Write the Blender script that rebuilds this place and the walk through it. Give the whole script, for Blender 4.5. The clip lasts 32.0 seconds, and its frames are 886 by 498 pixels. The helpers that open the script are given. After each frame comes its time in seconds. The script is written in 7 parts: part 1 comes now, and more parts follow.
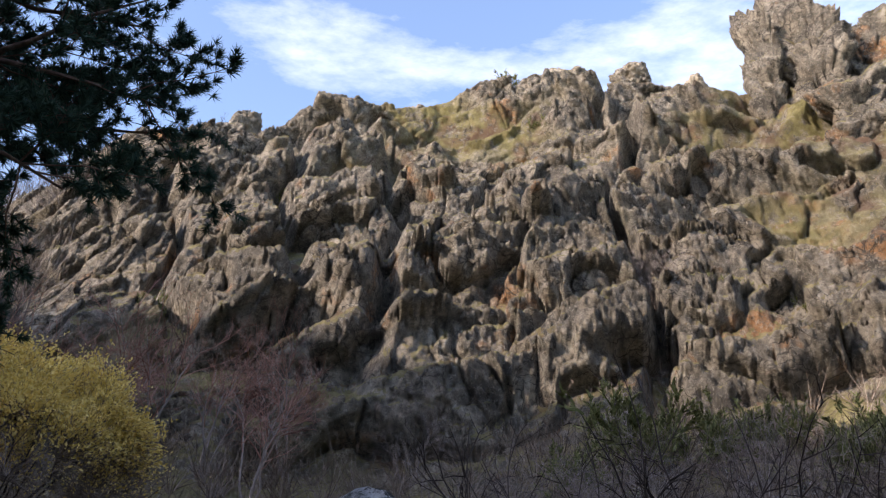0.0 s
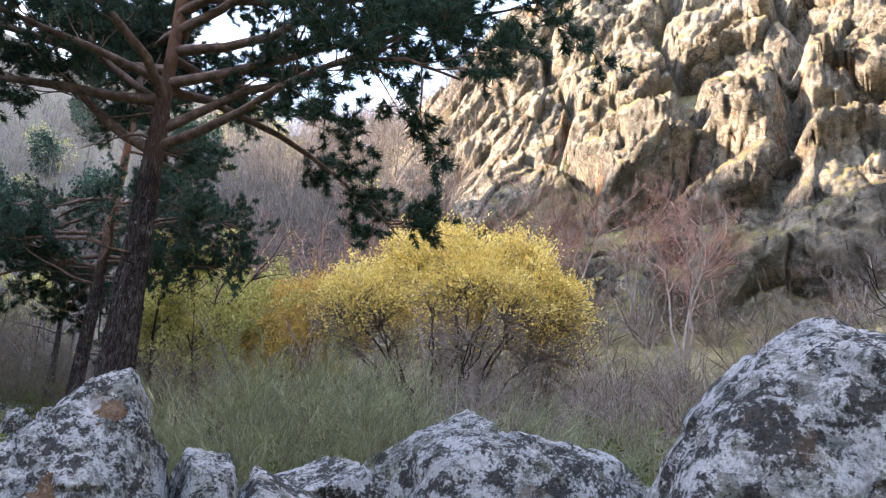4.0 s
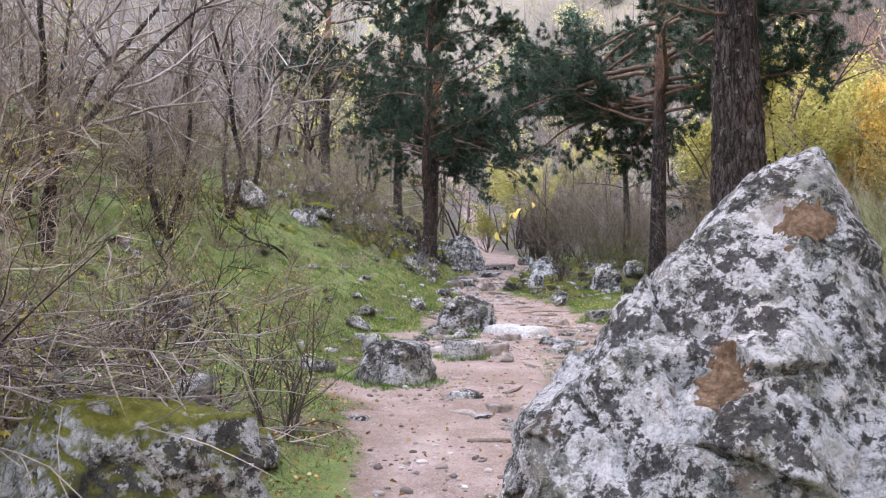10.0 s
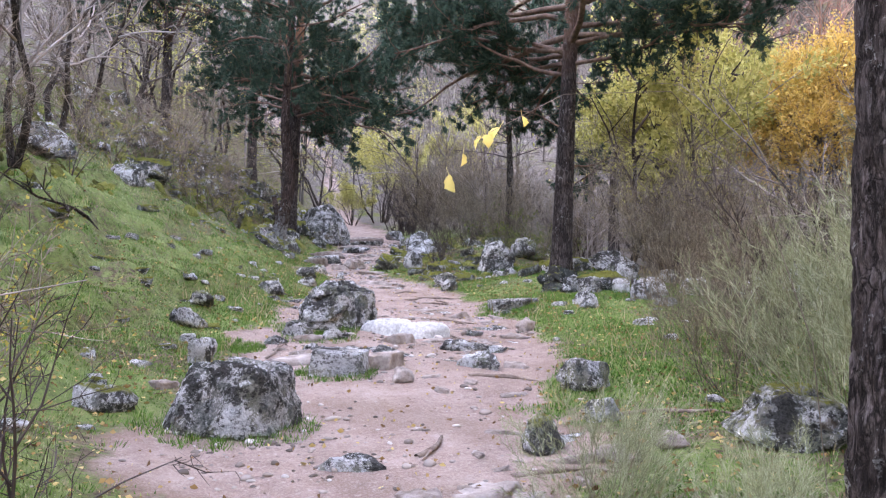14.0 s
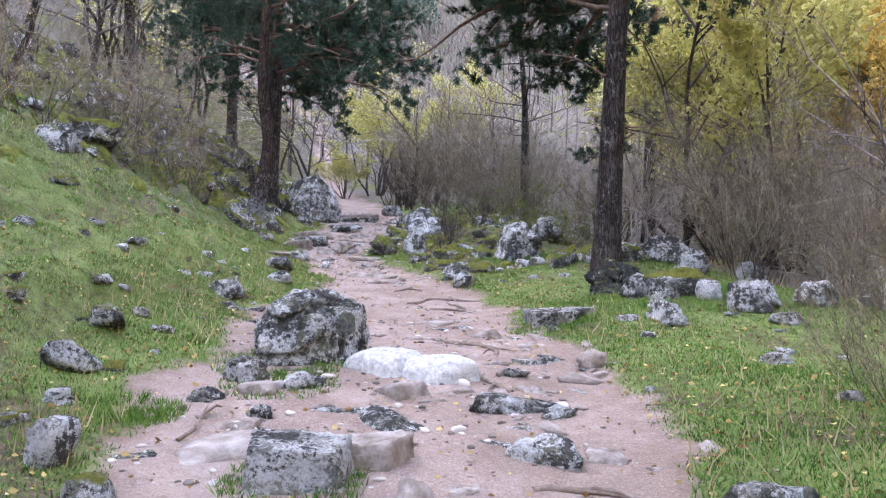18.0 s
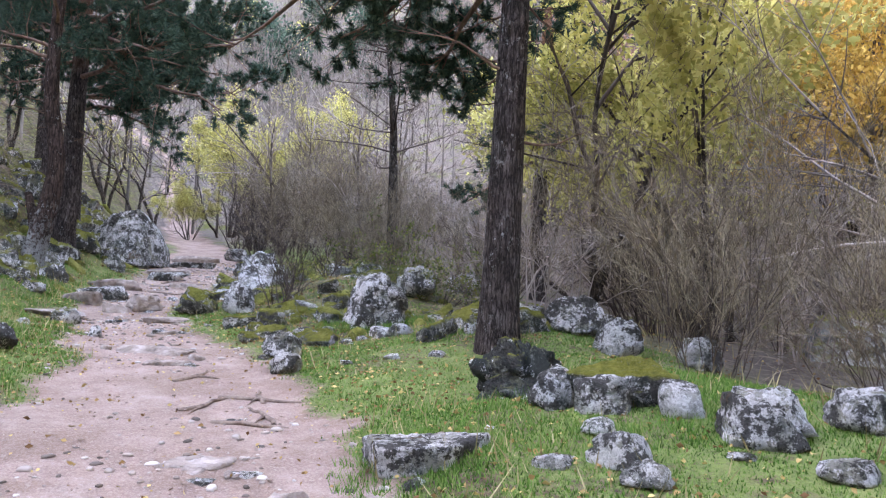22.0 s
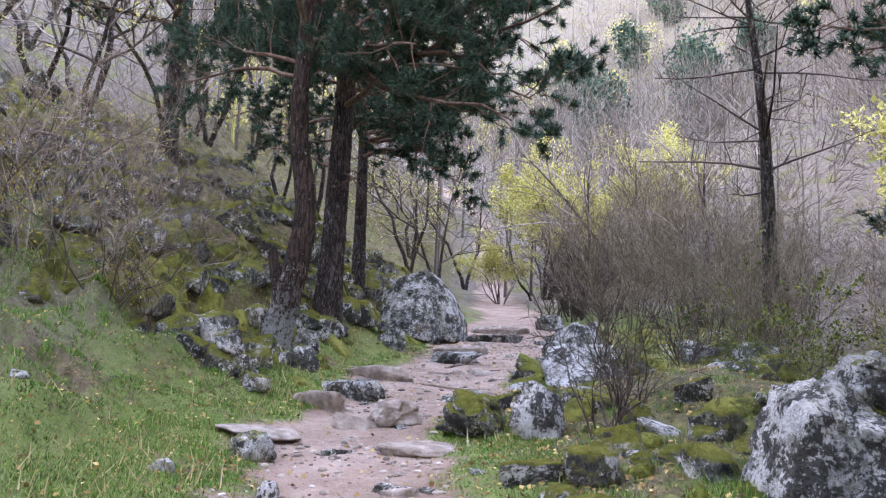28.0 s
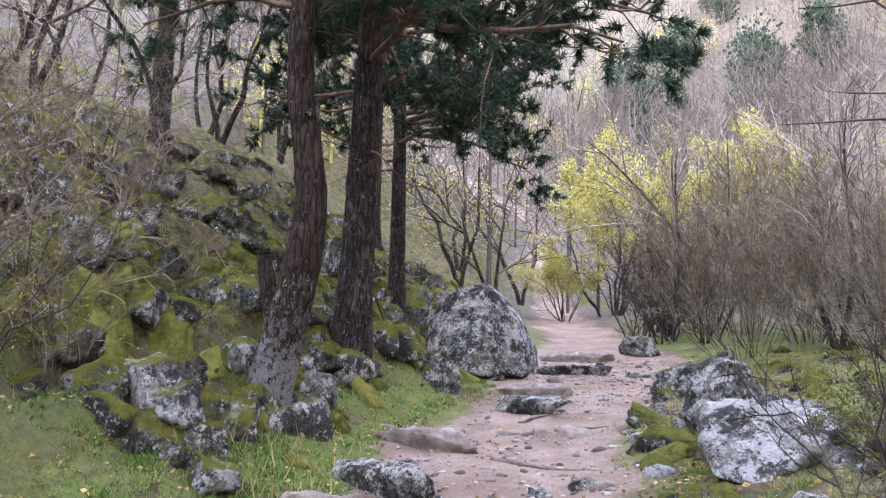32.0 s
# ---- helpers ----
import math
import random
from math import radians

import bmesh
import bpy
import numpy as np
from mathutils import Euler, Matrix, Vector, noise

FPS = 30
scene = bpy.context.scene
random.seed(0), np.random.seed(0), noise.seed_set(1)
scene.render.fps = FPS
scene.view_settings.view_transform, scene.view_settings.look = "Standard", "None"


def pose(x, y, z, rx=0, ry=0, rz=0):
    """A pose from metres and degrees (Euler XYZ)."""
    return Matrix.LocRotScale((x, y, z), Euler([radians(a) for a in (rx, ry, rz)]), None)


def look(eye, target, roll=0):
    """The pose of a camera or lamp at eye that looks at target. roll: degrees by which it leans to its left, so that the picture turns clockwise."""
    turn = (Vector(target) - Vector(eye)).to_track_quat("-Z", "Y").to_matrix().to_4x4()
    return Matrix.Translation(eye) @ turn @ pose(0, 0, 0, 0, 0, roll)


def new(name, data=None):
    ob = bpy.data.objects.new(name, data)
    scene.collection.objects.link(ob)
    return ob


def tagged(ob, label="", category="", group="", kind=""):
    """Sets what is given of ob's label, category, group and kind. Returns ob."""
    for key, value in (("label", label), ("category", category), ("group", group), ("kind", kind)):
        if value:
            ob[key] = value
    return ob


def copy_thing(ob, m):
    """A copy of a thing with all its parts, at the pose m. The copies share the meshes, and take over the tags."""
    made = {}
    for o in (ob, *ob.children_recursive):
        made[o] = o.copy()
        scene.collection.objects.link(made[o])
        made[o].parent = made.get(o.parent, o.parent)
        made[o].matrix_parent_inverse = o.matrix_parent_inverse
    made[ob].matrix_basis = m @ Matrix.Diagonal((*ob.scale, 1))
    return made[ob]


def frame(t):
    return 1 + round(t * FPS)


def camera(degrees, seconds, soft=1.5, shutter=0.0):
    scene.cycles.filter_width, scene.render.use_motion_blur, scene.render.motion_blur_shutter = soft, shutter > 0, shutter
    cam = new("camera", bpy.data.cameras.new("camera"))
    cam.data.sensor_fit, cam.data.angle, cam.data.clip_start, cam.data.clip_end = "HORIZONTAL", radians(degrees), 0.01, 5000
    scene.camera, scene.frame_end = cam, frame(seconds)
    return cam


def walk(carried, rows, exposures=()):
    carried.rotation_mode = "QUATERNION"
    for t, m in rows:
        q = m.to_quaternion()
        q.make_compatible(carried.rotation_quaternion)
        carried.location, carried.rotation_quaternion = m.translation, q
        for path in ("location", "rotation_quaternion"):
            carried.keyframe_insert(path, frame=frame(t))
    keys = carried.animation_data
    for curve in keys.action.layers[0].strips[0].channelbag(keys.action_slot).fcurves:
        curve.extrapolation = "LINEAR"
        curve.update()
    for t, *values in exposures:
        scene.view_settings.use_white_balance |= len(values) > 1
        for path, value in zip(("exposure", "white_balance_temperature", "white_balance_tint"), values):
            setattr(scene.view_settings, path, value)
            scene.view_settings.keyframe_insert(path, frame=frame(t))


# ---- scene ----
cam = camera(57.2, 32.0, soft=1.2)
METRES, EYE, TILT, LEAN, TURN = 25.0, 1.5, 28.5, -1.5, 0.0
ROWS = [
    (0.0, 0.0, 0.0, 0.0, 0.0, 0.0, 0.0),
    (0.5, -0.0002, 0.0009, -0.0003, 3.17, -0.89, 1.48),
    (1.0, -0.0004, 0.0017, -0.0007, 6.13, -2.11, 2.53),
    (1.5, -0.0008, 0.0025, -0.0011, 9.36, -3.8, 3.71),
    (2.0, -0.0012, 0.0028, -0.0014, 13.3, -5.32, 5.5),
    (2.5, -0.0017, 0.003, -0.0017, 17.05, -6.28, 7.39),
    (4.5, -0.0031, 0.0023, -0.0024, 31.11, -7.17, 13.87),
    (5.0, -0.0048, 0.0028, -0.0028, 35.59, -7.13, 15.51),
    (5.5, -0.0067, 0.0028, -0.0034, 38.83, -7.73, 16.91),
    (6.0, -0.0121, 0.0033, -0.0037, 41.75, -8.47, 18.69),
    (6.5, -0.0193, 0.004, -0.0036, 44.87, -8.61, 21.11),
    (7.0, -0.0281, 0.0088, -0.007, 51.84, -7.09, 22.98),
    (7.5, -0.0399, 0.0184, -0.0107, 57.75, -5.21, 23.9),
    (8.0, -0.0518, 0.024, -0.0143, 58.24, -5.08, 23.36),
    (8.5, -0.0681, 0.0334, -0.0179, 58.66, -5.62, 24.12),
    (9.0, -0.0835, 0.0473, -0.0228, 60.81, -6.03, 24.51),
    (9.5, -0.1033, 0.0571, -0.0263, 62.94, -5.33, 24.4),
    (10.0, -0.1208, 0.0645, -0.0281, 65.0, -4.61, 26.39),
    (10.5, -0.1372, 0.072, -0.0276, 66.11, -4.5, 27.07),
    (11.0, -0.157, 0.0765, -0.0265, 65.49, -4.39, 26.9),
    (11.5, -0.1709, 0.0802, -0.027, 64.86, -4.6, 27.54),
    (12.0, -0.1871, 0.086, -0.0288, 64.76, -4.68, 25.56),
    (12.5, -0.2052, 0.091, -0.0303, 60.5, -8.05, 24.23),
    (13.0, -0.2192, 0.096, -0.0317, 55.77, -10.17, 25.57),
    (13.5, -0.2366, 0.1051, -0.0343, 54.41, -10.04, 24.29),
    (15.5, -0.2983, 0.1414, -0.0469, 55.16, -14.61, 23.82),
    (16.0, -0.3122, 0.1492, -0.0461, 54.47, -15.12, 23.91),
    (16.5, -0.3285, 0.1575, -0.0469, 55.97, -13.57, 23.36),
    (17.0, -0.348, 0.1647, -0.0479, 54.8, -13.88, 23.49),
    (17.5, -0.3635, 0.1729, -0.0507, 53.2, -14.45, 24.63),
    (18.0, -0.3807, 0.185, -0.0518, 53.96, -13.13, 23.51),
    (18.5, -0.4, 0.1951, -0.0537, 53.05, -12.08, 23.69),
    (19.0, -0.4166, 0.2047, -0.0582, 52.59, -11.75, 24.63),
    (19.5, -0.4327, 0.2157, -0.0606, 53.41, -11.55, 23.88),
    (20.0, -0.4503, 0.2264, -0.0641, 52.6, -12.6, 23.62),
    (20.5, -0.4678, 0.241, -0.0713, 50.77, -13.7, 23.63),
    (21.0, -0.4805, 0.2544, -0.0766, 48.29, -14.04, 21.95),
    (21.5, -0.494, 0.2706, -0.0808, 44.39, -13.74, 21.61),
    (22.0, -0.5049, 0.2885, -0.0884, 44.93, -13.23, 20.56),
    (22.5, -0.516, 0.3011, -0.0959, 46.41, -14.22, 19.93),
    (23.0, -0.5294, 0.3164, -0.1006, 49.05, -13.75, 21.41),
    (23.5, -0.5429, 0.3306, -0.1039, 60.01, -8.91, 22.45),
    (24.0, -0.561, 0.3391, -0.1071, 65.16, -6.53, 24.45),
    (24.5, -0.5769, 0.3466, -0.1101, 66.9, -5.18, 25.97),
    (26.5, -0.6467, 0.3845, -0.1146, 72.99, -2.26, 25.15),
    (27.0, -0.6646, 0.3914, -0.1115, 71.09, -1.39, 25.93),
    (27.5, -0.6833, 0.3985, -0.1134, 69.94, 0.9, 26.04),
    (28.0, -0.7012, 0.4028, -0.115, 68.85, 0.37, 25.33),
    (28.5, -0.7191, 0.4093, -0.1138, 66.22, -0.65, 26.19),
    (29.0, -0.7365, 0.4184, -0.1156, 65.93, 0.25, 25.87),
    (29.5, -0.7526, 0.4247, -0.1181, 66.09, 0.68, 24.67),
    (30.0, -0.7722, 0.4323, -0.1192, 64.15, -0.05, 25.7),
    (30.5, -0.7912, 0.439, -0.1179, 69.12, 1.41, 25.67),
    (31.0, -0.8139, 0.4416, -0.118, 70.29, 1.35, 25.43),
    (31.5, -0.832, 0.4427, -0.1176, 71.14, 1.85, 26.52),
    (32.0, -0.8535, 0.4493, -0.114, 72.44, 2.97, 26.57),
]
walk(cam, [(t, pose(0, 0, EYE, TILT, LEAN, TURN) @ pose(METRES * x, METRES * y, METRES * z, 90 + pitch, roll, yaw)) for t, x, y, z, yaw, pitch, roll in ROWS],
     exposures=((0.0, 1.62, 6400, 20), (1.0, 2.22, 6500, 20), (2.0, 3.06, 6600, 20), (2.5, 3.2, 6700, 21), (4.5, 3.72, 7400, 20), (6.0, 3.9, 7700, 22), (8.0, 4.1, 8400, 24), (10.0, 4.38, 8800, 25), (13.0, 4.47, 8100, 28), (15.0, 4.46, 7900, 26), (18.0, 4.5, 7800, 24), (24.0, 4.58, 7900, 24), (28.0, 4.6, 8000, 25), (32.0, 4.76, 8500, 28)))

# ---- sky and sun: a low winter sun behind the south hill, the valley floor in its shade ----
SUN_EL, SUN_ROT = radians(23), radians(236)
SUN_DIR = Vector((math.sin(SUN_ROT) * math.cos(SUN_EL), math.cos(SUN_ROT) * math.cos(SUN_EL), math.sin(SUN_EL)))
world = bpy.data.worlds.new("sky")
scene.world = world
world.use_nodes = True
wt = world.node_tree
sky = wt.nodes.new("ShaderNodeTexSky")
sky.sky_type, sky.sun_disc, sky.sun_elevation, sky.sun_rotation = "NISHITA", False, SUN_EL, SUN_ROT
wco = wt.nodes.new("ShaderNodeTexCoord")
wmap = wt.nodes.new("ShaderNodeMapping")
wmap.inputs["Scale"].default_value = (1.0, 1.6, 3.2)
wmap.inputs["Rotation"].default_value = (0.0, 0.25, 0.3)
wno = wt.nodes.new("ShaderNodeTexNoise")
wno.inputs["Scale"].default_value, wno.inputs["Detail"].default_value, wno.inputs["Roughness"].default_value = 2.6, 8, 0.62
wra = wt.nodes.new("ShaderNodeValToRGB")
wra.color_ramp.elements[0].position, wra.color_ramp.elements[1].position = 0.50, 0.86
wmx = wt.nodes.new("ShaderNodeMixRGB")
wmx.inputs[2].default_value = (4.3, 4.5, 4.9, 1)
wt.links.new(wco.outputs["Generated"], wmap.inputs[0])
wt.links.new(wmap.outputs[0], wno.inputs["Vector"])
wt.links.new(wno.outputs["Fac"], wra.inputs[0])
wt.links.new(wra.outputs[0], wmx.inputs[0])
wt.links.new(sky.outputs[0], wmx.inputs[1])
wt.links.new(wmx.outputs[0], wt.nodes["Background"].inputs[0])
wt.nodes["Background"].inputs[1].default_value = 0.15
sun = new("sun", bpy.data.lights.new("sun", "SUN"))
sun.data.energy, sun.data.angle, sun.data.color = 2.4, radians(0.6), (1.0, 0.88, 0.72)
sun.matrix_world = look(SUN_DIR * 200, (0, 0, 0))


# ---- materials ----
import functools


class Nodes:
    """A small builder for a procedural surface."""

    def __init__(self, name, rough=0.85, spec=0.25):
        self.mat = bpy.data.materials.new(name)
        self.mat.use_nodes = True
        self.tree = self.mat.node_tree
        self.surf = self.tree.nodes["Principled BSDF"]
        self.surf.inputs["Roughness"].default_value = rough
        self.surf.inputs["Specular IOR Level"].default_value = spec

    def add(self, kind, *plugs, **settings):
        n = self.tree.nodes.new("ShaderNode" + kind)
        for key, value in settings.items():
            n.inputs[key].default_value = value
        for socket, source in plugs:
            self.plug(source, n.inputs[socket])
        return n

    def plug(self, source, socket):
        if isinstance(source, (int, float)):
            socket.default_value = source
        elif isinstance(source, tuple):
            socket.default_value = (*source, 1)
        else:
            self.tree.links.new(source, socket)

    def coord(self, sx=1, sy=1, sz=1):
        c = self.add("TexCoord")
        r = self.add("ObjectInfo")
        a = self.add("VectorMath", (0, c.outputs["Object"]), (1, self.math("MULTIPLY", r.outputs["Random"], 37.0)))
        m = self.add("Mapping", ("Vector", a.outputs[0]))
        m.inputs["Scale"].default_value = (sx, sy, sz)
        return m.outputs[0]

    def math(self, op, a, b=0.0):
        n = self.add("Math", (0, a), (1, b))
        n.operation = op
        return n.outputs[0]

    def scaled(self, vec, by):
        m = self.add("VectorMath", (0, vec))
        m.operation = "SCALE"
        m.inputs["Scale"].default_value = by
        return m.outputs[0]

    def noise(self, vec, scale, detail=5, rough=0.6, bend=0.0):
        return self.add("TexNoise", ("Vector", vec), Scale=scale, Detail=detail, Roughness=rough, Distortion=bend).outputs["Fac"]

    def cells(self, vec, scale, edge=False):
        n = self.add("TexVoronoi", ("Vector", vec), Scale=scale)
        n.feature = "DISTANCE_TO_EDGE" if edge else "F1"
        return n.outputs["Distance"]

    def step(self, fac, lo, hi):
        n = self.add("MapRange", ("Value", fac))
        n.inputs["From Min"].default_value, n.inputs["From Max"].default_value = lo, hi
        return n.outputs[0]

    def ramp(self, fac, *stops):
        n = self.add("ValToRGB", ("Fac", fac))
        el = n.color_ramp.elements
        while len(el) < len(stops):
            el.new(0.5)
        for e, (p, c) in zip(el, stops):
            e.position, e.color = p, (*c, 1)
        return n.outputs[0]

    def mix(self, fac, a, b, how="MIX"):
        n = self.add("MixRGB", (0, fac), (1, a), (2, b))
        n.blend_type = how
        return n.outputs[0]

    def bump(self, height, strength=0.5, depth=0.02):
        n = self.add("Bump", ("Height", height), Strength=strength, Distance=depth)
        self.plug(n.outputs[0], self.surf.inputs["Normal"])

    def up(self):
        g = self.add("NewGeometry")
        s = self.add("SeparateXYZ", (0, g.outputs["Normal"]))
        return s.outputs["Z"]

    def island(self):
        return self.add("NewGeometry").outputs["Random Per Island"]

    def thing(self):
        return self.add("ObjectInfo").outputs["Random"]

    def layer(self, name):
        n = self.add("Attribute")
        n.attribute_name = name
        return n.outputs["Fac"]

    def done(self, colour):
        self.plug(colour, self.surf.inputs["Base Color"])
        return self.mat


def rock_material(name, moss=0.0, pale=0.0, tan=0.0):
    """Lichen-grown granite: mottled grey, with pale and black crusts, and moss on the upper faces."""
    n = Nodes(name, 0.92, 0.15)
    v = n.coord()
    mixed = lambda *terms: functools.reduce(lambda s, t: n.math("ADD", s, t), [n.math("MULTIPLY", f, w) for f, w in terms])
    fine = n.noise(v, 48, 5, 0.8)
    mid = n.noise(v, 8, 7, 0.74)
    tone = n.math("ADD", mixed((mid, 0.5), (fine, 0.32), (n.noise(v, 1.5, 3), 0.18)), pale)
    base = n.ramp(tone, (0.43, (0.04 + tan * 0.5, 0.048 + tan * 0.4, 0.045 + tan * 0.3)), (0.47, (0.12 + tan, 0.134 + tan * 0.8, 0.126 + tan * 0.5)), (0.50, (0.22 + tan, 0.23 + tan * 0.8, 0.218 + tan * 0.5)), (0.535, (0.34 + tan, 0.335 + tan * 0.8, 0.32 + tan * 0.6)), (0.58, (0.50, 0.495, 0.48)))
    base = n.mix(n.math("MULTIPLY", n.step(mixed((n.noise(v, 2.6, 4, 0.65), 0.6), (mid, 0.4)), 0.49, 0.55), 0.45), base, (0.22, 0.215, 0.13))
    white = n.step(mixed((n.noise(v, 4.6, 3, 0.6), 0.48), (n.noise(v, 26, 7, 0.82), 0.52)), 0.497 - pale * 0.8, 0.511 - pale * 0.8)
    base = n.mix(n.math("MULTIPLY", white, 0.92), base, n.ramp(mixed((fine, 0.6), (mid, 0.4)), (0.40, (0.34, 0.34, 0.342)), (0.48, (0.66, 0.66, 0.665)), (0.55, (0.88, 0.88, 0.885))))
    dark = n.step(mixed((n.noise(v, 3.4, 4, 0.65), 0.5), (n.noise(v, 19, 6, 0.8), 0.5)), 0.508, 0.524)
    base = n.mix(n.math("MULTIPLY", dark, 0.93), base, n.ramp(fine, (0.38, (0.018, 0.018, 0.017)), (0.6, (0.085, 0.082, 0.078))))
    ochre = n.step(mixed((n.noise(v, 1.4, 4, 0.7), 0.75), (mid, 0.25)), 0.60, 0.63)
    base = n.mix(n.math("MULTIPLY", ochre, 0.55), base, (0.17, 0.105, 0.065))
    if moss:
        m = n.math("MULTIPLY", n.step(n.up(), 0.75 - moss * 0.5, 1.0 - moss * 0.35), n.step(mixed((n.noise(v, 3.0, 5, 0.7), 0.7), (fine, 0.3)), 0.50 - 0.2 * moss, 0.57 - 0.15 * moss))
        base = n.mix(m, base, n.ramp(mixed((n.noise(v, 14, 4), 0.6), (fine, 0.4)), (0.3, (0.07, 0.075, 0.012)), (0.5, (0.17, 0.175, 0.03)), (0.7, (0.30, 0.29, 0.07))))
    n.bump(mixed((n.noise(v, 13, 9, 0.8), 0.8), (fine, 0.35), (n.noise(v, 150, 4, 0.75), 0.12)), 1.0, 0.17)
    return n.done(base)


ROCK = rock_material("lichen_granite")
ROCK_PALE = rock_material("pale_lichen_granite", 0.0, 0.026)
ROCK_MOSS = rock_material("mossy_granite", 1.1, -0.035)
ROCK_SOME = rock_material("granite_with_some_moss", 0.3)
ROCK_DARK = rock_material("dark_earthy_rock", 0.2, -0.085, 0.0)
ROCK_WALL = rock_material("white_crusted_granite_with_moss", 1.0, 0.04)


def cliff_material():
    n = Nodes("cliff_rock", 0.92, 0.15)
    v = n.coord()
    big = n.noise(v, 0.09, 5, 0.6)
    rock = n.ramp(n.noise(v, 0.55, 8, 0.68, 0.5), (0.34, (0.09, 0.082, 0.07)), (0.45, (0.19, 0.17, 0.138)), (0.55, (0.32, 0.28, 0.222)), (0.68, (0.48, 0.43, 0.34)))
    rock = n.mix(n.step(n.noise(v, 0.22, 4, 0.6), 0.60, 0.68), rock, (0.36, 0.20, 0.10))
    bent = n.add("VectorMath", (0, v), (1, n.scaled(n.add("TexNoise", ("Vector", v), Scale=0.35, Detail=4.0).outputs["Color"], 3.5)))
    for size in (0.28, 0.75):
        joint = n.step(n.cells(bent.outputs[0], size, True), 0.0, 0.035)
        rock = n.mix(n.math("MULTIPLY", n.math("SUBTRACT", 1.0, joint), n.step(n.noise(v, 0.3, 3, 0.6), 0.42, 0.55)), rock, (0.055, 0.05, 0.045))
    rock = n.mix(n.math("MULTIPLY", n.step(n.noise(n.coord(1, 1, 0.5), 1.1, 7, 0.78, 0.8), 0.54, 0.60), 0.6), rock, (0.12, 0.115, 0.10))
    rock = n.mix(n.math("MULTIPLY", n.step(n.noise(v, 2.6, 9, 0.82), 0.50, 0.57), 0.6), rock, (0.075, 0.07, 0.062))
    rock = n.mix(n.math("MULTIPLY", n.step(n.noise(v, 4.2, 8, 0.8, 0.6), 0.53, 0.60), 0.5), rock, (0.50, 0.46, 0.38))
    growth = n.ramp(n.noise(v, 1.1, 6, 0.7), (0.3, (0.13, 0.115, 0.05)), (0.5, (0.25, 0.22, 0.095)), (0.7, (0.36, 0.31, 0.16)))
    growth = n.mix(n.step(n.noise(v, 0.3, 5, 0.6), 0.5, 0.62), growth, (0.17, 0.11, 0.07))
    flat = n.step(n.math("ADD", n.up(), n.math("MULTIPLY", n.math("SUBTRACT", n.noise(v, 0.8, 6, 0.7), 0.5), 0.9)), 0.52, 0.66)
    n.bump(n.math("ADD", n.noise(v, 1.6, 9, 0.78), n.math("MULTIPLY", n.noise(v, 7, 6, 0.75), 0.3)), 1.0, 0.55)
    return n, rock, growth, flat, v


def crag_material():
    n, rock, growth, flat, v = cliff_material()
    cover = n.math("MULTIPLY", n.layer("turf"), n.step(n.noise(v, 0.9, 5, 0.7), 0.36, 0.5))
    return n.done(n.mix(n.math("MAXIMUM", n.math("MULTIPLY", flat, 0.85), cover), rock, growth))


CRAG = crag_material()


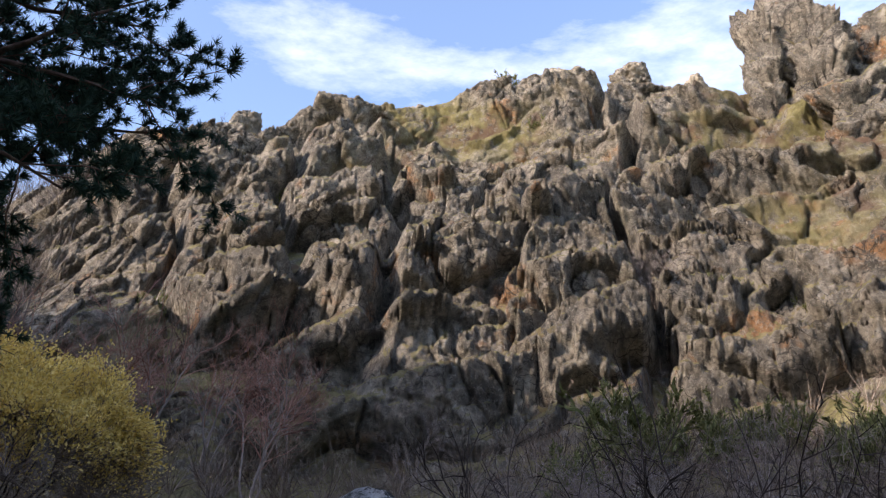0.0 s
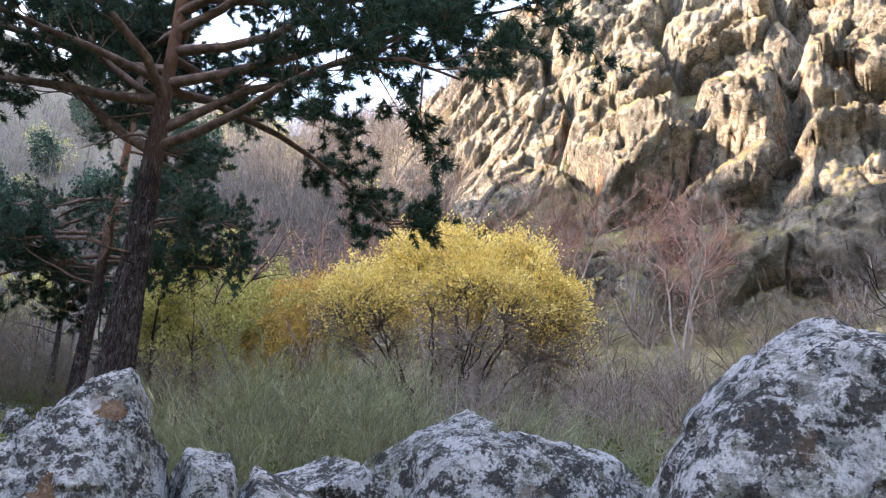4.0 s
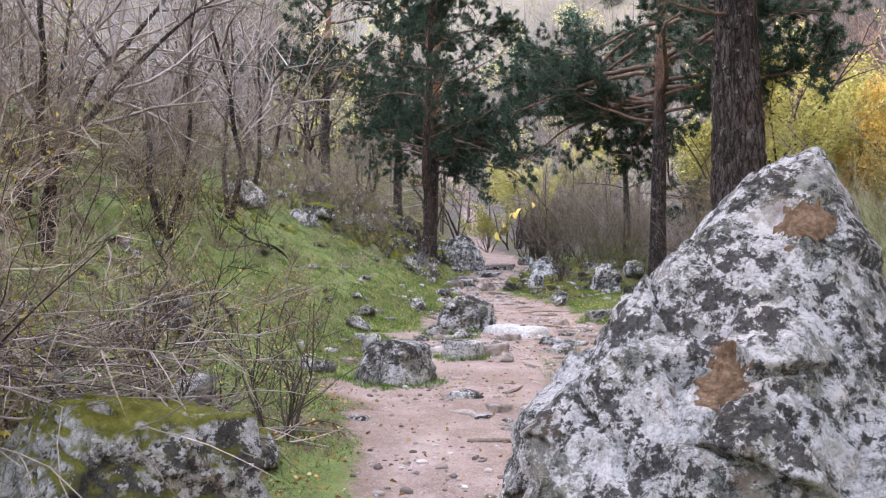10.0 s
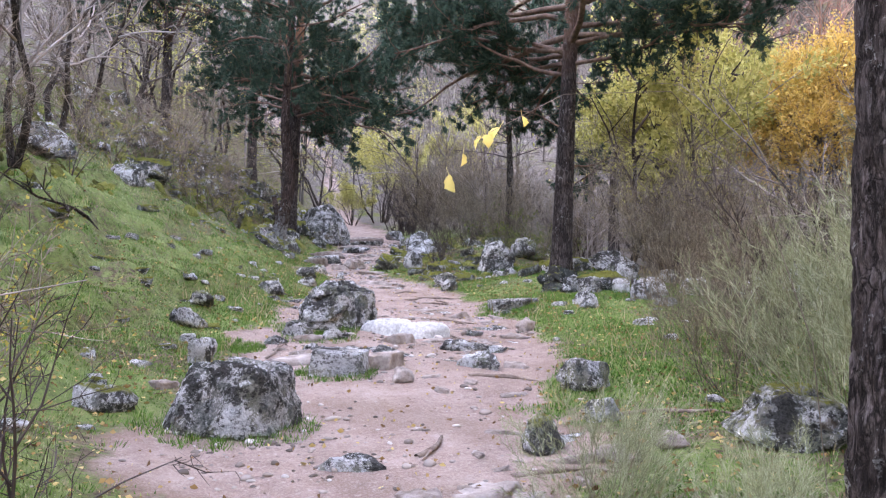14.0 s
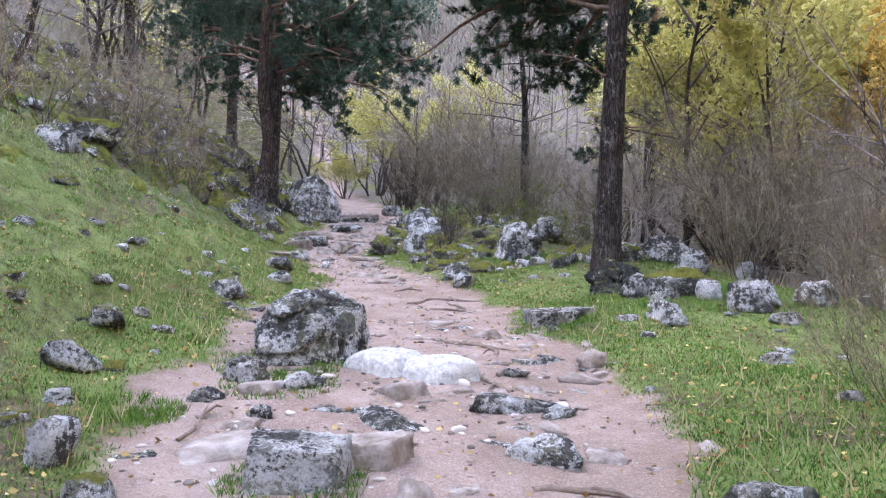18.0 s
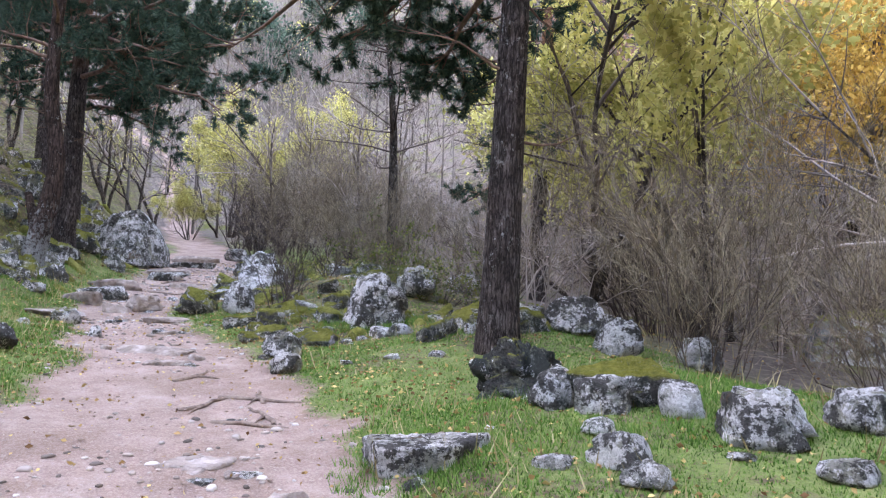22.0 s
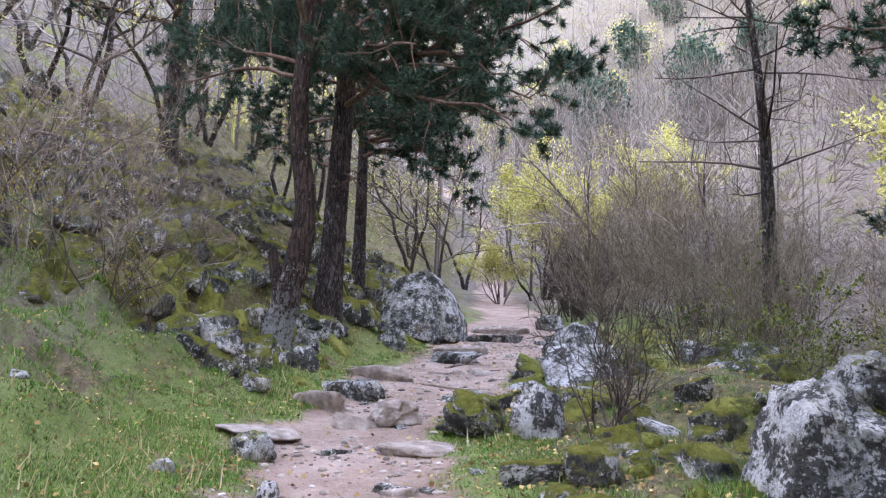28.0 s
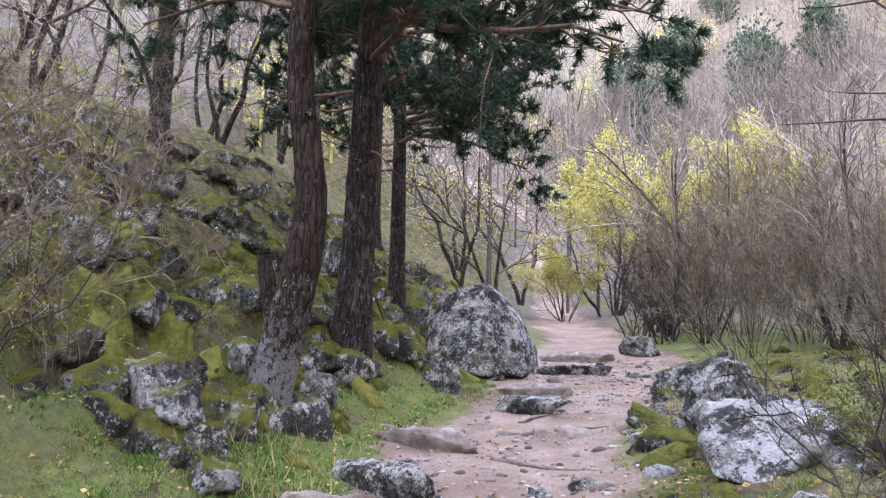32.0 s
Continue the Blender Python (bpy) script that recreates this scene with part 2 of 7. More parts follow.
def ground_material():
    n, rock, growth, flat, v = cliff_material()
    n.mat.name = "ground_cover"
    soil = n.ramp(n.noise(v, 1.8, 7, 0.7), (0.25, (0.21, 0.138, 0.112)), (0.5, (0.335, 0.238, 0.202)), (0.75, (0.47, 0.36, 0.315)))
    soil = n.mix(n.math("MULTIPLY", n.step(n.noise(v, 26, 4, 0.7), 0.56, 0.64), 0.6), soil, (0.45, 0.375, 0.325))
    soil = n.mix(n.math("MULTIPLY", n.step(n.noise(v, 9, 6, 0.75), 0.55, 0.66), 0.45), soil, (0.16, 0.112, 0.09))
    soil = n.mix(n.math("MULTIPLY", n.step(n.noise(v, 0.8, 6, 0.68), 0.46, 0.60), 0.5), soil, (0.19, 0.125, 0.09))
    grit = n.add("TexVoronoi", ("Vector", v), Scale=95.0)
    soil = n.mix(0.13, soil, n.ramp(n.add("SeparateXYZ", (0, grit.outputs["Color"])).outputs["X"], (0.2, (0.10, 0.075, 0.06)), (0.55, (0.30, 0.235, 0.205)), (0.85, (0.62, 0.54, 0.49))))
    turf = n.ramp(n.noise(v, 2.6, 6, 0.7), (0.25, (0.045, 0.06, 0.022)), (0.5, (0.13, 0.165, 0.055)), (0.75, (0.27, 0.29, 0.115)))
    litter = n.ramp(n.noise(v, 9, 6, 0.75), (0.3, (0.045, 0.034, 0.025)), (0.5, (0.12, 0.088, 0.058)), (0.7, (0.24, 0.18, 0.11)))
    turf = n.mix(n.step(n.noise(v, 38, 4, 0.7), 0.45, 0.62), turf, (0.16, 0.22, 0.06))
    turf = n.mix(n.step(n.math("ADD", n.math("MULTIPLY", n.noise(v, 0.7, 5, 0.65), 0.6), n.math("MULTIPLY", n.noise(v, 11, 4, 0.7), 0.4)), 0.50, 0.58), turf, litter)
    scrub = n.ramp(n.noise(v, 6, 7, 0.75), (0.3, (0.06, 0.05, 0.042)), (0.5, (0.135, 0.112, 0.096)), (0.7, (0.24, 0.205, 0.18)))
    wild = n.mix(n.step(n.noise(v, 0.9, 6, 0.7), 0.52, 0.62), scrub, n.ramp(n.noise(v, 16, 4), (0.3, (0.06, 0.07, 0.02)), (0.7, (0.17, 0.175, 0.055))))
    # shade of the tread hollows painted into the turf, with brown and mossy patches
    bare = n.math("MULTIPLY", n.layer("hollow_shade"), n.step(n.noise(v, 2.2, 6, 0.75), 0.42, 0.56))
    turf = n.mix(n.math("MULTIPLY", bare, 0.85), turf, n.ramp(n.noise(v, 12, 5, 0.75), (0.35, (0.03, 0.03, 0.012)), (0.5, (0.085, 0.075, 0.03)), (0.68, (0.19, 0.175, 0.06))))
    base = n.mix(n.layer("turf"), wild, turf)
    mossy = n.ramp(n.noise(v, 5.5, 8, 0.78), (0.36, (0.022, 0.017, 0.011)), (0.46, (0.06, 0.05, 0.026)), (0.53, (0.10, 0.10, 0.028)), (0.64, (0.22, 0.21, 0.065)))
    mossy = n.mix(n.step(n.noise(v, 1.7, 5, 0.7), 0.50, 0.60), mossy, litter)
    base = n.mix(n.math("MULTIPLY", n.layer("mossy"), 0.9), base, mossy)
    edge = n.step(n.math("ADD", n.layer("soil"), n.math("MULTIPLY", n.math("SUBTRACT", n.noise(v, 4.5, 8, 0.78), 0.5), 1.3)), 0.30, 0.62)
    rim = n.math("MULTIPLY", n.math("SUBTRACT", 1.0, n.step(n.layer("soil"), 0.55, 1.0)), n.step(n.noise(v, 3.1, 6, 0.75), 0.40, 0.58))
    soil = n.mix(n.math("MULTIPLY", rim, 0.75), soil, n.ramp(n.noise(v, 18, 5, 0.75), (0.35, (0.10, 0.062, 0.045)), (0.65, (0.26, 0.165, 0.12))))
    base = n.mix(edge, base, soil)
    base = n.mix(n.layer("cliff"), base, n.mix(flat, rock, growth))
    hs = n.math("ADD", n.math("MULTIPLY", n.math("ADD", n.noise(v, 12, 6, 0.75), n.math("MULTIPLY", n.noise(v, 70, 3, 0.7), 0.35)), 0.11), n.math("MULTIPLY", n.noise(v, 1.1, 8, 0.72), n.layer("cliff")))
    n.bump(hs, 1.0, 0.5)
    return n.done(base)


GROUND = ground_material()


def simple(name, rough, scale, *stops, island=0.0, spec=0.08, thin=0.0, stretch=1.0, depth=0.0):
    """Colour from noise along the object, shifted piece by piece."""
    n = Nodes(name, rough, spec)
    f = n.noise(n.coord(1, 1, stretch), scale, 5, 0.65)
    if island:
        f = n.math("ADD", n.math("MULTIPLY", f, 1 - island), n.math("MULTIPLY", n.island(), island))
    if depth:
        n.bump(n.noise(n.coord(1, 1, stretch), scale * 2.5, 6, 0.7), 0.9, depth)
    col = n.ramp(f, *stops)
    if thin:
        n.plug(col, n.surf.inputs["Base Color"])
        t = n.add("BsdfTranslucent", (0, col))
        m = n.add("MixShader", (0, thin), (1, n.surf.outputs[0]), (2, t.outputs[0]))
        n.plug(m.outputs[0], n.tree.nodes["Material Output"].inputs[0])
    return n.done(col)


def bark_material(name, low, mid, high, red=None, scale=24.0, crust=0.66, foot=0.0):
    """Rough upright plates of bark parted by dark cracks, with spots of grey lichen."""
    n = Nodes(name, 0.95, 0.1)
    v = n.coord(1, 1, 0.17)
    bent = n.add("VectorMath", (0, v), (1, n.scaled(n.add("TexNoise", ("Vector", v), Scale=scale * 0.9, Detail=6.0, Roughness=0.7).outputs["Color"], 1.9 / scale))).outputs[0]
    plates = n.step(n.cells(bent, scale, True), 0.0, 0.16)
    minor = n.step(n.cells(bent, scale * 2.7, True), 0.0, 0.22)
    grain = n.noise(v, scale * 3.2, 7, 0.78)
    tone = n.math("ADD", n.math("MULTIPLY", grain, 0.62), n.math("MULTIPLY", n.noise(n.coord(), 4, 4), 0.38))
    col = n.ramp(tone, (0.40, low), (0.5, mid), (0.62, high))
    col = n.mix(n.math("MULTIPLY", n.math("ADD", n.math("MULTIPLY", minor, 0.45), 0.55), plates), (low[0] * 0.4, low[1] * 0.4, low[2] * 0.4), col)
    tall = n.add("SeparateXYZ", (0, n.add("TexCoord").outputs["Object"])).outputs["Z"]
    grown = n.math("MULTIPLY", n.step(n.math("ADD", tall, n.math("MULTIPLY", n.noise(n.coord(), 3.5, 5, 0.7), 1.4)), 2.3, 0.9), foot)
    spots = n.math("MULTIPLY", n.step(n.math("ADD", n.noise(n.coord(1, 1, 0.7), 17, 6, 0.8), n.math("MULTIPLY", grown, 0.2)), crust - 0.08, crust - 0.045), n.math("MAXIMUM", grown, n.step(n.noise(n.coord(), 2.2, 3), 0.42, 0.58)))
    col = n.mix(n.math("MULTIPLY", spots, 0.85), col, n.ramp(n.noise(n.coord(), 60, 3), (0.35, (0.22, 0.225, 0.22)), (0.65, (0.46, 0.47, 0.47))))
    if red:
        up = n.step(n.math("ADD", tall, n.math("MULTIPLY", n.noise(n.coord(), 1.5), 3.0)), 5.6, 8.6)
        col = n.mix(up, col, red)
    n.bump(n.math("ADD", n.math("ADD", plates, n.math("MULTIPLY", minor, 0.35)), n.math("MULTIPLY", grain, 0.6)), 1.0, 0.03)
    return n.done(col)


ROCK_TRAIL = simple("trodden_trail_stone", 0.9, 7, (0.3, (0.13, 0.105, 0.092)), (0.45, (0.24, 0.195, 0.17)), (0.58, (0.33, 0.28, 0.255)), (0.72, (0.45, 0.40, 0.375)), depth=0.04)
GRAVEL = simple("trail_gravel", 0.9, 9, (0.2, (0.10, 0.082, 0.072)), (0.45, (0.22, 0.18, 0.16)), (0.7, (0.37, 0.32, 0.29)), (0.9, (0.52, 0.48, 0.45)), island=0.75)
BROWN_MOSS = simple("dry_brown_moss", 0.95, 30, (0.3, (0.06, 0.036, 0.022)), (0.5, (0.15, 0.095, 0.062)), (0.7, (0.27, 0.18, 0.125)), depth=0.03)
PINE_BARK = bark_material("pine_bark", (0.045, 0.035, 0.033), (0.102, 0.082, 0.078), (0.23, 0.20, 0.195), (0.26, 0.135, 0.085), 21.0, 0.66)
OAK_BARK = bark_material("dark_rough_bark", (0.045, 0.036, 0.03), (0.09, 0.07, 0.06), (0.16, 0.13, 0.115), None, 26.0)
SMOOTH_BARK = bark_material("brown_bark", (0.045, 0.03, 0.025), (0.085, 0.056, 0.046), (0.14, 0.098, 0.082), None, 14.0)
BIRCH_BARK = bark_material("birch_bark", (0.035, 0.028, 0.025), (0.08, 0.066, 0.058), (0.20, 0.18, 0.165), None, 12.0)
LIMB = simple("pine_limb_bark", 0.9, 9, (0.3, (0.06, 0.042, 0.035)), (0.55, (0.15, 0.098, 0.076)), (0.8, (0.27, 0.19, 0.15)), depth=0.012)
NEEDLE = simple("pine_needles", 0.85, 1.2, (0.2, (0.02, 0.04, 0.03)), (0.5, (0.042, 0.078, 0.056)), (0.85, (0.08, 0.125, 0.09)), island=0.6, thin=0.2)
TWIG = simple("bare_twigs", 0.9, 4, (0.25, (0.09, 0.068, 0.053)), (0.55, (0.215, 0.17, 0.137)), (0.8, (0.37, 0.31, 0.26)), island=0.5)
TWIG_GREY = simple("grey_twigs", 0.9, 4, (0.25, (0.13, 0.11, 0.10)), (0.55, (0.27, 0.23, 0.21)), (0.8, (0.41, 0.36, 0.33)), island=0.5)
TWIG_FAR = simple("far_grey_twigs", 0.9, 1.5, (0.25, (0.07, 0.06, 0.054)), (0.55, (0.155, 0.132, 0.118)), (0.8, (0.26, 0.225, 0.205)), island=0.5)
TWIG_RED = simple("reddish_twigs", 0.9, 4, (0.25, (0.16, 0.08, 0.06)), (0.55, (0.34, 0.19, 0.15)), (0.8, (0.46, 0.30, 0.24)), island=0.5)
TWIG_DARK = simple("dark_twigs", 0.9, 4, (0.25, (0.03, 0.022, 0.02)), (0.55, (0.065, 0.05, 0.045)), (0.8, (0.12, 0.10, 0.09)), island=0.5)
BROOM = simple("green_broom_shoots", 0.8, 3, (0.25, (0.15, 0.165, 0.085)), (0.55, (0.28, 0.30, 0.175)), (0.8, (0.42, 0.42, 0.28)), island=0.6)
BROOM_OLIVE = simple("olive_broom_shoots", 0.85, 3, (0.25, (0.085, 0.095, 0.035)), (0.55, (0.17, 0.18, 0.07)), (0.8, (0.27, 0.265, 0.12)), island=0.6)
BROOM_BROWN = simple("brown_broom_shoots", 0.85, 3, (0.25, (0.075, 0.06, 0.042)), (0.55, (0.175, 0.142, 0.10)), (0.8, (0.31, 0.26, 0.185)), island=0.6)
GOLD_LEAF = simple("golden_leaves", 0.6, 0.9, (0.2, (0.58, 0.41, 0.10)), (0.5, (0.80, 0.61, 0.18)), (0.85, (0.88, 0.75, 0.33)), island=0.5, thin=0.35)
SHRUB_LEAF = simple("small_yellow_leaves", 0.6, 1.2, (0.2, (0.20, 0.17, 0.04)), (0.5, (0.38, 0.31, 0.07)), (0.85, (0.55, 0.46, 0.12)), island=0.5, thin=0.35)
LIME_LEAF = simple("yellow_green_leaves", 0.6, 1.2, (0.2, (0.25, 0.24, 0.07)), (0.5, (0.46, 0.43, 0.14)), (0.85, (0.64, 0.59, 0.24)), island=0.5, thin=0.35)
RUST_LEAF = simple("orange_leaves", 0.6, 1.2, (0.2, (0.48, 0.28, 0.07)), (0.5, (0.66, 0.44, 0.12)), (0.85, (0.74, 0.56, 0.19)), island=0.5, thin=0.3)
GREEN_LEAF = simple("bramble_leaves", 0.5, 1.2, (0.2, (0.04, 0.07, 0.02)), (0.5, (0.10, 0.14, 0.035)), (0.85, (0.24, 0.24, 0.05)), island=0.7, thin=0.25)
GRASS = simple("grass_blades", 0.75, 0.9, (0.25, (0.03, 0.068, 0.014)), (0.45, (0.07, 0.165, 0.03)), (0.62, (0.135, 0.25, 0.058)), (0.85, (0.30, 0.34, 0.12)), island=0.45, thin=0.3)
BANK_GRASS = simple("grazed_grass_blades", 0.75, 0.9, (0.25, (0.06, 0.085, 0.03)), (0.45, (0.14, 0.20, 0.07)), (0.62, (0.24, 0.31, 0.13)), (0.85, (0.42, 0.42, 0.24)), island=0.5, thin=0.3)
DRY_GRASS = simple("dry_grass", 0.7, 2, (0.2, (0.20, 0.16, 0.08)), (0.5, (0.34, 0.29, 0.15)), (0.85, (0.46, 0.40, 0.23)), island=0.5, thin=0.25)
LITTER = simple("fallen_leaves", 0.7, 2, (0.15, (0.14, 0.075, 0.035)), (0.5, (0.34, 0.21, 0.09)), (0.85, (0.56, 0.42, 0.18)), island=0.8, thin=0.1)
PEBBLE = simple("pebbles", 0.9, 8, (0.2, (0.17, 0.125, 0.10)), (0.5, (0.29, 0.22, 0.185)), (0.85, (0.43, 0.355, 0.315)), island=0.7)
ROOT = simple("worn_root_bark", 0.85, 14, (0.3, (0.10, 0.07, 0.055)), (0.55, (0.20, 0.15, 0.125)), (0.8, (0.31, 0.25, 0.215)), depth=0.01)
MOSS = simple("moss_cushion", 0.95, 5.0, (0.3, (0.04, 0.042, 0.013)), (0.45, (0.095, 0.10, 0.024)), (0.56, (0.165, 0.17, 0.04)), (0.72, (0.28, 0.27, 0.085)), island=0.25, depth=0.12)
LICHEN_BARK = bark_material("lichen_footed_bark", (0.05, 0.034, 0.029), (0.09, 0.06, 0.05), (0.15, 0.105, 0.09), None, 16.0, 0.68, 1.0)
WHITE_STONE = simple("bare_white_granite", 0.85, 22, (0.3, (0.29, 0.283, 0.27)), (0.5, (0.46, 0.45, 0.435)), (0.7, (0.62, 0.61, 0.595)), depth=0.03)


# ---- shape of the land: the trail, its banks, the cliff side and the hills round it ----
def hash3(i, j, k, s):
    h = (i * 374761393 + j * 668265263 + k * 2147483647 + s * 974634777) & 0xFFFFFFFF
    h = ((h ^ (h >> 13)) * 1274126177) & 0xFFFFFFFF
    return ((h ^ (h >> 16)) & 0xFFFFFF) / float(0xFFFFFF)


def vnoise(p, s=0):
    """Smooth noise, -1 to 1, at the points p (n, 3)."""
    p = np.asarray(p, float)
    i = np.floor(p).astype(np.int64)
    f = p - i
    f = f * f * (3 - 2 * f)
    out = 0
    for a in (0, 1):
        for b in (0, 1):
            for c in (0, 1):
                w = (f[:, 0] if a else 1 - f[:, 0]) * (f[:, 1] if b else 1 - f[:, 1]) * (f[:, 2] if c else 1 - f[:, 2])
                out = out + w * hash3(i[:, 0] + a, i[:, 1] + b, i[:, 2] + c, s)
    return out * 2 - 1


def fbm(p, octaves=4, s=0, ridged=False):
    total, amp, norm = 0, 1.0, 0
    p = np.asarray(p, float)
    for o in range(octaves):
        n = vnoise(p * 2.03 ** o + 17.3 * o, s + o)
        total = total + amp * ((1 - 2 * np.abs(n)) if ridged else n)
        norm += amp
        amp *= 0.5
    return total / norm


TRAIL_X = [-60, -40, -36, -32.5, -29.5, -27.5, -26, -23.5, -20.9, -19, -16.3, -14, -12.5, -10, -8.6, -7.6, -5.5, -4, -2, 0, 3, 20]
TRAIL_Y = [27, 20.0, 18.5, 16.75, 14.2, 13.2, 12.2, 11.6, 11, 9.95, 8.45, 7.2, 6.05, 4.95, 4.1, 3.5, 2.6, 2.0, 1.1, 0, -1.5, -8]
TRAIL_W = [0.4, 0.8, 1.35, 1.5, 1.12, 0.95, 0.85, 0.85, 0.95, 1.4, 1.8, 1.95, 1.68, 0.95, 0.65, 0.5, 0.5, 0.6, 0.6, 0.7, 0.7, 0.7]
RISE_X = [-60, -45, -36, -28.8, -25.3, -21.4, -19.4, -17.6, -16.2, -14, -12, -10.4, -8.7, -7.5, -5.5, -3.9, -3, -1.3, 0, 10]
RISE_Z = [8.5, 6, 4.5, 3.3, 2.72, 2.30, 2.03, 1.82, 1.64, 1.32, 1.04, 0.89, 0.68, 0.46, 0.31, 0.2, 0.07, 0, 0, 0]
# hills as seen from the start of the walk: bearing from +y towards -x, where they begin, crest distance, crest height
HILL_B = [-180, -120, -60, -32, -24, -18, -10, 3, 12, 20, 27, 34, 40, 48, 60, 75, 90, 110, 140, 180]
HILL_0 = [9, 12, 15, 15, 15, 15, 15, 16, 16, 17, 18, 21, 28, 44, 58, 56, 30, 12, 9, 9]
HILL_R = [90, 90, 80, 74, 74, 74, 74, 74, 76, 80, 84, 95, 120, 170, 220, 200, 150, 100, 90, 90]
HILL_Z = [48, 50, 54, 53, 55.5, 60, 62.5, 57.5, 55, 53, 46, 39, 45, 74, 100, 103, 66, 52, 47, 47]



def smooth(a, b, x):
    t = np.clip((x - a) / (b - a), 0, 1)
    return t * t * (3 - 2 * t)


def trail_offset(x, y):
    """Metres to the left of the trail's middle, and the x along the trail."""
    d = (np.interp(x, TRAIL_X[::1], TRAIL_Y) - y) * 0.88
    return d, x + 0.48 * np.clip(d, -6, 6)


def treads(p, d):
    """The small steps that run along the grassy bank: 1 on their brinks, 0 in the hollows."""
    turn = d * 1.05 + 1.5 * fbm(p * 0.35, 3, 73) + 0.35 * fbm(p * 1.6, 2, 74)
    turn = turn - np.floor(turn)
    return np.where(turn < 0.35, turn / 0.35, (1 - turn) / 0.65)


def land(x, y, fine=True):
    """Height of the ground."""
    x, y = np.atleast_1d(np.asarray(x, float)), np.atleast_1d(np.asarray(y, float))
    d, xs = trail_offset(x, y)
    w = np.interp(xs, TRAIL_X, TRAIL_W)
    z = np.interp(xs, RISE_X, RISE_Z)
    left = np.clip(d - w - 0.15, 0, 8)
    steep = np.interp(xs, [-40, -30, -22, -14, -10, -6, 0, 6], [0.66, 0.66, 0.62, 0.5, 0.38, 0.24, 0.14, 0.14])
    z = z + steep * (np.sqrt(left ** 2 + 0.36) - 0.6)
    right = np.clip(-d - w - 0.1, 0, None)
    z = z + np.interp(right, [0, 3, 7, 12, 16, 40], [0, 0.3, 0.1, -0.3, 0.0, 0.4]) * smooth(0, -12, xs)
    z = z + smooth(-6, 0, xs) * np.interp(right, [0, 2, 5, 12, 40], [0, 0.35, 0.75, 0.6, 0.6])
    z = z + 0.5 * np.exp(-((x + 4.3) ** 2 + (y - 7.9) ** 2) / 4.0)
    z = z - 0.07 * smooth(w + 0.25, w - 0.35, np.abs(d)) * smooth(3, -2, xs)
    r, b = np.hypot(x, y), np.degrees(np.arctan2(-x, y))
    r0, rc, hz = np.interp(b, HILL_B, HILL_0), np.interp(b, HILL_B, HILL_R), np.interp(b, HILL_B, HILL_Z)
    k = np.clip((r - r0) / (rc - r0), 0, None)
    face = smooth(40, 30, b) * smooth(-75, -45, b)
    rocky = np.interp(k, [0, 0.18, 0.34, 0.8, 0.93, 1.0, 1.6, 4], [0, 0.08, 0.2, 0.8, 0.95, 1.0, 1.05, 1.0])
    soft = np.interp(k, [0, 0.3, 0.7, 1.0, 1.5, 4], [0, 0.2, 0.66, 1.0, 1.1, 1.0])
    hill = hz * (face * rocky + (1 - face) * soft)
    z = z + np.where(k > 0, hill, 0)
    if fine:
        p = np.stack([x, y, 0 * x], 1)
        z = z + 0.28 * np.clip(fbm(p * 1.1, 3, 71, True), -0.2, 1) * smooth(0.8, 2.2, d - w) * smooth(-20, -24, xs) * smooth(14, 9, d)
        z = z + 0.2 * np.clip(fbm(p * 2.1, 3, 72), -0.3, 1) * smooth(0.4, 1.5, d - w) * smooth(14, 9, d)
        bank = smooth(0.5, 1.6, d - w) * smooth(13, 9, d)
        z = z + bank * (0.21 * treads(p, d) - 0.1) * smooth(-0.5, 0.2, fbm(p * 0.5, 2, 75) + 0.1)
        z = z + 0.35 * np.exp(-((x + 24.4) ** 2 + (y - 15.7) ** 2) / 2.6)
        off = smooth(w * 0.8, w + 0.6, np.abs(d))
        z = z + 0.05 * fbm(p * 0.9, 3, 5) * (0.35 + off) + 0.2 * off * fbm(p * 0.25, 2, 8) * smooth(0.6, 4, np.abs(d)) + 0.018 * fbm(p * 4, 2, 3)
        far = smooth(0.02, 0.3, k)
        z = z + far * fbm(p * 0.05, 4, 21) * 3.0 * smooth(0, 0.5, k)
        crag = face * smooth(0.22, 0.42, k) * smooth(1.35, 0.95, k)
        q = np.stack([x * 0.9 + y * 0.45, y * 0.35 - x * 0.15, 0 * x], 1)
        steps = fbm(q * 0.16, 4, 31, True)
        z = z + crag * (1.5 * steps - 4.0)
    return z


def soil_at(x, y):
    """1 on the trodden dirt, 0 on the turf."""
    d, xs = trail_offset(x, y)
    w = np.interp(xs, TRAIL_X, TRAIL_W)
    p = np.stack([x, y, 0 * x], 1)
    return smooth(w + 0.42, w - 0.38, np.abs(d) + 0.5 * fbm(p * 0.75, 3, 61) + 0.22 * fbm(p * 3.1, 2, 62))


def stony_at(x, y):
    """1 on the stony, mossy ground round the outcrop, 0 elsewhere."""
    d, xs = trail_offset(x, y)
    p = np.stack([x, y, 0 * x], 1)
    d = d + 0.5 * fbm(p * 0.9, 3, 64)
    return smooth(-29.5, -28, xs) * smooth(-21.2, -22.4, xs) * smooth(-0.9, -1.5, d) * smooth(-6.2, -5.2, d)


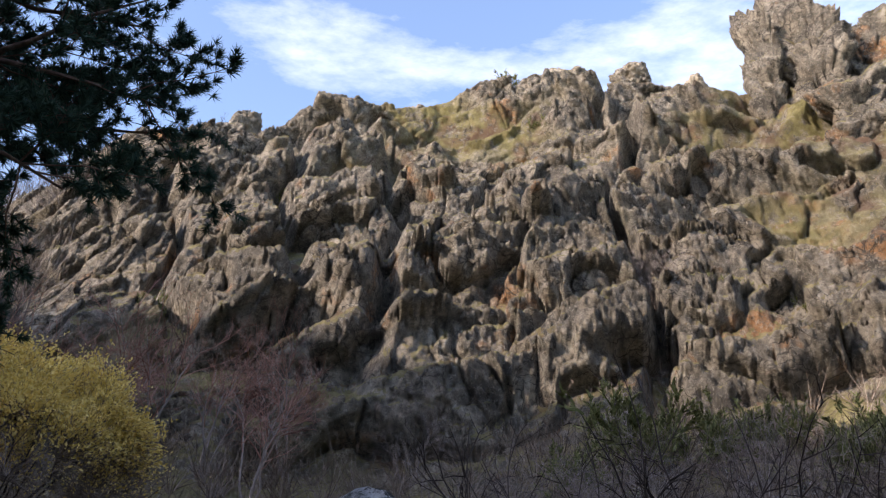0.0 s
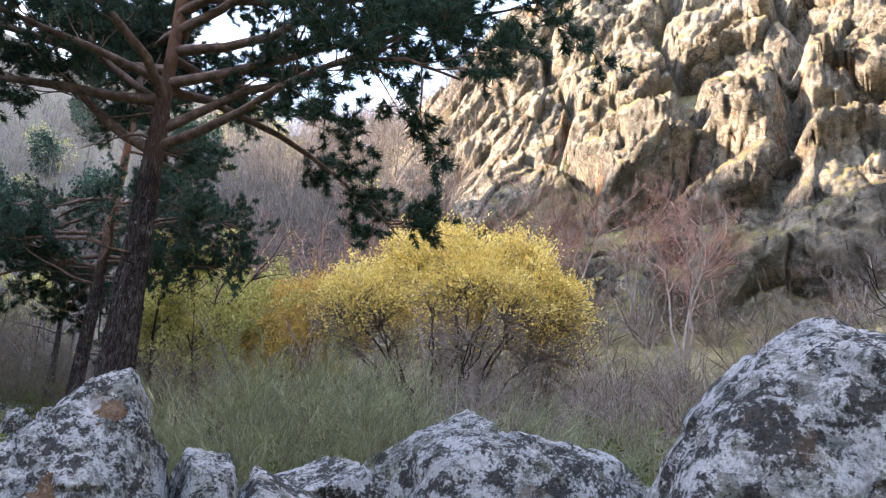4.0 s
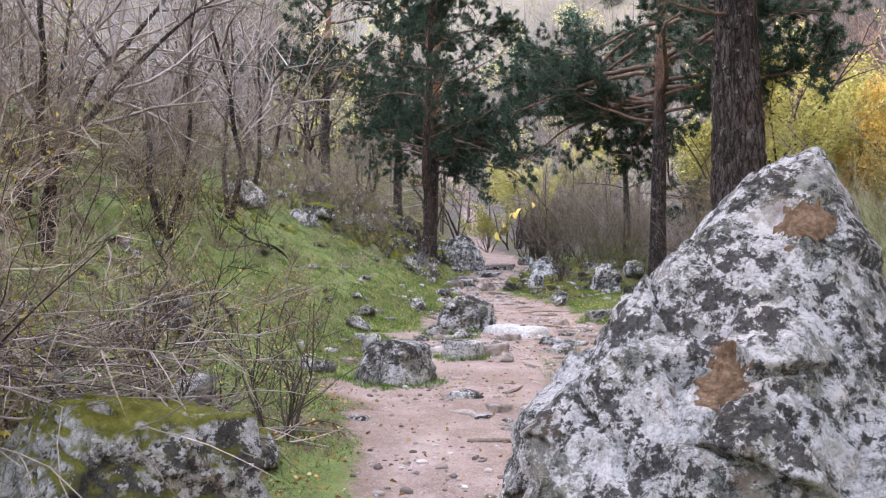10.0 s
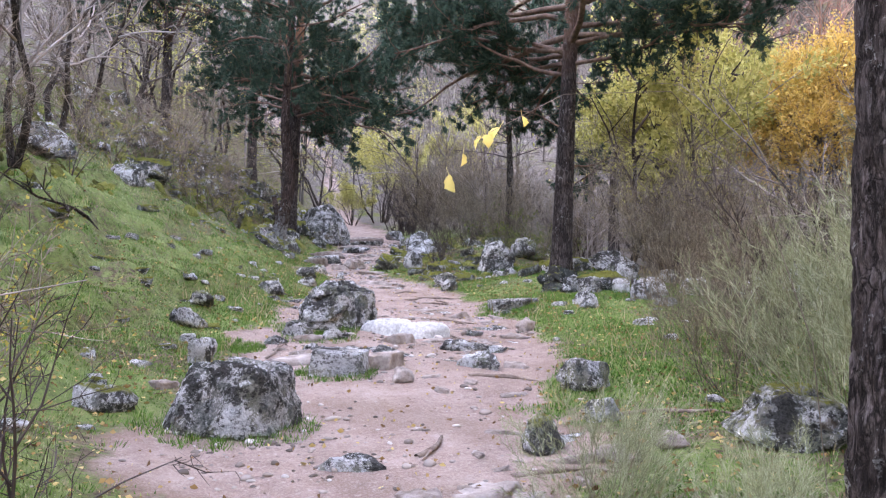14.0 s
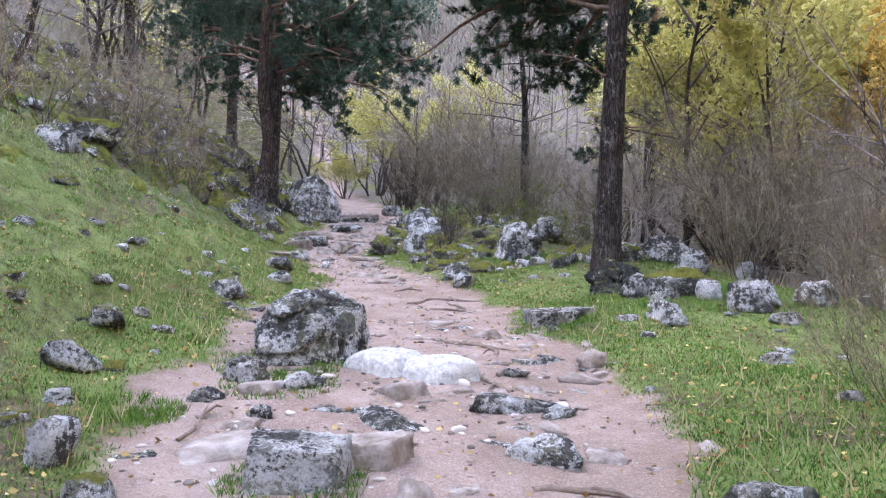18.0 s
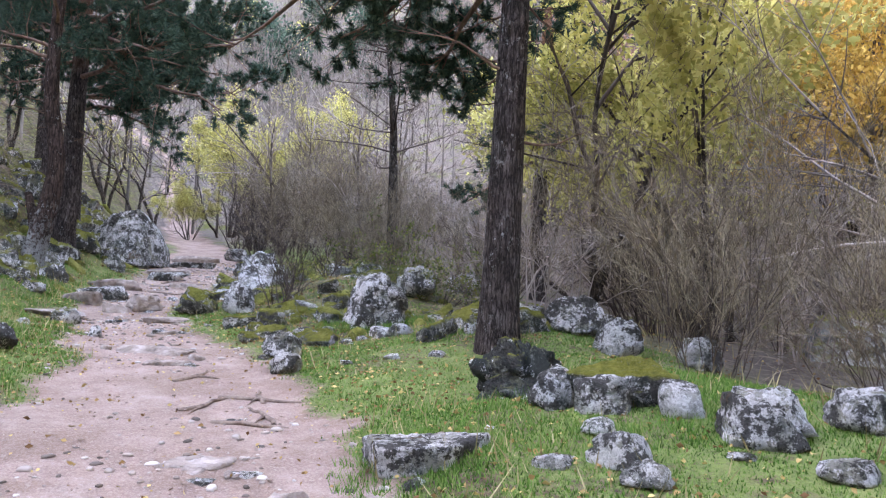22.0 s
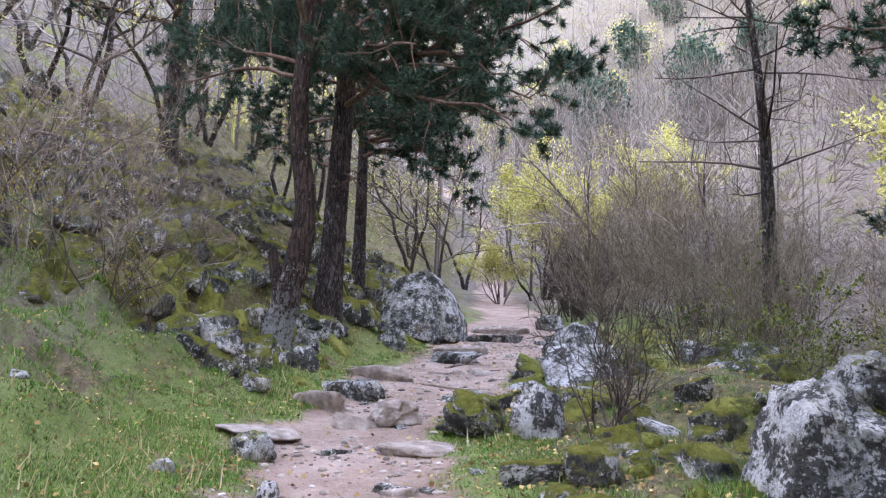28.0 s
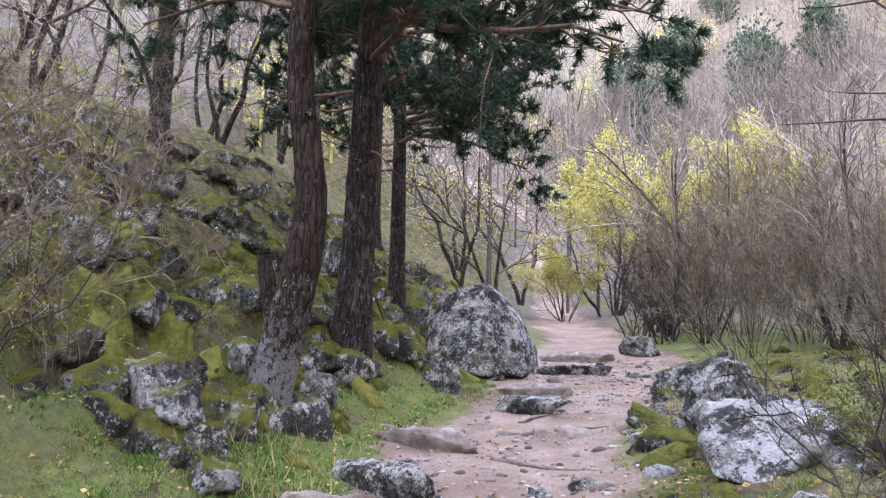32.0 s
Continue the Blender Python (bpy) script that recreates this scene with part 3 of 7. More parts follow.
# ---- mesh tools ----
def mesh_of(name, chunks, material, shade=False):
    """One mesh from (points, faces) pieces; faces of three or four corners."""
    verts, loops, starts, total, off = [], [], [], 0, 0
    for v, f in chunks:
        if len(v) == 0 or len(f) == 0:
            continue
        f = np.asarray(f)
        verts.append(np.asarray(v, float).reshape(-1, 3))
        loops.append((f + off).ravel())
        starts.append(total + np.arange(len(f)) * f.shape[1])
        total += f.size
        off += len(verts[-1])
    me = bpy.data.meshes.new(name)
    if not verts:
        return me
    verts, loops, starts = np.concatenate(verts), np.concatenate(loops), np.concatenate(starts)
    me.vertices.add(len(verts))
    me.vertices.foreach_set("co", verts.astype(np.float32).ravel())
    me.loops.add(len(loops))
    me.loops.foreach_set("vertex_index", loops.astype(np.int32))
    me.polygons.add(len(starts))
    me.polygons.foreach_set("loop_start", starts.astype(np.int32))
    me.update(calc_edges=True)
    me.materials.append(material)
    if shade:
        me.polygons.foreach_set("use_smooth", np.ones(len(starts), bool))
    return me


def part(name, me, parent, label=""):
    ob = new(name, me)
    ob.parent = parent
    return tagged(ob, label)


def unit(a):
    return a / np.maximum(np.linalg.norm(a, axis=-1, keepdims=True), 1e-9)


def grow(rs, start, way, length, k=5, wobble=0.15, lift=0.0):
    """Wandering lines from start along way: (n, k, 3)."""
    pts, d = [start], unit(way)
    for _ in range(k - 1):
        d = unit(d + rs.normal(0, wobble, d.shape) + np.array([0, 0, lift]))
        pts.append(pts[-1] + d * (length / (k - 1))[:, None])
    return np.stack(pts, 1)


def along(rs, lines, each, lo=0.3, hi=1.0):
    """Points on the lines, with the way of the line there and how far along they are."""
    n, k, _ = lines.shape
    who = np.repeat(np.arange(n), each)
    t = rs.uniform(lo, hi, len(who))
    i = np.minimum((t * (k - 1)).astype(int), k - 2)
    f = (t * (k - 1) - i)[:, None]
    a, b = lines[who, i], lines[who, i + 1]
    return a * (1 - f) + b * f, unit(b - a), t, who


def aside(rs, way, angle, spread=0.25):
    """Ways that turn off by about that angle, in degrees."""
    perp = unit(np.cross(way, rs.normal(size=way.shape)))
    a = np.radians(angle) * (1 + rs.uniform(-spread, spread, len(way)))[:, None]
    return np.cos(a) * way + np.sin(a) * perp


def tubes(lines, r0, r1, sides=3, power=1.0):
    """Tapered tubes round the lines."""
    n, k, _ = lines.shape
    r0, r1 = np.broadcast_to(r0, (n,)), np.broadcast_to(r1, (n,))
    way = unit(np.gradient(lines, axis=1))
    ref = np.where(np.abs(way[..., 2:3]) > 0.9, np.array([1.0, 0, 0]), np.array([0, 0, 1.0]))
    ref = np.broadcast_to(ref[:, :1], way.shape)
    u = unit(np.cross(way, ref))
    w = np.cross(way, u)
    t = np.linspace(0, 1, k) ** power
    r = r0[:, None] * (1 - t) + r1[:, None] * t
    a = np.arange(sides) * 2 * np.pi / sides
    v = lines[:, :, None] + r[..., None, None] * (u[:, :, None] * np.cos(a)[:, None] + w[:, :, None] * np.sin(a)[:, None])
    i = (np.arange(n) * k * sides)[:, None, None] + (np.arange(k - 1) * sides)[None, :, None] + np.arange(sides)
    j = (np.arange(n) * k * sides)[:, None, None] + (np.arange(k - 1) * sides)[None, :, None] + (np.arange(sides) + 1) % sides
    f = np.stack([i, j, j + sides, i + sides], -1).reshape(-1, 4)
    return v.reshape(-1, 3), f


def leaves(rs, at, way, size, wide=0.55):
    """Pointed leaves of two bent halves."""
    n = len(at)
    size = np.broadcast_to(size, (n,))[:, None] * rs.uniform(0.6, 1.25, (n, 1))
    d = unit(way + rs.normal(0, 0.6, (n, 3)))
    s = unit(np.cross(d, rs.normal(size=(n, 3))))
    up = np.cross(d, s)
    v = np.stack([at, at + d * size * 0.5 + s * size * wide * 0.5 + up * size * 0.12, at + d * size, at + d * size * 0.5 - s * size * wide * 0.5 + up * size * 0.12], 1)
    i = np.arange(n) * 4
    f = np.concatenate([np.stack([i, i + 1, i + 2], 1), np.stack([i, i + 2, i + 3], 1)])
    return v.reshape(-1, 3), f


def needles(rs, at, way, each, length, width, spread=1.0):
    """Tufts of needles."""
    n = len(at)
    p = np.repeat(at, each, 0)
    d = unit(np.repeat(way, each, 0) + rs.normal(0, spread, (n * each, 3)))
    s = unit(np.cross(d, rs.normal(size=d.shape))) * width / 2
    l = length * rs.uniform(0.7, 1.2, (n * each, 1))
    v = np.stack([p - s, p + s, p + d * l], 1)
    return v.reshape(-1, 3), np.arange(n * each * 3).reshape(-1, 3)


BALLS = {}


def ball(level):
    if level not in BALLS:
        bm = bmesh.new()
        bmesh.ops.create_icosphere(bm, subdivisions=level, radius=1)
        bm.verts.ensure_lookup_table()
        BALLS[level] = (np.array([v.co[:] for v in bm.verts]), np.array([[v.index for v in f.verts] for f in bm.faces]))
        bm.free()
    return BALLS[level]


def blocks(p, s):
    """For each point the random height, 0 to 1, of the cell of broken rock that it lies in, the distance to its middle and to the joint beside it, and the rise of the cell's own slanting face."""
    i = np.floor(p).astype(np.int64)
    best, second, value, tilt = np.full(len(p), 9.0), np.full(len(p), 9.0), np.zeros(len(p)), np.zeros(len(p))
    for a in (-1, 0, 1):
        for b in (-1, 0, 1):
            for c in (-1, 0, 1):
                j = i + np.array([a, b, c])
                q = j + np.stack([hash3(j[:, 0], j[:, 1], j[:, 2], s + m) for m in (1, 2, 3)], 1)
                d = ((p - q) ** 2).sum(1)
                m = d < best
                second = np.where(m, best, np.minimum(second, d))
                best = np.where(m, d, best)
                value = np.where(m, hash3(j[:, 0], j[:, 1], j[:, 2], s + 7), value)
                slant = sum((hash3(j[:, 0], j[:, 1], j[:, 2], s + 11 + n) - 0.5) * (p[:, n] - q[:, n]) for n in range(3))
                tilt = np.where(m, slant, tilt)
    return value, np.sqrt(best), np.sqrt(second) - np.sqrt(best), tilt


def hewn(level, planes, sharp=16.0):
    """A body bounded by planes (normal, distance from its middle), with slightly rounded edges."""
    u, f = ball(level)
    n = unit(np.array([p[:3] for p in planes], float))
    d = np.array([p[3] for p in planes], float)
    s = np.clip(u @ n.T / d, 0, None) ** sharp
    return u * (s.sum(1) ** (-1 / sharp))[:, None], f


def weather(p, seed, m, rough, chips=0.6):
    """Chips, furrows and pits of broken granite."""
    way = unit(p)
    v, d, joint, tilt = blocks(p / m * 2.6 + 0.15 * fbm(p / m * 4, 2, seed + 3)[:, None], seed % 97)
    push = 0.5 * fbm(p / m * 1.7, 3, seed) + 0.5 * fbm(p / m * [4.6, 4.6, 3.2], 6, seed + 9, True) + 0.3 * fbm(p / m * 15, 3, seed + 21) - 0.12 + chips * (1.1 * (v - 0.5) + 2.6 * tilt) * smooth(0.0, 0.06, joint) - chips * 0.6 * smooth(0.07, 0.0, joint)
    return p + way * (m * rough * push)[:, None]


def rock_points(seed, size, cuts=16, level=4, rough=0.07, taper=0.0, lean=(0, 0), low=0.5, high=0.85, boxy=0.0):
    """A broken boulder: a block cut by planes, then weathered. Its foot is at z = 0."""
    rs = np.random.RandomState(seed)
    planes = [(*(np.array(a) + rs.normal(0, 0.22, 3)), rs.uniform(0.72, 0.95)) for a in ((1, 0, 0), (-1, 0, 0), (0, 1, 0), (0, -1, 0), (0, 0, 1), (0, 0, -1))]
    planes += [(*rs.normal(size=3), rs.uniform(0.82 + 0.14 * boxy, 1.12)) for _ in range(max(3, cuts // 2))]
    p, f = hewn(level, planes, 26.0)
    p /= np.abs(p).max(0)
    h = (p[:, 2] + 1) / 2
    if taper:
        p[:, :2] *= (1 - taper * h ** 1.1)[:, None]
    p[:, 0] += lean[0] * h
    p[:, 1] += lean[1] * h
    p = weather(p * np.array(size) / 2, seed, min(size), rough)
    p[:, 2] -= p[:, 2].min()
    return p, f


def height(x, y):
    return float(land(x, y)[0])


def boulder(name, x, y, z, turn, planes, seed, material, label, group="", level=6, rough=0.06, m=1.0, category="boulder", sharp=34.0, patches=(), scale=1.0):
    """A boulder given by its faces; x, y, z is its middle. Patches of brown moss grow on it."""
    p, f = hewn(level, planes, sharp)
    p = weather(p * scale, seed, m, rough)
    ob = tagged(new(name, mesh_of(name, [(p, f)], material, True)), label, category, group)
    ob.matrix_basis = pose(x, y, z, 0, 0, turn)
    for a, c, r in patches:
        way = unit(np.array(a, float))
        k = np.argmax(p @ way - 3 * np.linalg.norm(p - np.outer(p @ way, way), axis=1))
        d = np.linalg.norm((p - p[k]) * np.array(c), axis=1) / r * (1 + 0.5 * fbm(p * 9, 3, seed + 5) + 0.55 * fbm(p * 26, 3, seed + 6))
        q = p + unit(p) * (0.03 * np.clip(1 - d, -0.6, 1) + 0.018 * fbm(p * 40, 2, seed))[:, None]
        keep = f[(d[f] < 1.15).all(1)]
        used, inverse = np.unique(keep, return_inverse=True)
        part("moss_patch", mesh_of("moss_patch", [(q[used], inverse.reshape(-1, 3))], BROWN_MOSS, True), ob, "patch of dry reddish-brown moss")
    return ob


def rock(name, x, y, size, turn=0, seed=0, material=None, label="", group="", sink=0.12, cuts=16, level=4, rough=0.07, taper=0.0, lean=(0, 0), z=None, tip=(0, 0), low=0.5, high=0.85, boxy=0.0, category="rock"):
    """One boulder or stone, set into the ground."""
    p, f = rock_points(seed, size, cuts, level, rough, taper, lean, low, high, boxy)
    ob = new(name, mesh_of(name, [(p, f)], material or ROCK, shade=level > 3))
    base = height(x, y) if z is None else z
    ob.matrix_basis = pose(x, y, base - sink * size[2], tip[0], tip[1], turn)
    return tagged(ob, label, category, group)


def slivers(rs, lines, width):
    """The finest twigs: tapering slivers, bent at their middle."""
    n = len(lines)
    a, b, c = lines[:, 0], lines[:, 1], lines[:, -1]
    s = unit(np.cross(c - a, rs.normal(size=(n, 3)))) * width / 2
    v = np.stack([a - s, a + s, b + s * 0.8, b - s * 0.8, c], 1).reshape(-1, 3)
    i = np.arange(n)[:, None] * 5
    return v, np.concatenate([i + [0, 1, 2], i + [0, 2, 3], i + [3, 2, 4]])


# ---- the ground: one sheet, fine along the trail ----
def spaced(*runs):
    """Grid lines from runs of (from, to, step)."""
    return np.unique(np.round(np.concatenate([np.arange(a, b, s) for a, b, s in runs]), 3))


GX = spaced((-700, -240, 40), (-240, -90, 7), (-90, -46, 1.1), (-46, -34, 0.4), (-34, -4, 0.13), (-4, 6, 0.25), (6, 60, 0.7), (60, 140, 5), (140, 700, 40))
GY = spaced((-700, -140, 40), (-140, -40, 6), (-40, -8, 1.0), (-8, -1, 0.3), (-1, 18, 0.13), (18, 32, 0.4), (32, 92, 0.55), (92, 240, 5), (240, 701, 40))
gx, gy = [a.ravel() for a in np.meshgrid(GX, GY)]
gz = land(gx, gy)
nx, ny = len(GX), len(GY)
gi = (np.arange(ny - 1)[:, None] * nx + np.arange(nx - 1)).ravel()
ground_mesh = mesh_of("ground", [(np.stack([gx, gy, gz], 1), np.stack([gi, gi + 1, gi + nx + 1, gi + nx], 1))], GROUND, shade=True)
gd, gs = trail_offset(gx, gy)
gw = np.interp(gs, TRAIL_X, TRAIL_W)
gb, gr = np.degrees(np.arctan2(-gx, gy)), np.hypot(gx, gy)
gk = (gr - np.interp(gb, HILL_B, HILL_0)) / (np.interp(gb, HILL_B, HILL_R) - np.interp(gb, HILL_B, HILL_0))
for layer, value in (("soil", soil_at(gx, gy)),
                     ("turf", smooth(9.5, 7, np.abs(gd - 3)) * smooth(-46, -36, gs) * (1 - 0.75 * smooth(-20, -25, gs) * smooth(1.2, 2.6, gd - gw)) * (1 - 0.8 * stony_at(gx, gy))),
                     # mask for the shade coloured into the low parts of the bank's treads
                     ("hollow_shade", smooth(0.45, 0.1, treads(np.stack([gx, gy, 0 * gx], 1), gd)) * smooth(0.6, 1.4, gd - gw) * smooth(12, 9, gd)),
                     ("mossy", np.maximum(smooth(-25.0, -28.0, gs) * smooth(0.7, 1.7, gd - gw) * smooth(14, 10, gd), 0.8 * stony_at(gx, gy))),
                     ("cliff", smooth(0.08, 0.3, gk) * smooth(37, 30, gb) * smooth(-110, -60, gb))):
    at = ground_mesh.attributes.new(layer, "FLOAT", "POINT")
    at.data.foreach_set("value", value.astype(np.float32))
ground = tagged(new("ground", ground_mesh), "pinkish dirt trail between grassy banks below a rocky hillside", "ground", kind="structure")

# ---- boulders beside the start of the walk ----
def through_point(n, at):
    """The plane with normal n that passes the point."""
    n = np.array(n) / np.linalg.norm(n)
    return (*n, float(n @ np.array(at)))


PEAK = [through_point(n, np.array(at) - [-0.1, -0.1, 0.55]) for n, at in (
    ((-0.22, -0.80, 0.56), (0.18, -0.08, 1.74)), ((-0.72, -0.12, 0.68), (0.06, 0.1, 1.80)), ((0.92, -0.2, 0.34), (0.46, 0.1, 1.80)), ((0.1, 0.9, 0.42), (0.3, 0.4, 1.85)),
    ((-0.22, -0.05, 0.97), (0.3, 0.1, 1.92)), ((0.52, -0.76, 0.38), (0.42, -0.22, 1.45)), ((-0.95, -0.3, 0.12), (-0.98, -0.2, 0.3)), ((-0.15, -0.97, 0.2), (0, -0.85, 0.3)), ((-0.6, 0.75, 0.3), (-0.6, 0.6, 0.6)), ((0, 0, -1), (0, 0, -0.35)))]
boulder("pyramid_boulder", -5.93, 4.22, height(-5.95, 4.35) + 0.53, 50, PEAK, 12, ROCK_PALE, "large pyramid-shaped granite boulder with white and black lichen beside the trail", level=7, rough=0.085, m=1.0, sharp=26.0, patches=(((0.34, -0.10, 0.86), (1, 1, 1.2), 0.13), ((0.06, -0.62, 0.55), (1.3, 1, 0.75), 0.13)))
BIG = ((-0.88, -0.3, 0.25, 1.3), (-0.55, -0.35, 0.75, 1.2), (-0.1, -0.93, 0.35, 0.78), (0.05, -0.45, 0.9, 0.95), (0.1, 0.1, 0.98, 0.98), (0.62, -0.1, 0.75, 1.25), (0.9, -0.3, 0.2, 1.6), (0, 1, 0.2, 0.9), (0, 0, -1, 0.9), (0.45, -0.75, 0.4, 1.05))
boulder("boulder", -3.95, 8.85, 1.22, 40, BIG, 21, ROCK_PALE, "large grey granite boulder crusted with pale lichen", "boulder row", rough=0.06, m=1.4)
boulder("boulder", -5.2, 9.0, 1.85, 40, ((-0.5, -0.35, 0.85, 0.30), (0.5, 0.35, -0.85, 0.3), (-0.8, 0.0, -0.55, 0.75), (0.85, 0, 0.5, 0.8), (0, -1, 0.1, 0.5), (0, 1, 0, 0.5)), 22, ROCK_PALE, "leaning granite slab behind a larger boulder", "boulder row", level=5, rough=0.05, m=0.9)
boulder("boulder", -5.22, 7.05, 1.47, 45, ((-0.33, -0.3, 0.9, 0.27), (-0.1, -0.75, -0.6, 0.32), (0.9, -0.2, 0.2, 0.66), (0.35, -0.9, 0.2, 0.42), (0, 1, 0.1, 0.4), (-0.9, 0.2, 0.3, 0.8), (0, 0, -1, 0.28), (0.4, 0, 0.9, 0.36)), 23, ROCK_PALE, "wedge of lichened granite resting on other rocks", "boulder row", rough=0.05, m=0.8)
boulder("boulder", -4.86, 6.3, 1.08, 45, ((0.40, -0.28, 0.87, 0.24), (-0.38, -0.35, -0.85, 0.24), (-0.85, -0.2, 0.5, 0.76), (0.93, -0.2, -0.1, 0.80), (0.1, -0.95, 0.2, 0.38), (0, 1, 0.1, 0.35), (0.8, -0.55, 0.2, 0.72), (0.7, 0.1, 0.7, 0.6)), 24, ROCK_PALE, "long leaning slab of pale lichened granite", "boulder row", rough=0.05, m=0.75)
boulder("boulder", -5.0, 5.55, 0.92, 45, ((0.35, -0.25, 0.9, 0.20), (-0.3, -0.3, -0.9, 0.22), (-0.9, -0.2, 0.3, 0.52), (0.93, -0.2, 0.1, 0.58), (0.1, -0.95, 0.2, 0.3), (0, 1, 0.1, 0.3), (0.8, -0.5, 0.2, 0.5)), 25, ROCK_PALE, "low slab of lichened granite in the grass", "boulder row", level=5, rough=0.06, m=0.6)
boulder("boulder", -5.36, 5.36, 1.32, 45, ((0.2, -0.3, 0.93, 0.32), (-0.95, -0.2, 0.1, 0.21), (0.97, -0.2, 0.15, 0.22), (0.1, -0.97, 0.1, 0.26), (0, 1, 0.1, 0.3), (0, 0, -1, 0.7), (0.6, -0.5, 0.6, 0.32)), 26, ROCK_PALE, "upright block of grey granite beside the pyramid boulder", "boulder row", level=5, rough=0.07, m=0.5)
boulder("boulder", -5.62, 5.55, 1.38, 45, ((0.1, -0.2, 0.97, 0.38), (-0.9, -0.2, 0.3, 0.26), (0.9, -0.3, 0.3, 0.26), (0.0, -0.97, 0.2, 0.28), (0, 1, 0.1, 0.3), (0, 0, -1, 0.75)), 27, ROCK_PALE, "upright block of grey granite behind the pyramid boulder", "boulder row", level=5, rough=0.07, m=0.5)
BLOCK = ((-0.9, -0.2, 0.35, 0.48), (0.92, -0.2, 0.2, 0.5), (-0.1, -0.9, 0.3, 0.38), (0, 0.1, 1, 0.36), (0, 1, 0.1, 0.4), (-0.5, -0.3, 0.8, 0.46), (0.5, -0.2, 0.8, 0.47), (0.6, -0.7, 0.2, 0.5), (-0.6, -0.7, 0.3, 0.48), (0, 0, -1, 0.3))
boulder("trailside_rock", -12.25, 4.88, height(-12.25, 4.88) + 0.2, 55, BLOCK, 42, ROCK, "blunt dark grey granite block with lichen at the trail's edge", "rocks beside the trail", level=6, rough=0.075, m=0.7, scale=0.74)
TALL = ((-0.85, -0.25, 0.35, 0.95), (0.8, -0.2, 0.5, 0.85), (-0.1, -0.85, 0.45, 0.85), (-0.3, 0, 1, 1.05), (0.4, -0.1, 0.9, 1.05), (0, 1, 0.3, 0.9), (0.6, -0.75, 0.3, 0.9), (-0.6, -0.6, 0.4, 0.95), (0, 0, -1, 1.0), (0.97, -0.2, 0.1, 1.05))
boulder("trailside_rock", -34.5, 15.5, height(-34.5, 15.5) + 0.62, 70, TALL, 65, ROCK, "tall lichened boulder with a blunt top beside dark trunks", "rocks beside the trail", rough=0.09, m=1.0, scale=0.74)
HUMP = ((-0.75, -0.2, 0.6, 0.42), (0.6, -0.2, 0.75, 0.44), (-0.1, -0.8, 0.55, 0.40), (0, 0, 1, 0.44), (0, 1, 0.2, 0.4), (0.95, -0.3, 0.1, 0.44), (-0.95, -0.3, 0, 0.54), (0.1, -0.98, 0.1, 0.46), (0, 0, -1, 0.4), (0.7, -0.7, 0.2, 0.46))
boulder("trailside_rock", -16.55, 7.7, height(-16.55, 7.7) + 0.24, 55, HUMP, 43, ROCK, "humped granite boulder with white and black lichen in the trail", "rocks beside the trail", level=6, rough=0.085, m=0.8, scale=0.84)
boulder("trailside_rock", -16.32, 7.95, height(-16.3, 7.95) + 0.17, 40, ((-1, 0, 0.1, 0.16), (1, 0, 0.1, 0.16), (0, -1, 0.15, 0.2), (0.3, -0.2, 1, 0.3), (0, 1, 0, 0.2), (0, 0, -1, 0.3)), 44, ROCK, "upright slab leaning on a humped boulder", "rocks beside the trail", level=5, rough=0.08, m=0.4)
boulder("trailside_rock", -16.55, 10.65, height(-16.55, 10.65) + 0.04, 45, ((-0.05, -0.1, 1, 0.15), (-0.9, -0.4, -0.1, 0.42), (0.8, -0.5, -0.2, 0.42), (0.0, -1, -0.15, 0.3), (0, 1, 0, 0.32), (0, 0, -1, 0.2)), 49, ROCK_PALE, "flat-topped pale slab with a dark side in the grass", "rocks beside the trail", level=5, rough=0.05, m=0.4, scale=0.62)
boulder("boulder", -0.42, 5.4, 1.42, 8, ((-0.75, -0.2, 0.62, 0.98), (0.62, -0.15, 0.76, 1.0), (-0.15, -0.7, 0.7, 1.05), (-0.1, 0.1, 1, 1.22), (0, 1, 0.2, 0.9), (-0.97, -0.2, 0.15, 1.05), (0.95, -0.2, 0.3, 1.15), (0.2, -0.97, 0.2, 0.85), (0, 0, -1, 1.6), (0.5, -0.65, 0.55, 1.0)), 28, ROCK_PALE, "tall rounded granite boulder with pale lichen", "boulder row", rough=0.07, m=1.3, sharp=14.0)
rock("boulder", 0.5, 5.5, (1.7, 1.2, 2.25), -20, 27, ROCK_PALE, "grey lichened granite boulder leaning on a larger one", "boulder row", cuts=12, level=6, category="boulder")
rock("boulder", -2.2, 8.2, (1.0, 0.8, 0.7), 40, 28, ROCK, "grey granite block among brambles", "boulder row", category="boulder")
rock("boulder", -2.0, 6.6, (0.9, 0.6, 0.45), 10, 29, ROCK, "low grey granite block", "boulder row", category="boulder")
rock("boulder", -3.0, 4.6, (1.1, 0.8, 0.35), 10, 30, ROCK_SOME, "low flat granite rock in grass", "boulder row", category="boulder")

# ---- boulders and stones along the trail ----
def side_rock(x, y, size, turn, seed, material, label):
    rock("trailside_rock", x, y, size, turn, seed, material, label, "rocks beside the trail", boxy=0.4, cuts=20, rough=0.095, taper=0.3 if size[2] < 1.5 else 0.5, sink=0.2, level=5 if max(size) > 0.7 else 4 if max(size) > 0.45 else 3, category="boulder" if max(size) > 0.6 else "stone")


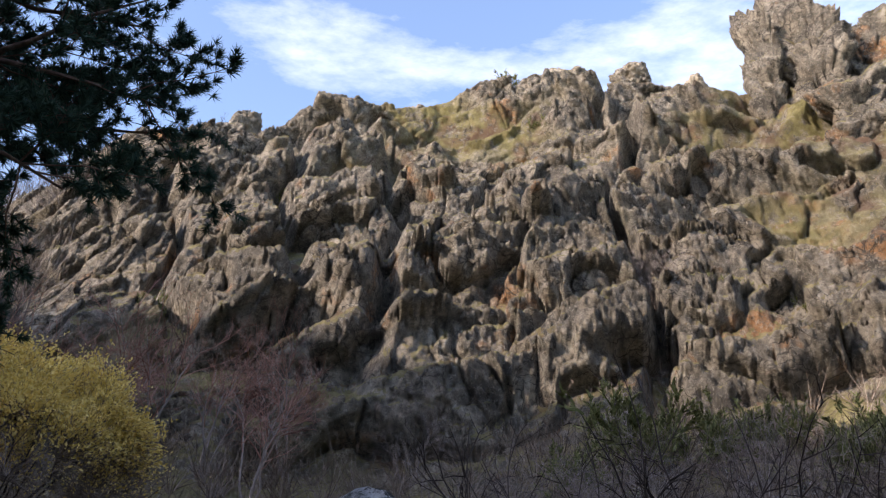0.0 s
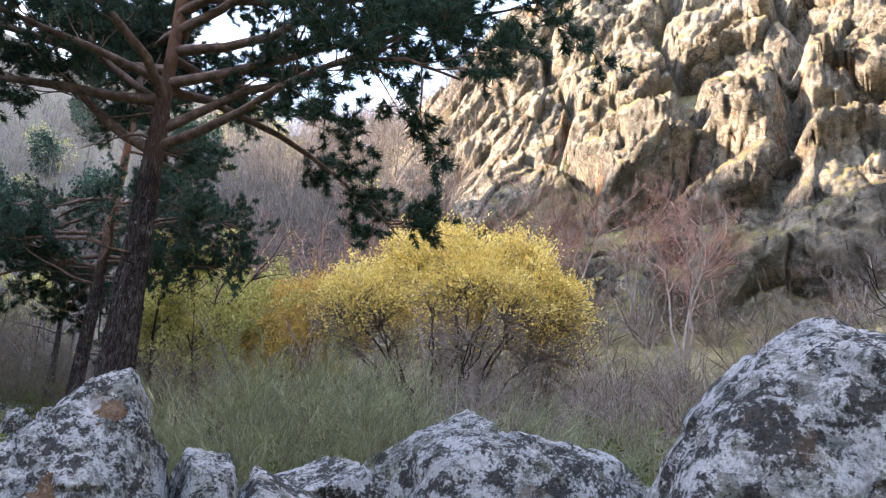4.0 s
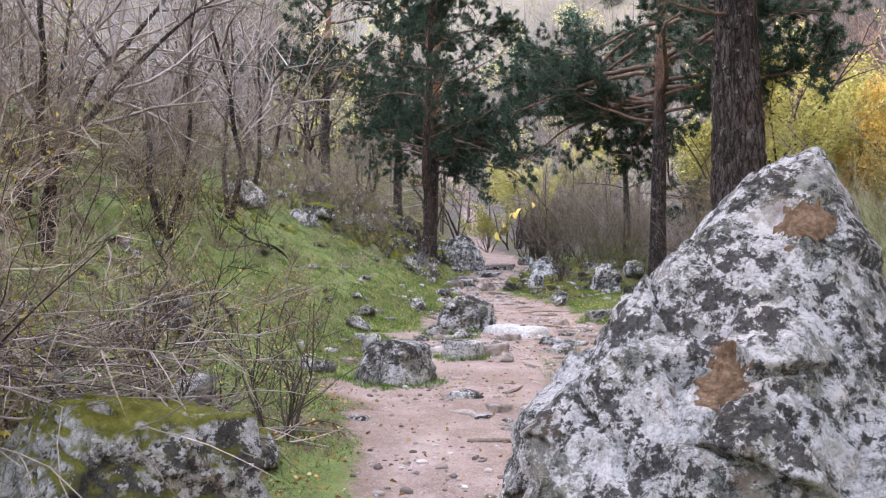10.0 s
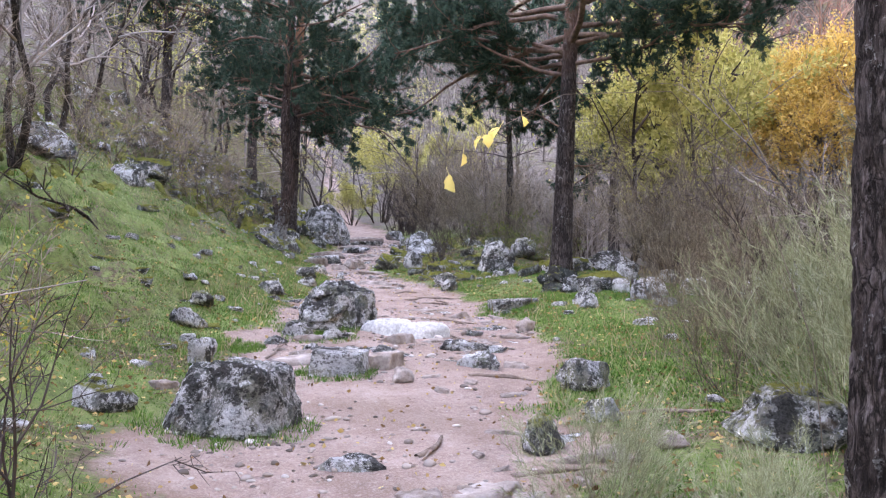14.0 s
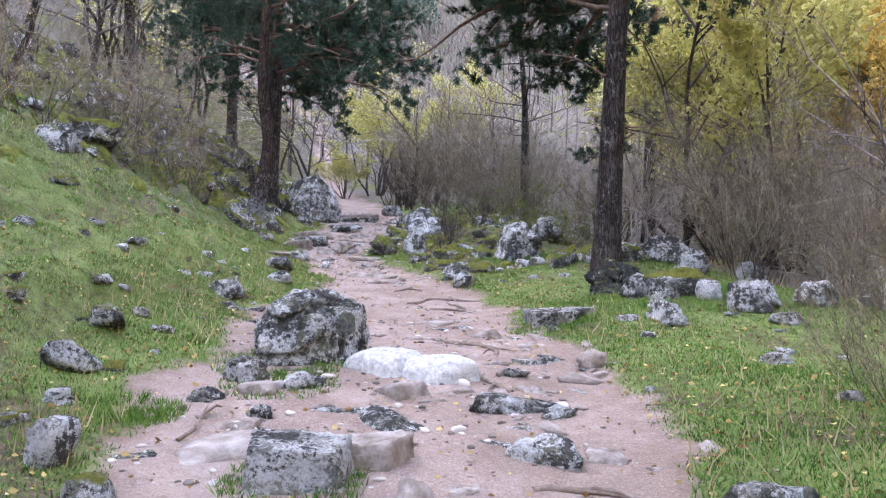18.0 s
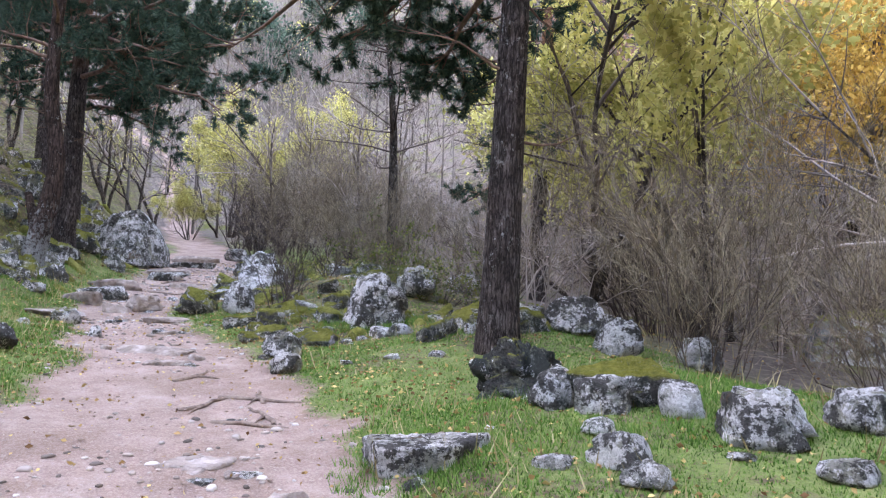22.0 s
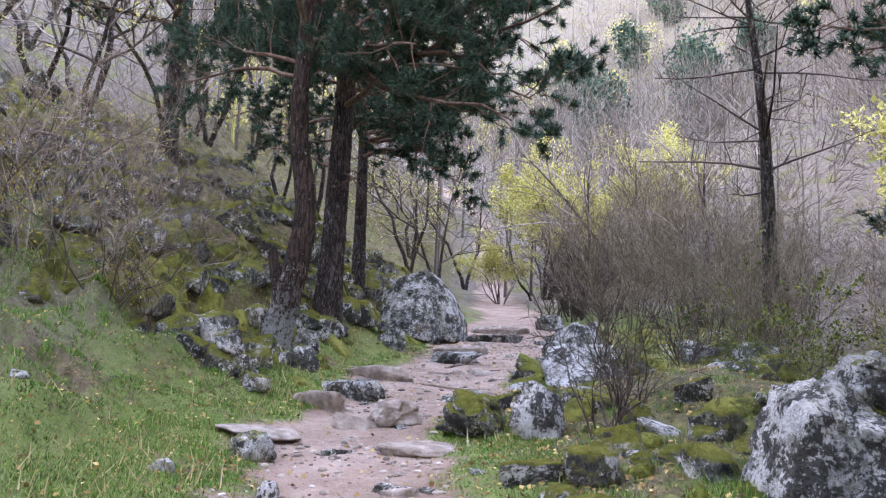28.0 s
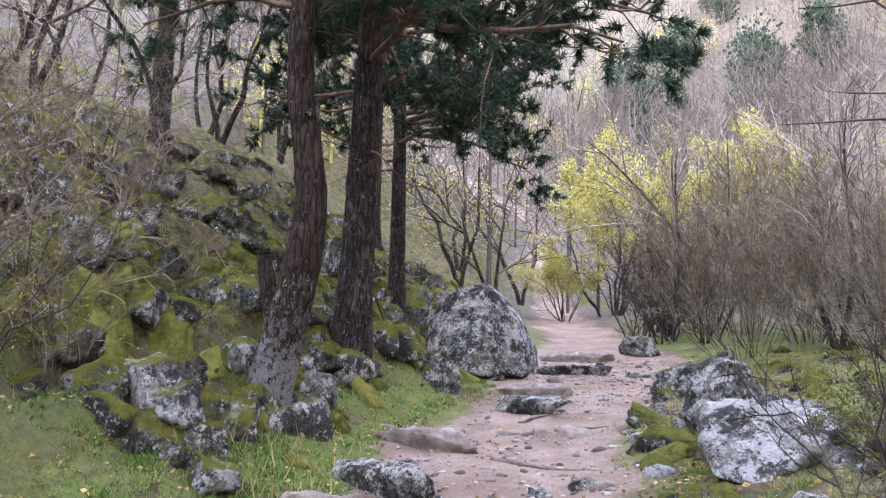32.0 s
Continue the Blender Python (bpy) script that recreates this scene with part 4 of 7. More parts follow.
boulder("trailside_rock", -7.7, 1.8, height(-7.7, 1.8) + 0.2, 35, BLOCK, 41, ROCK_WALL, "block of granite capped with green and brown moss", "rocks beside the trail", level=6, rough=0.09, m=0.7, scale=1.12)
side_rock(-14.55, 5.3, (0.36, 0.3, 0.3), 40, 274, ROCK_PALE, "pale stone beside a tuft of grass in the trail")
side_rock(-15.9, 6.9, (0.4, 0.3, 0.22), 10, 275, ROCK, "grey stone at the foot of a humped boulder")
side_rock(-15.55, 7.2, (0.3, 0.24, 0.18), 70, 276, ROCK_PALE, "pale stone at the foot of a humped boulder")
side_rock(-13.15, 6.85, (0.34, 0.24, 0.17), -30, 47, ROCK_TRAIL, "small grey stone bedded in the trail")
side_rock(-10.65, 6.5, (0.42, 0.36, 0.28), -30, 48, ROCK_SOME, "blue-grey angular stone at the trail's edge")
side_rock(-21.75, 14.2, (1.05, 0.95, 1.0), -28, 50, ROCK_PALE, "rounded granite boulder with black and white lichen")
side_rock(-23.3, 16.2, (1.3, 0.8, 0.62), -30, 51, ROCK_SOME, "dark overhanging granite slab")
side_rock(-20.9, 12.25, (0.75, 0.55, 0.4), -30, 52, ROCK, "squared grey granite block beside the trail")
side_rock(-20.0, 11.75, (0.4, 0.34, 0.28), 0, 53, ROCK, "small lichened stone beside the trail")
side_rock(-28.3, 15.95, (1.6, 1.1, 0.75), -30, 54, ROCK, "broad grey granite boulder with a flat top")
side_rock(-25.15, 13.15, (0.85, 0.7, 0.55), -40, 55, ROCK_MOSS, "boulder covered in dark green moss")
side_rock(-24.55, 13.6, (0.55, 0.5, 0.56), 20, 56, ROCK_PALE, "small white-crusted granite boulder")
rock("trailside_rock", -17.25, 12.35, (1.0, 0.8, 0.62), 30, 257, ROCK_DARK, "dark broken rock at the foot of a pine", "rocks beside the trail", boxy=0.1, cuts=24, rough=0.2, taper=0.55, sink=0.42, level=5, category="boulder")
rock("trailside_rock", -16.2, 12.4, (1.35, 0.75, 0.5), 40, 258, ROCK_MOSS, "long low rock capped with green and brown moss", "rocks beside the trail", boxy=0.3, cuts=20, rough=0.1, taper=0.35, sink=0.4, level=5, category="boulder")
side_rock(-16.62, 12.0, (0.42, 0.34, 0.36), 50, 271, ROCK_PALE, "white-crusted block below a mossy rock")
side_rock(-16.2, 12.02, (0.5, 0.32, 0.32), 35, 272, ROCK_PALE, "white-crusted block below a mossy rock")
side_rock(-15.72, 12.22, (0.36, 0.3, 0.3), 20, 273, ROCK_PALE, "white-crusted block below a mossy rock")
side_rock(-15.5, 11.3, (0.44, 0.38, 0.26), 0, 59, ROCK_PALE, "pale lichened stone in the grass")
side_rock(-15.15, 12.3, (0.6, 0.45, 0.36), 30, 60, ROCK_PALE, "white-crusted stone in the grass")
side_rock(-15.9, 11.6, (0.3, 0.24, 0.14), 30, 61, ROCK_PALE, "small pale stone in the grass")
side_rock(-19.6, 16.0, (1.1, 0.8, 0.5), -10, 62, ROCK_SOME, "grey boulder below a broom bush")
side_rock(-17.9, 14.5, (0.6, 0.5, 0.45), 40, 63, ROCK_PALE, "white-crusted boulder in the grass")
side_rock(-14.3, 13.6, (0.9, 0.7, 0.5), 40, 64, ROCK_SOME, "grey lichened boulder under bushes")
side_rock(-32.3, 14.2, (0.7, 0.55, 0.62), 10, 66, ROCK_SOME, "mossy grey boulder beside the trail")
side_rock(-26.8, 15.3, (1.8, 1.2, 0.66), -30, 268, ROCK_PALE, "broad pale lichened boulder beside the trail")
side_rock(-25.3, 16.7, (0.95, 0.7, 0.4), -25, 69, ROCK_SOME, "dark flat slab with a pale top")
side_rock(-28.9, 19.9, (1.2, 0.8, 0.35), -25, 70, ROCK_PALE, "pale flat slab in the grass")
side_rock(-26.15, 12.6, (0.75, 0.55, 0.34), 15, 71, ROCK_TRAIL, "reddish pointed trail rock")
side_rock(-26.8, 16.9, (0.8, 0.6, 0.4), 0, 72, ROCK_SOME, "grey rock under bare shrubs")
side_rock(-22.9, 13.2, (0.55, 0.45, 0.3), 60, 73, ROCK_MOSS, "mossy rock beside the trail")
side_rock(-23.3, 14.6, (0.5, 0.45, 0.3), 10, 74, ROCK_MOSS, "mossy rock under a bare shrub")
side_rock(-22.4, 12.7, (0.6, 0.3, 0.22), -20, 75, ROCK_MOSS, "low mossy ledge beside the trail")
side_rock(-20.3, 15.6, (0.7, 0.5, 0.4), -20, 76, ROCK, "grey stone behind a boulder")
side_rock(-24.6, 18.5, (1.1, 0.9, 0.6), 20, 77, ROCK, "grey boulder in the grass")
side_rock(-20.6, 13.7, (0.35, 0.3, 0.18), 20, 78, ROCK, "grey stone below a boulder")
side_rock(-30.6, 17.2, (1.2, 0.9, 0.7), 20, 79, ROCK_SOME, "rock among brown broom")
side_rock(-37.0, 16.6, (1.0, 0.8, 0.5), 0, 80, ROCK_SOME, "mossy rock at the far bend of the trail")
side_rock(-36.5, 19.6, (1.2, 0.9, 0.5), 0, 81, ROCK, "grey rock at the far bend of the trail")
side_rock(-13.9, 5.4, (0.45, 0.35, 0.22), 0, 82, ROCK_SOME, "stone at the foot of the grassy bank")
side_rock(-12.9, 4.1, (0.5, 0.4, 0.24), 30, 83, ROCK_SOME, "pale stone in the bank's grass")
side_rock(-16.4, 5.6, (0.5, 0.4, 0.28), 30, 84, ROCK_SOME, "pale stone in the bank's grass")
side_rock(-17.4, 6.1, (0.45, 0.36, 0.26), 60, 85, ROCK_SOME, "dark stone in the bank's grass")
side_rock(-19.6, 7.9, (0.5, 0.4, 0.28), 60, 86, ROCK_SOME, "mossy stone in the bank's grass")
side_rock(-20.9, 9.1, (0.4, 0.3, 0.22), 60, 87, ROCK_PALE, "pale stone in the bank's grass")
side_rock(-21.9, 9.5, (0.55, 0.4, 0.3), 20, 88, ROCK_PALE, "white-crusted stone beside the trail")
side_rock(-22.1, 9.55, (0.36, 0.3, 0.24), 30, 181, ROCK_PALE, "pale lichened stone in the grass beside the trail")
side_rock(-22.45, 9.1, (0.24, 0.18, 0.1), 10, 182, ROCK_PALE, "small flat white stone in the grass")
side_rock(-23.45, 11.0, (0.2, 0.16, 0.18), 50, 183, ROCK_PALE, "small pale pointed stone at the trail's edge")
side_rock(-24.1, 10.3, (0.2, 0.16, 0.12), 80, 184, ROCK_PALE, "small pale stone in the grass")
side_rock(-24.8, 11.0, (0.5, 0.4, 0.26), 20, 89, ROCK_SOME, "stone beside the trail")
side_rock(-27.5, 11.3, (0.5, 0.42, 0.3), 20, 90, ROCK_SOME, "grey stone on the mossy bank")
side_rock(-28.9, 10.9, (0.6, 0.5, 0.36), 70, 91, ROCK_MOSS, "mossy stone on the bank")
side_rock(-30.0, 12.3, (0.5, 0.4, 0.38), 70, 92, ROCK, "grey stone beside a leaning trunk")
side_rock(-15.1, 12.1, (0.62, 0.45, 0.40), 30, 111, ROCK_PALE, "white-crusted boulder in the grass")
side_rock(-14.8, 12.9, (0.5, 0.4, 0.28), 60, 112, ROCK_PALE, "pale low stone in the grass")
side_rock(-15.2, 11.1, (0.32, 0.26, 0.16), 10, 113, ROCK, "blue-grey stone in the grass")
side_rock(-18.9, 15.1, (0.95, 0.7, 0.5), 30, 114, ROCK, "grey boulder under brown broom")
side_rock(-17.2, 15.0, (0.6, 0.5, 0.45), 80, 115, ROCK, "lichened boulder under brown broom")
side_rock(-14.5, 11.9, (0.4, 0.3, 0.14), 40, 116, ROCK_PALE, "pale flat stone in the grass")
side_rock(-17.3, 19.2, (1.7, 1.1, 1.0), 30, 117, ROCK_WALL, "mossy boulder crusted with white lichen")
side_rock(-8.6, 0.2, (0.9, 0.7, 0.6), 30, 93, ROCK_SOME, "grey boulder in the bank's grass")
side_rock(-10.3, 0.7, (1.1, 0.8, 0.6), 30, 94, ROCK_SOME, "grey boulder on the bank")
side_rock(-11.0, 1.8, (0.6, 0.5, 0.4), 30, 95, ROCK_MOSS, "mossy boulder on the bank")
side_rock(-12.2, 2.3, (0.7, 0.5, 0.45), 70, 96, ROCK_SOME, "grey boulder on the bank")
side_rock(-9.9, 2.4, (0.5, 0.45, 0.3), 0, 97, ROCK_PALE, "pale stone in the grass")
side_rock(-9.0, 2.7, (0.7, 0.5, 0.35), 40, 98, ROCK_SOME, "stone under bare twigs")
side_rock(-9.6, 7.7, (0.9, 0.8, 0.45), 40, 99, ROCK_SOME, "broken rock under the broom")
side_rock(-10.9, 7.3, (0.35, 0.3, 0.2), 40, 100, ROCK, "grey stone at the trail's edge")
side_rock(-11.9, 8.0, (0.5, 0.42, 0.32), 10, 101, ROCK, "dark stone under the broom")
side_rock(-10.1, 6.6, (0.32, 0.24, 0.14), 40, 102, ROCK_TRAIL, "flat pale stone at the trail's edge")
side_rock(-10.0, 7.0, (0.26, 0.22, 0.12), 80, 103, ROCK_TRAIL, "flat pale stone at the trail's edge")
side_rock(-14.9, 9.7, (0.34, 0.26, 0.2), 10, 104, ROCK_TRAIL, "reddish stone at the trail's edge")
side_rock(-30.6, 9.3, (1.2, 1.0, 0.8), 10, 105, ROCK_MOSS, "mossy boulder on the wooded bank")
side_rock(-33.0, 11.0, (1.4, 1.1, 0.9), 50, 106, ROCK_MOSS, "mossy boulder on the wooded bank")
side_rock(-27.6, 7.6, (1.3, 1.0, 0.8), 80, 107, ROCK_MOSS, "mossy boulder on the wooded bank")
side_rock(-35.0, 13.2, (1.2, 0.9, 0.8), 20, 108, ROCK_MOSS, "mossy boulder behind dark trunks")
side_rock(-25.2, 6.6, (1.2, 1.0, 0.7), 20, 109, ROCK_SOME, "grey boulder on the wooded bank")
side_rock(-23.0, 4.6, (1.4, 1.0, 0.8), 20, 110, ROCK_SOME, "grey boulder high on the bank")
boulder("trailside_rock", -13.75, 6.45, height(-13.75, 6.45) + 0.09, 60, ((0.05, -0.1, 1, 0.13), (-1, -0.1, 0.1, 0.27), (1, -0.15, 0.05, 0.26), (0.05, -1, 0.12, 0.17), (0, 1, 0, 0.2), (0, 0, -1, 0.2)), 45, ROCK_PALE, "squared flat-topped stone block in the trail", "rocks beside the trail", level=5, rough=0.06, m=0.3)
boulder("trailside_rock", -13.85, 6.95, height(-13.85, 6.95) + 0.05, 40, ((-0.1, -0.1, 1, 0.09), (-1, -0.1, 0.1, 0.2), (1, -0.25, 0.05, 0.19), (0.05, -1, 0.12, 0.13), (0, 1, 0, 0.15), (0, 0, -1, 0.2)), 46, ROCK_TRAIL, "flat trail stone beside a squared block", "rocks beside the trail", level=4, rough=0.07, m=0.25)
bank = np.random.RandomState(44)
BANK_MESH, BANK_FORM, rubble = [], [], []
for i in range(8):
    p, f = rock_points(700 + i, (bank.uniform(0.35, 0.7), bank.uniform(0.3, 0.5), bank.uniform(0.25, 0.4)), 16, 4, 0.08, 0.25, (0, 0), 0.5, 0.85, 0.4)
    BANK_FORM.append((p, f))
    BANK_MESH.append(mesh_of("bank_rock", [(p, f)], ROCK_MOSS if i % 4 else ROCK_SOME, True))
for i in range(230):
    xs, off = bank.uniform(-39, -26.5), 1.8 + bank.uniform(0, 1) ** 1.2 * 7
    x, y = xs - 0.48 * off, float(np.interp(xs, TRAIL_X, TRAIL_Y)) - 0.88 * off
    s, k = bank.uniform(0.7, 1.9), bank.randint(8)
    m = pose(x, y, height(x, y) - 0.15 * s, bank.uniform(-12, 12), bank.uniform(-12, 12), bank.uniform(0, 360)) @ Matrix.Diagonal((s, s, s, 1))
    if off > 4.2:
        a = np.array(m)
        rubble.append((BANK_FORM[k][0] @ a[:3, :3].T + a[:3, 3], BANK_FORM[k][1]))
        continue
    ob = new("bank_rock", BANK_MESH[k])
    ob.matrix_basis = m
    tagged(ob, "mossy grey rock on the wooded bank", "rock", "mossy rocks of the bank")
tagged(new("bank_rubble", mesh_of("bank_rubble", rubble, ROCK_MOSS, True)), "mossy rocks strewn over the upper wooded bank", "rocks", kind="stuff")
for i in range(46):
    xs, off = bank.uniform(-22.5, -9), bank.uniform(1.9, 6.0)
    x, y = xs - 0.48 * off, float(np.interp(xs, TRAIL_X, TRAIL_Y)) - 0.88 * off
    s = bank.uniform(0.3, 0.75)
    ob = new("bank_rock", BANK_MESH[bank.randint(8)])
    ob.matrix_basis = pose(x, y, height(x, y) - 0.16 * s, bank.uniform(-12, 12), bank.uniform(-12, 12), bank.uniform(0, 360)) @ Matrix.Diagonal((s, s, s * 0.8, 1))
    tagged(ob, "small mossy stone sunk in the grassy bank", "rock", "mossy rocks of the bank")
for i in range(70):
    xs, off = bank.uniform(-27.5, -21.5), 3.0 + bank.uniform(0, 1) * 5.5
    x, y = xs - 0.48 * off, float(np.interp(xs, TRAIL_X, TRAIL_Y)) - 0.88 * off
    s = bank.uniform(0.5, 1.15)
    ob = new("bank_rock", BANK_MESH[bank.randint(8)])
    ob.matrix_basis = pose(x, y, height(x, y) - 0.19 * s, bank.uniform(-14, 14), bank.uniform(-14, 14), bank.uniform(0, 360)) @ Matrix.Diagonal((s * bank.uniform(0.9, 1.5), s, s * 0.75, 1))
    tagged(ob, "low mossy rock half sunk in the sloping bank", "rock", "mossy rocks of the bank")
for i in range(34):
    x, y = bank.uniform(-13.5, -8.2), bank.uniform(-2.2, 2.6)
    s = bank.uniform(0.5, 1.1)
    ob = new("bank_rock", BANK_MESH[bank.randint(8)])
    ob.matrix_basis = pose(x, y, height(x, y) - 0.16 * s, bank.uniform(-14, 14), bank.uniform(-14, 14), bank.uniform(0, 360)) @ Matrix.Diagonal((s * bank.uniform(0.9, 1.4), s, s * 0.8, 1))
    tagged(ob, "mossy grey rock among bare shrubs on the bank", "rock", "mossy rocks of the bank")
PALE_MESH = []
for i in range(5):
    p, f = rock_points(720 + i, (bank.uniform(0.35, 0.6), bank.uniform(0.3, 0.45), bank.uniform(0.2, 0.3)), 16, 4, 0.09, 0.25, (0, 0), 0.5, 0.85, 0.5)
    PALE_MESH.append(mesh_of("pale_stone", [(p, f)], ROCK_PALE, True))
for i in range(60):
    xs, side = bank.uniform(-24, -10), 1 if i % 3 else -1
    off = side * (float(np.interp(xs, TRAIL_X, TRAIL_W)) + bank.gamma(1.5, 1.1) + 0.1)
    x, y = xs - 0.48 * off, float(np.interp(xs, TRAIL_X, TRAIL_Y)) - 0.88 * off
    s = bank.uniform(0.25, 0.75)
    ob = new("pale_stone", PALE_MESH[bank.randint(5)])
    ob.matrix_basis = pose(x, y, height(x, y) - 0.09 * s, bank.uniform(-12, 12), bank.uniform(-12, 12), bank.uniform(0, 360)) @ Matrix.Diagonal((s, s, s * 0.7, 1))
    tagged(ob, "small pale grey stone bedded in short grass", "stone", "pale stones in the grass")
for i in range(150):
    xs, off = bank.uniform(-33.5, -21.8), -bank.uniform(1.2, 5.2)
    x, y = xs - 0.48 * off, float(np.interp(xs, TRAIL_X, TRAIL_Y)) - 0.88 * off
    s = bank.uniform(0.4, 1.25)
    ob = new("outcrop_rock", (PALE_MESH + BANK_MESH)[bank.randint(13)])
    ob.matrix_basis = pose(x, y, height(x, y) - 0.13 * s, bank.uniform(-25, 25), bank.uniform(-25, 25), bank.uniform(0, 360)) @ Matrix.Diagonal((s * bank.uniform(0.8, 1.5), s, s * 0.8, 1))
    tagged(ob, "broken grey rock among moss and dead leaves", "rock", "rocks of the outcrop")
for i in range(26):
    xs, off = bank.uniform(-34, -20), -bank.uniform(1.2, 5.5)
    x, y = xs - 0.48 * off, float(np.interp(xs, TRAIL_X, TRAIL_Y)) - 0.88 * off
    s = bank.uniform(0.4, 1.0)
    ob = new("bank_rock", BANK_MESH[bank.randint(8)])
    ob.matrix_basis = pose(x, y, height(x, y) - 0.08 * s, bank.uniform(-12, 12), bank.uniform(-12, 12), bank.uniform(0, 360)) @ Matrix.Diagonal((s, s, s, 1))
    tagged(ob, "mossy grey rock in rough grass", "rock", "mossy rocks of the bank")
for x, y, wide, turn, seed in ((-15.85, 8.1, 0.32, 20, 120), (-15.45, 8.4, 0.36, -10, 121)):
    boulder("white_stone", x, y, height(x, y) - 0.02, turn, ((1, 0, 0.2, wide), (-1, 0, 0.1, wide * 1.05), (0, 1, 0.1, wide * 0.85), (0, -1, 0.2, wide * 0.8), (0, 0, 1, 0.17), (0.4, -0.5, 0.8, 0.25), (-0.5, -0.2, 0.8, 0.24), (0, 0, -1, 0.2)), seed, WHITE_STONE, "rounded bare white granite stone bedded in the trail", "white stones", level=5, rough=0.05, m=0.4, sharp=6.0, category="stone")

# ---- ledges and bedded stones of the trail ----
stones = np.random.RandomState(4)
STEP_MESH = []
for i in range(14):
    p, f = rock_points(300 + i, (stones.uniform(0.22, 0.5), stones.uniform(0.18, 0.36), stones.uniform(0.12, 0.22)), 12, 4 if i < 7 else 3, 0.12, boxy=0.6)
    STEP_MESH.append(mesh_of("trail_stone", [(p, f)], ROCK_TRAIL if i % 4 else ROCK, shade=False))
for i in range(290):
    xs = stones.choice([stones.uniform(-18, -9.5), stones.normal(-15.3, 1.3), stones.uniform(-37, -21), stones.uniform(-36, -27)])
    w = float(np.interp(xs, TRAIL_X, TRAIL_W))
    off = stones.choice([stones.uniform(-1, 1), stones.normal(-0.35, 0.25)]) * (w + 0.2)
    x, y = xs - 0.48 * off, float(np.interp(xs, TRAIL_X, TRAIL_Y)) - 0.88 * off
    if (x + 16.5) ** 2 + (y - 7.7) ** 2 < 0.5 or (x + 11.6) ** 2 + (y - 4.75) ** 2 < 0.5 or (x + 15.6) ** 2 + (y - 8.25) ** 2 < 0.3:
        continue
    ob = new("trail_stone", STEP_MESH[stones.randint(14)])
    s = 0.28 + stones.gamma(2.0, 0.2)
    ob.matrix_basis = pose(x, y, height(x, y) - 0.1 * s, stones.uniform(-10, 10), stones.uniform(-10, 10), stones.normal(60, 30)) @ Matrix.Diagonal((s, s, s * stones.uniform(0.6, 1.0), 1))
    tagged(ob, "worn pinkish-grey stone bedded in the dirt trail", "stone", "stones in the trail")
LEDGE = [(-27.9, 12.55, 1.5, 0.3, 30), (-27.3, 12.0, 1.1, 0.28, 25), (-29.2, 13.3, 1.2, 0.24, 40), (-30.9, 14.9, 1.4, 0.26, 35), (-32.2, 15.6, 1.3, 0.24, 50), (-24.9, 12.6, 0.9, 0.2, 70),
         (-34.2, 17.0, 1.5, 0.25, 60), (-36.0, 17.9, 1.6, 0.25, 60), (-25.8, 11.2, 0.9, 0.22, 30)]
for i, (x, y, l, h, turn) in enumerate(LEDGE):
    rock("trail_ledge", x, y, (l, 0.42 if h > 0.22 else 0.8, h * (1.3 if h > 0.22 else 0.8)), turn, 140 + i, ROCK if i % 3 == 0 else ROCK_TRAIL, "low rock ledge stepping across the dirt trail", "ledges in the trail", sink=0.4 if h > 0.22 else 0.55, level=4, rough=0.12, category="rock ledge")

rock("trail_ledge", -21.95, 11.25, (1.0, 0.75, 0.2), 40, 161, ROCK_TRAIL, "flat worn slab lying flush in the dirt trail", "ledges in the trail", sink=0.62, level=4, rough=0.08, boxy=0.7, category="rock ledge")
rock("trail_ledge", -21.2, 11.0, (0.6, 0.45, 0.16), 70, 162, ROCK_TRAIL, "flat worn slab lying flush in the dirt trail", "ledges in the trail", sink=0.6, level=4, rough=0.08, boxy=0.7, category="rock ledge")

# ---- roots across the trail ----
rr = np.random.RandomState(9)
for x, y, l, turn in ((-10.35, 5.9, 0.9, 70), (-10.1, 6.2, 0.8, 50), (-10.9, 5.6, 0.7, 95), (-13.0, 7.4, 0.8, 75), (-15.7, 9.2, 0.9, 110), (-14.6, 8.6, 0.7, 170), (-16.6, 9.0, 1.0, 85), (-18.2, 10.6, 0.8, 150), (-18.6, 10.2, 0.7, 60), (-19.0, 10.1, 0.8, 100), (-19.5, 10.7, 0.9, 20), (-18.9, 10.9, 0.7, 130), (-20.3, 10.6, 0.8, 75),
                      (-28.6, 13.6, 1.0, 70), (-29.6, 14.3, 1.1, 60), (-30.2, 14.5, 0.9, 95), (-9.2, 4.4, 0.8, 80), (-8.2, 4.2, 0.7, 60), (-11.2, 7.3, 1.3, 40)):
    n = 9
    a = np.radians(turn + np.cumsum(rr.normal(0, 14, n)))
    px, py = x + np.cumsum(np.cos(a)) * l / n, y + np.cumsum(np.sin(a)) * l / n
    line = np.stack([px, py, land(px, py) + 0.014 * np.sin(np.linspace(-0.3, np.pi + 0.3, n))], 1)[None]
    side = line[:, 3:7] + np.cumsum(np.array([[[0, 0, 0], [0.07, 0.08, -0.005], [0.07, 0.07, -0.01], [0.06, 0.07, -0.02]]]), 1) * [1, 1 if turn < 90 else -1, 1] - line[:, 3:7] + line[:, 3:4]
    base = line[0, 0].copy()
    root = new("tree_root", mesh_of("tree_root", [tubes(line - base, 0.024, 0.01, 7), tubes(side - base, 0.014, 0.005, 6)], ROOT, True))
    root.location = base
    tagged(root, "worn tree root lying across the dirt trail", "tree root", "roots in the trail")


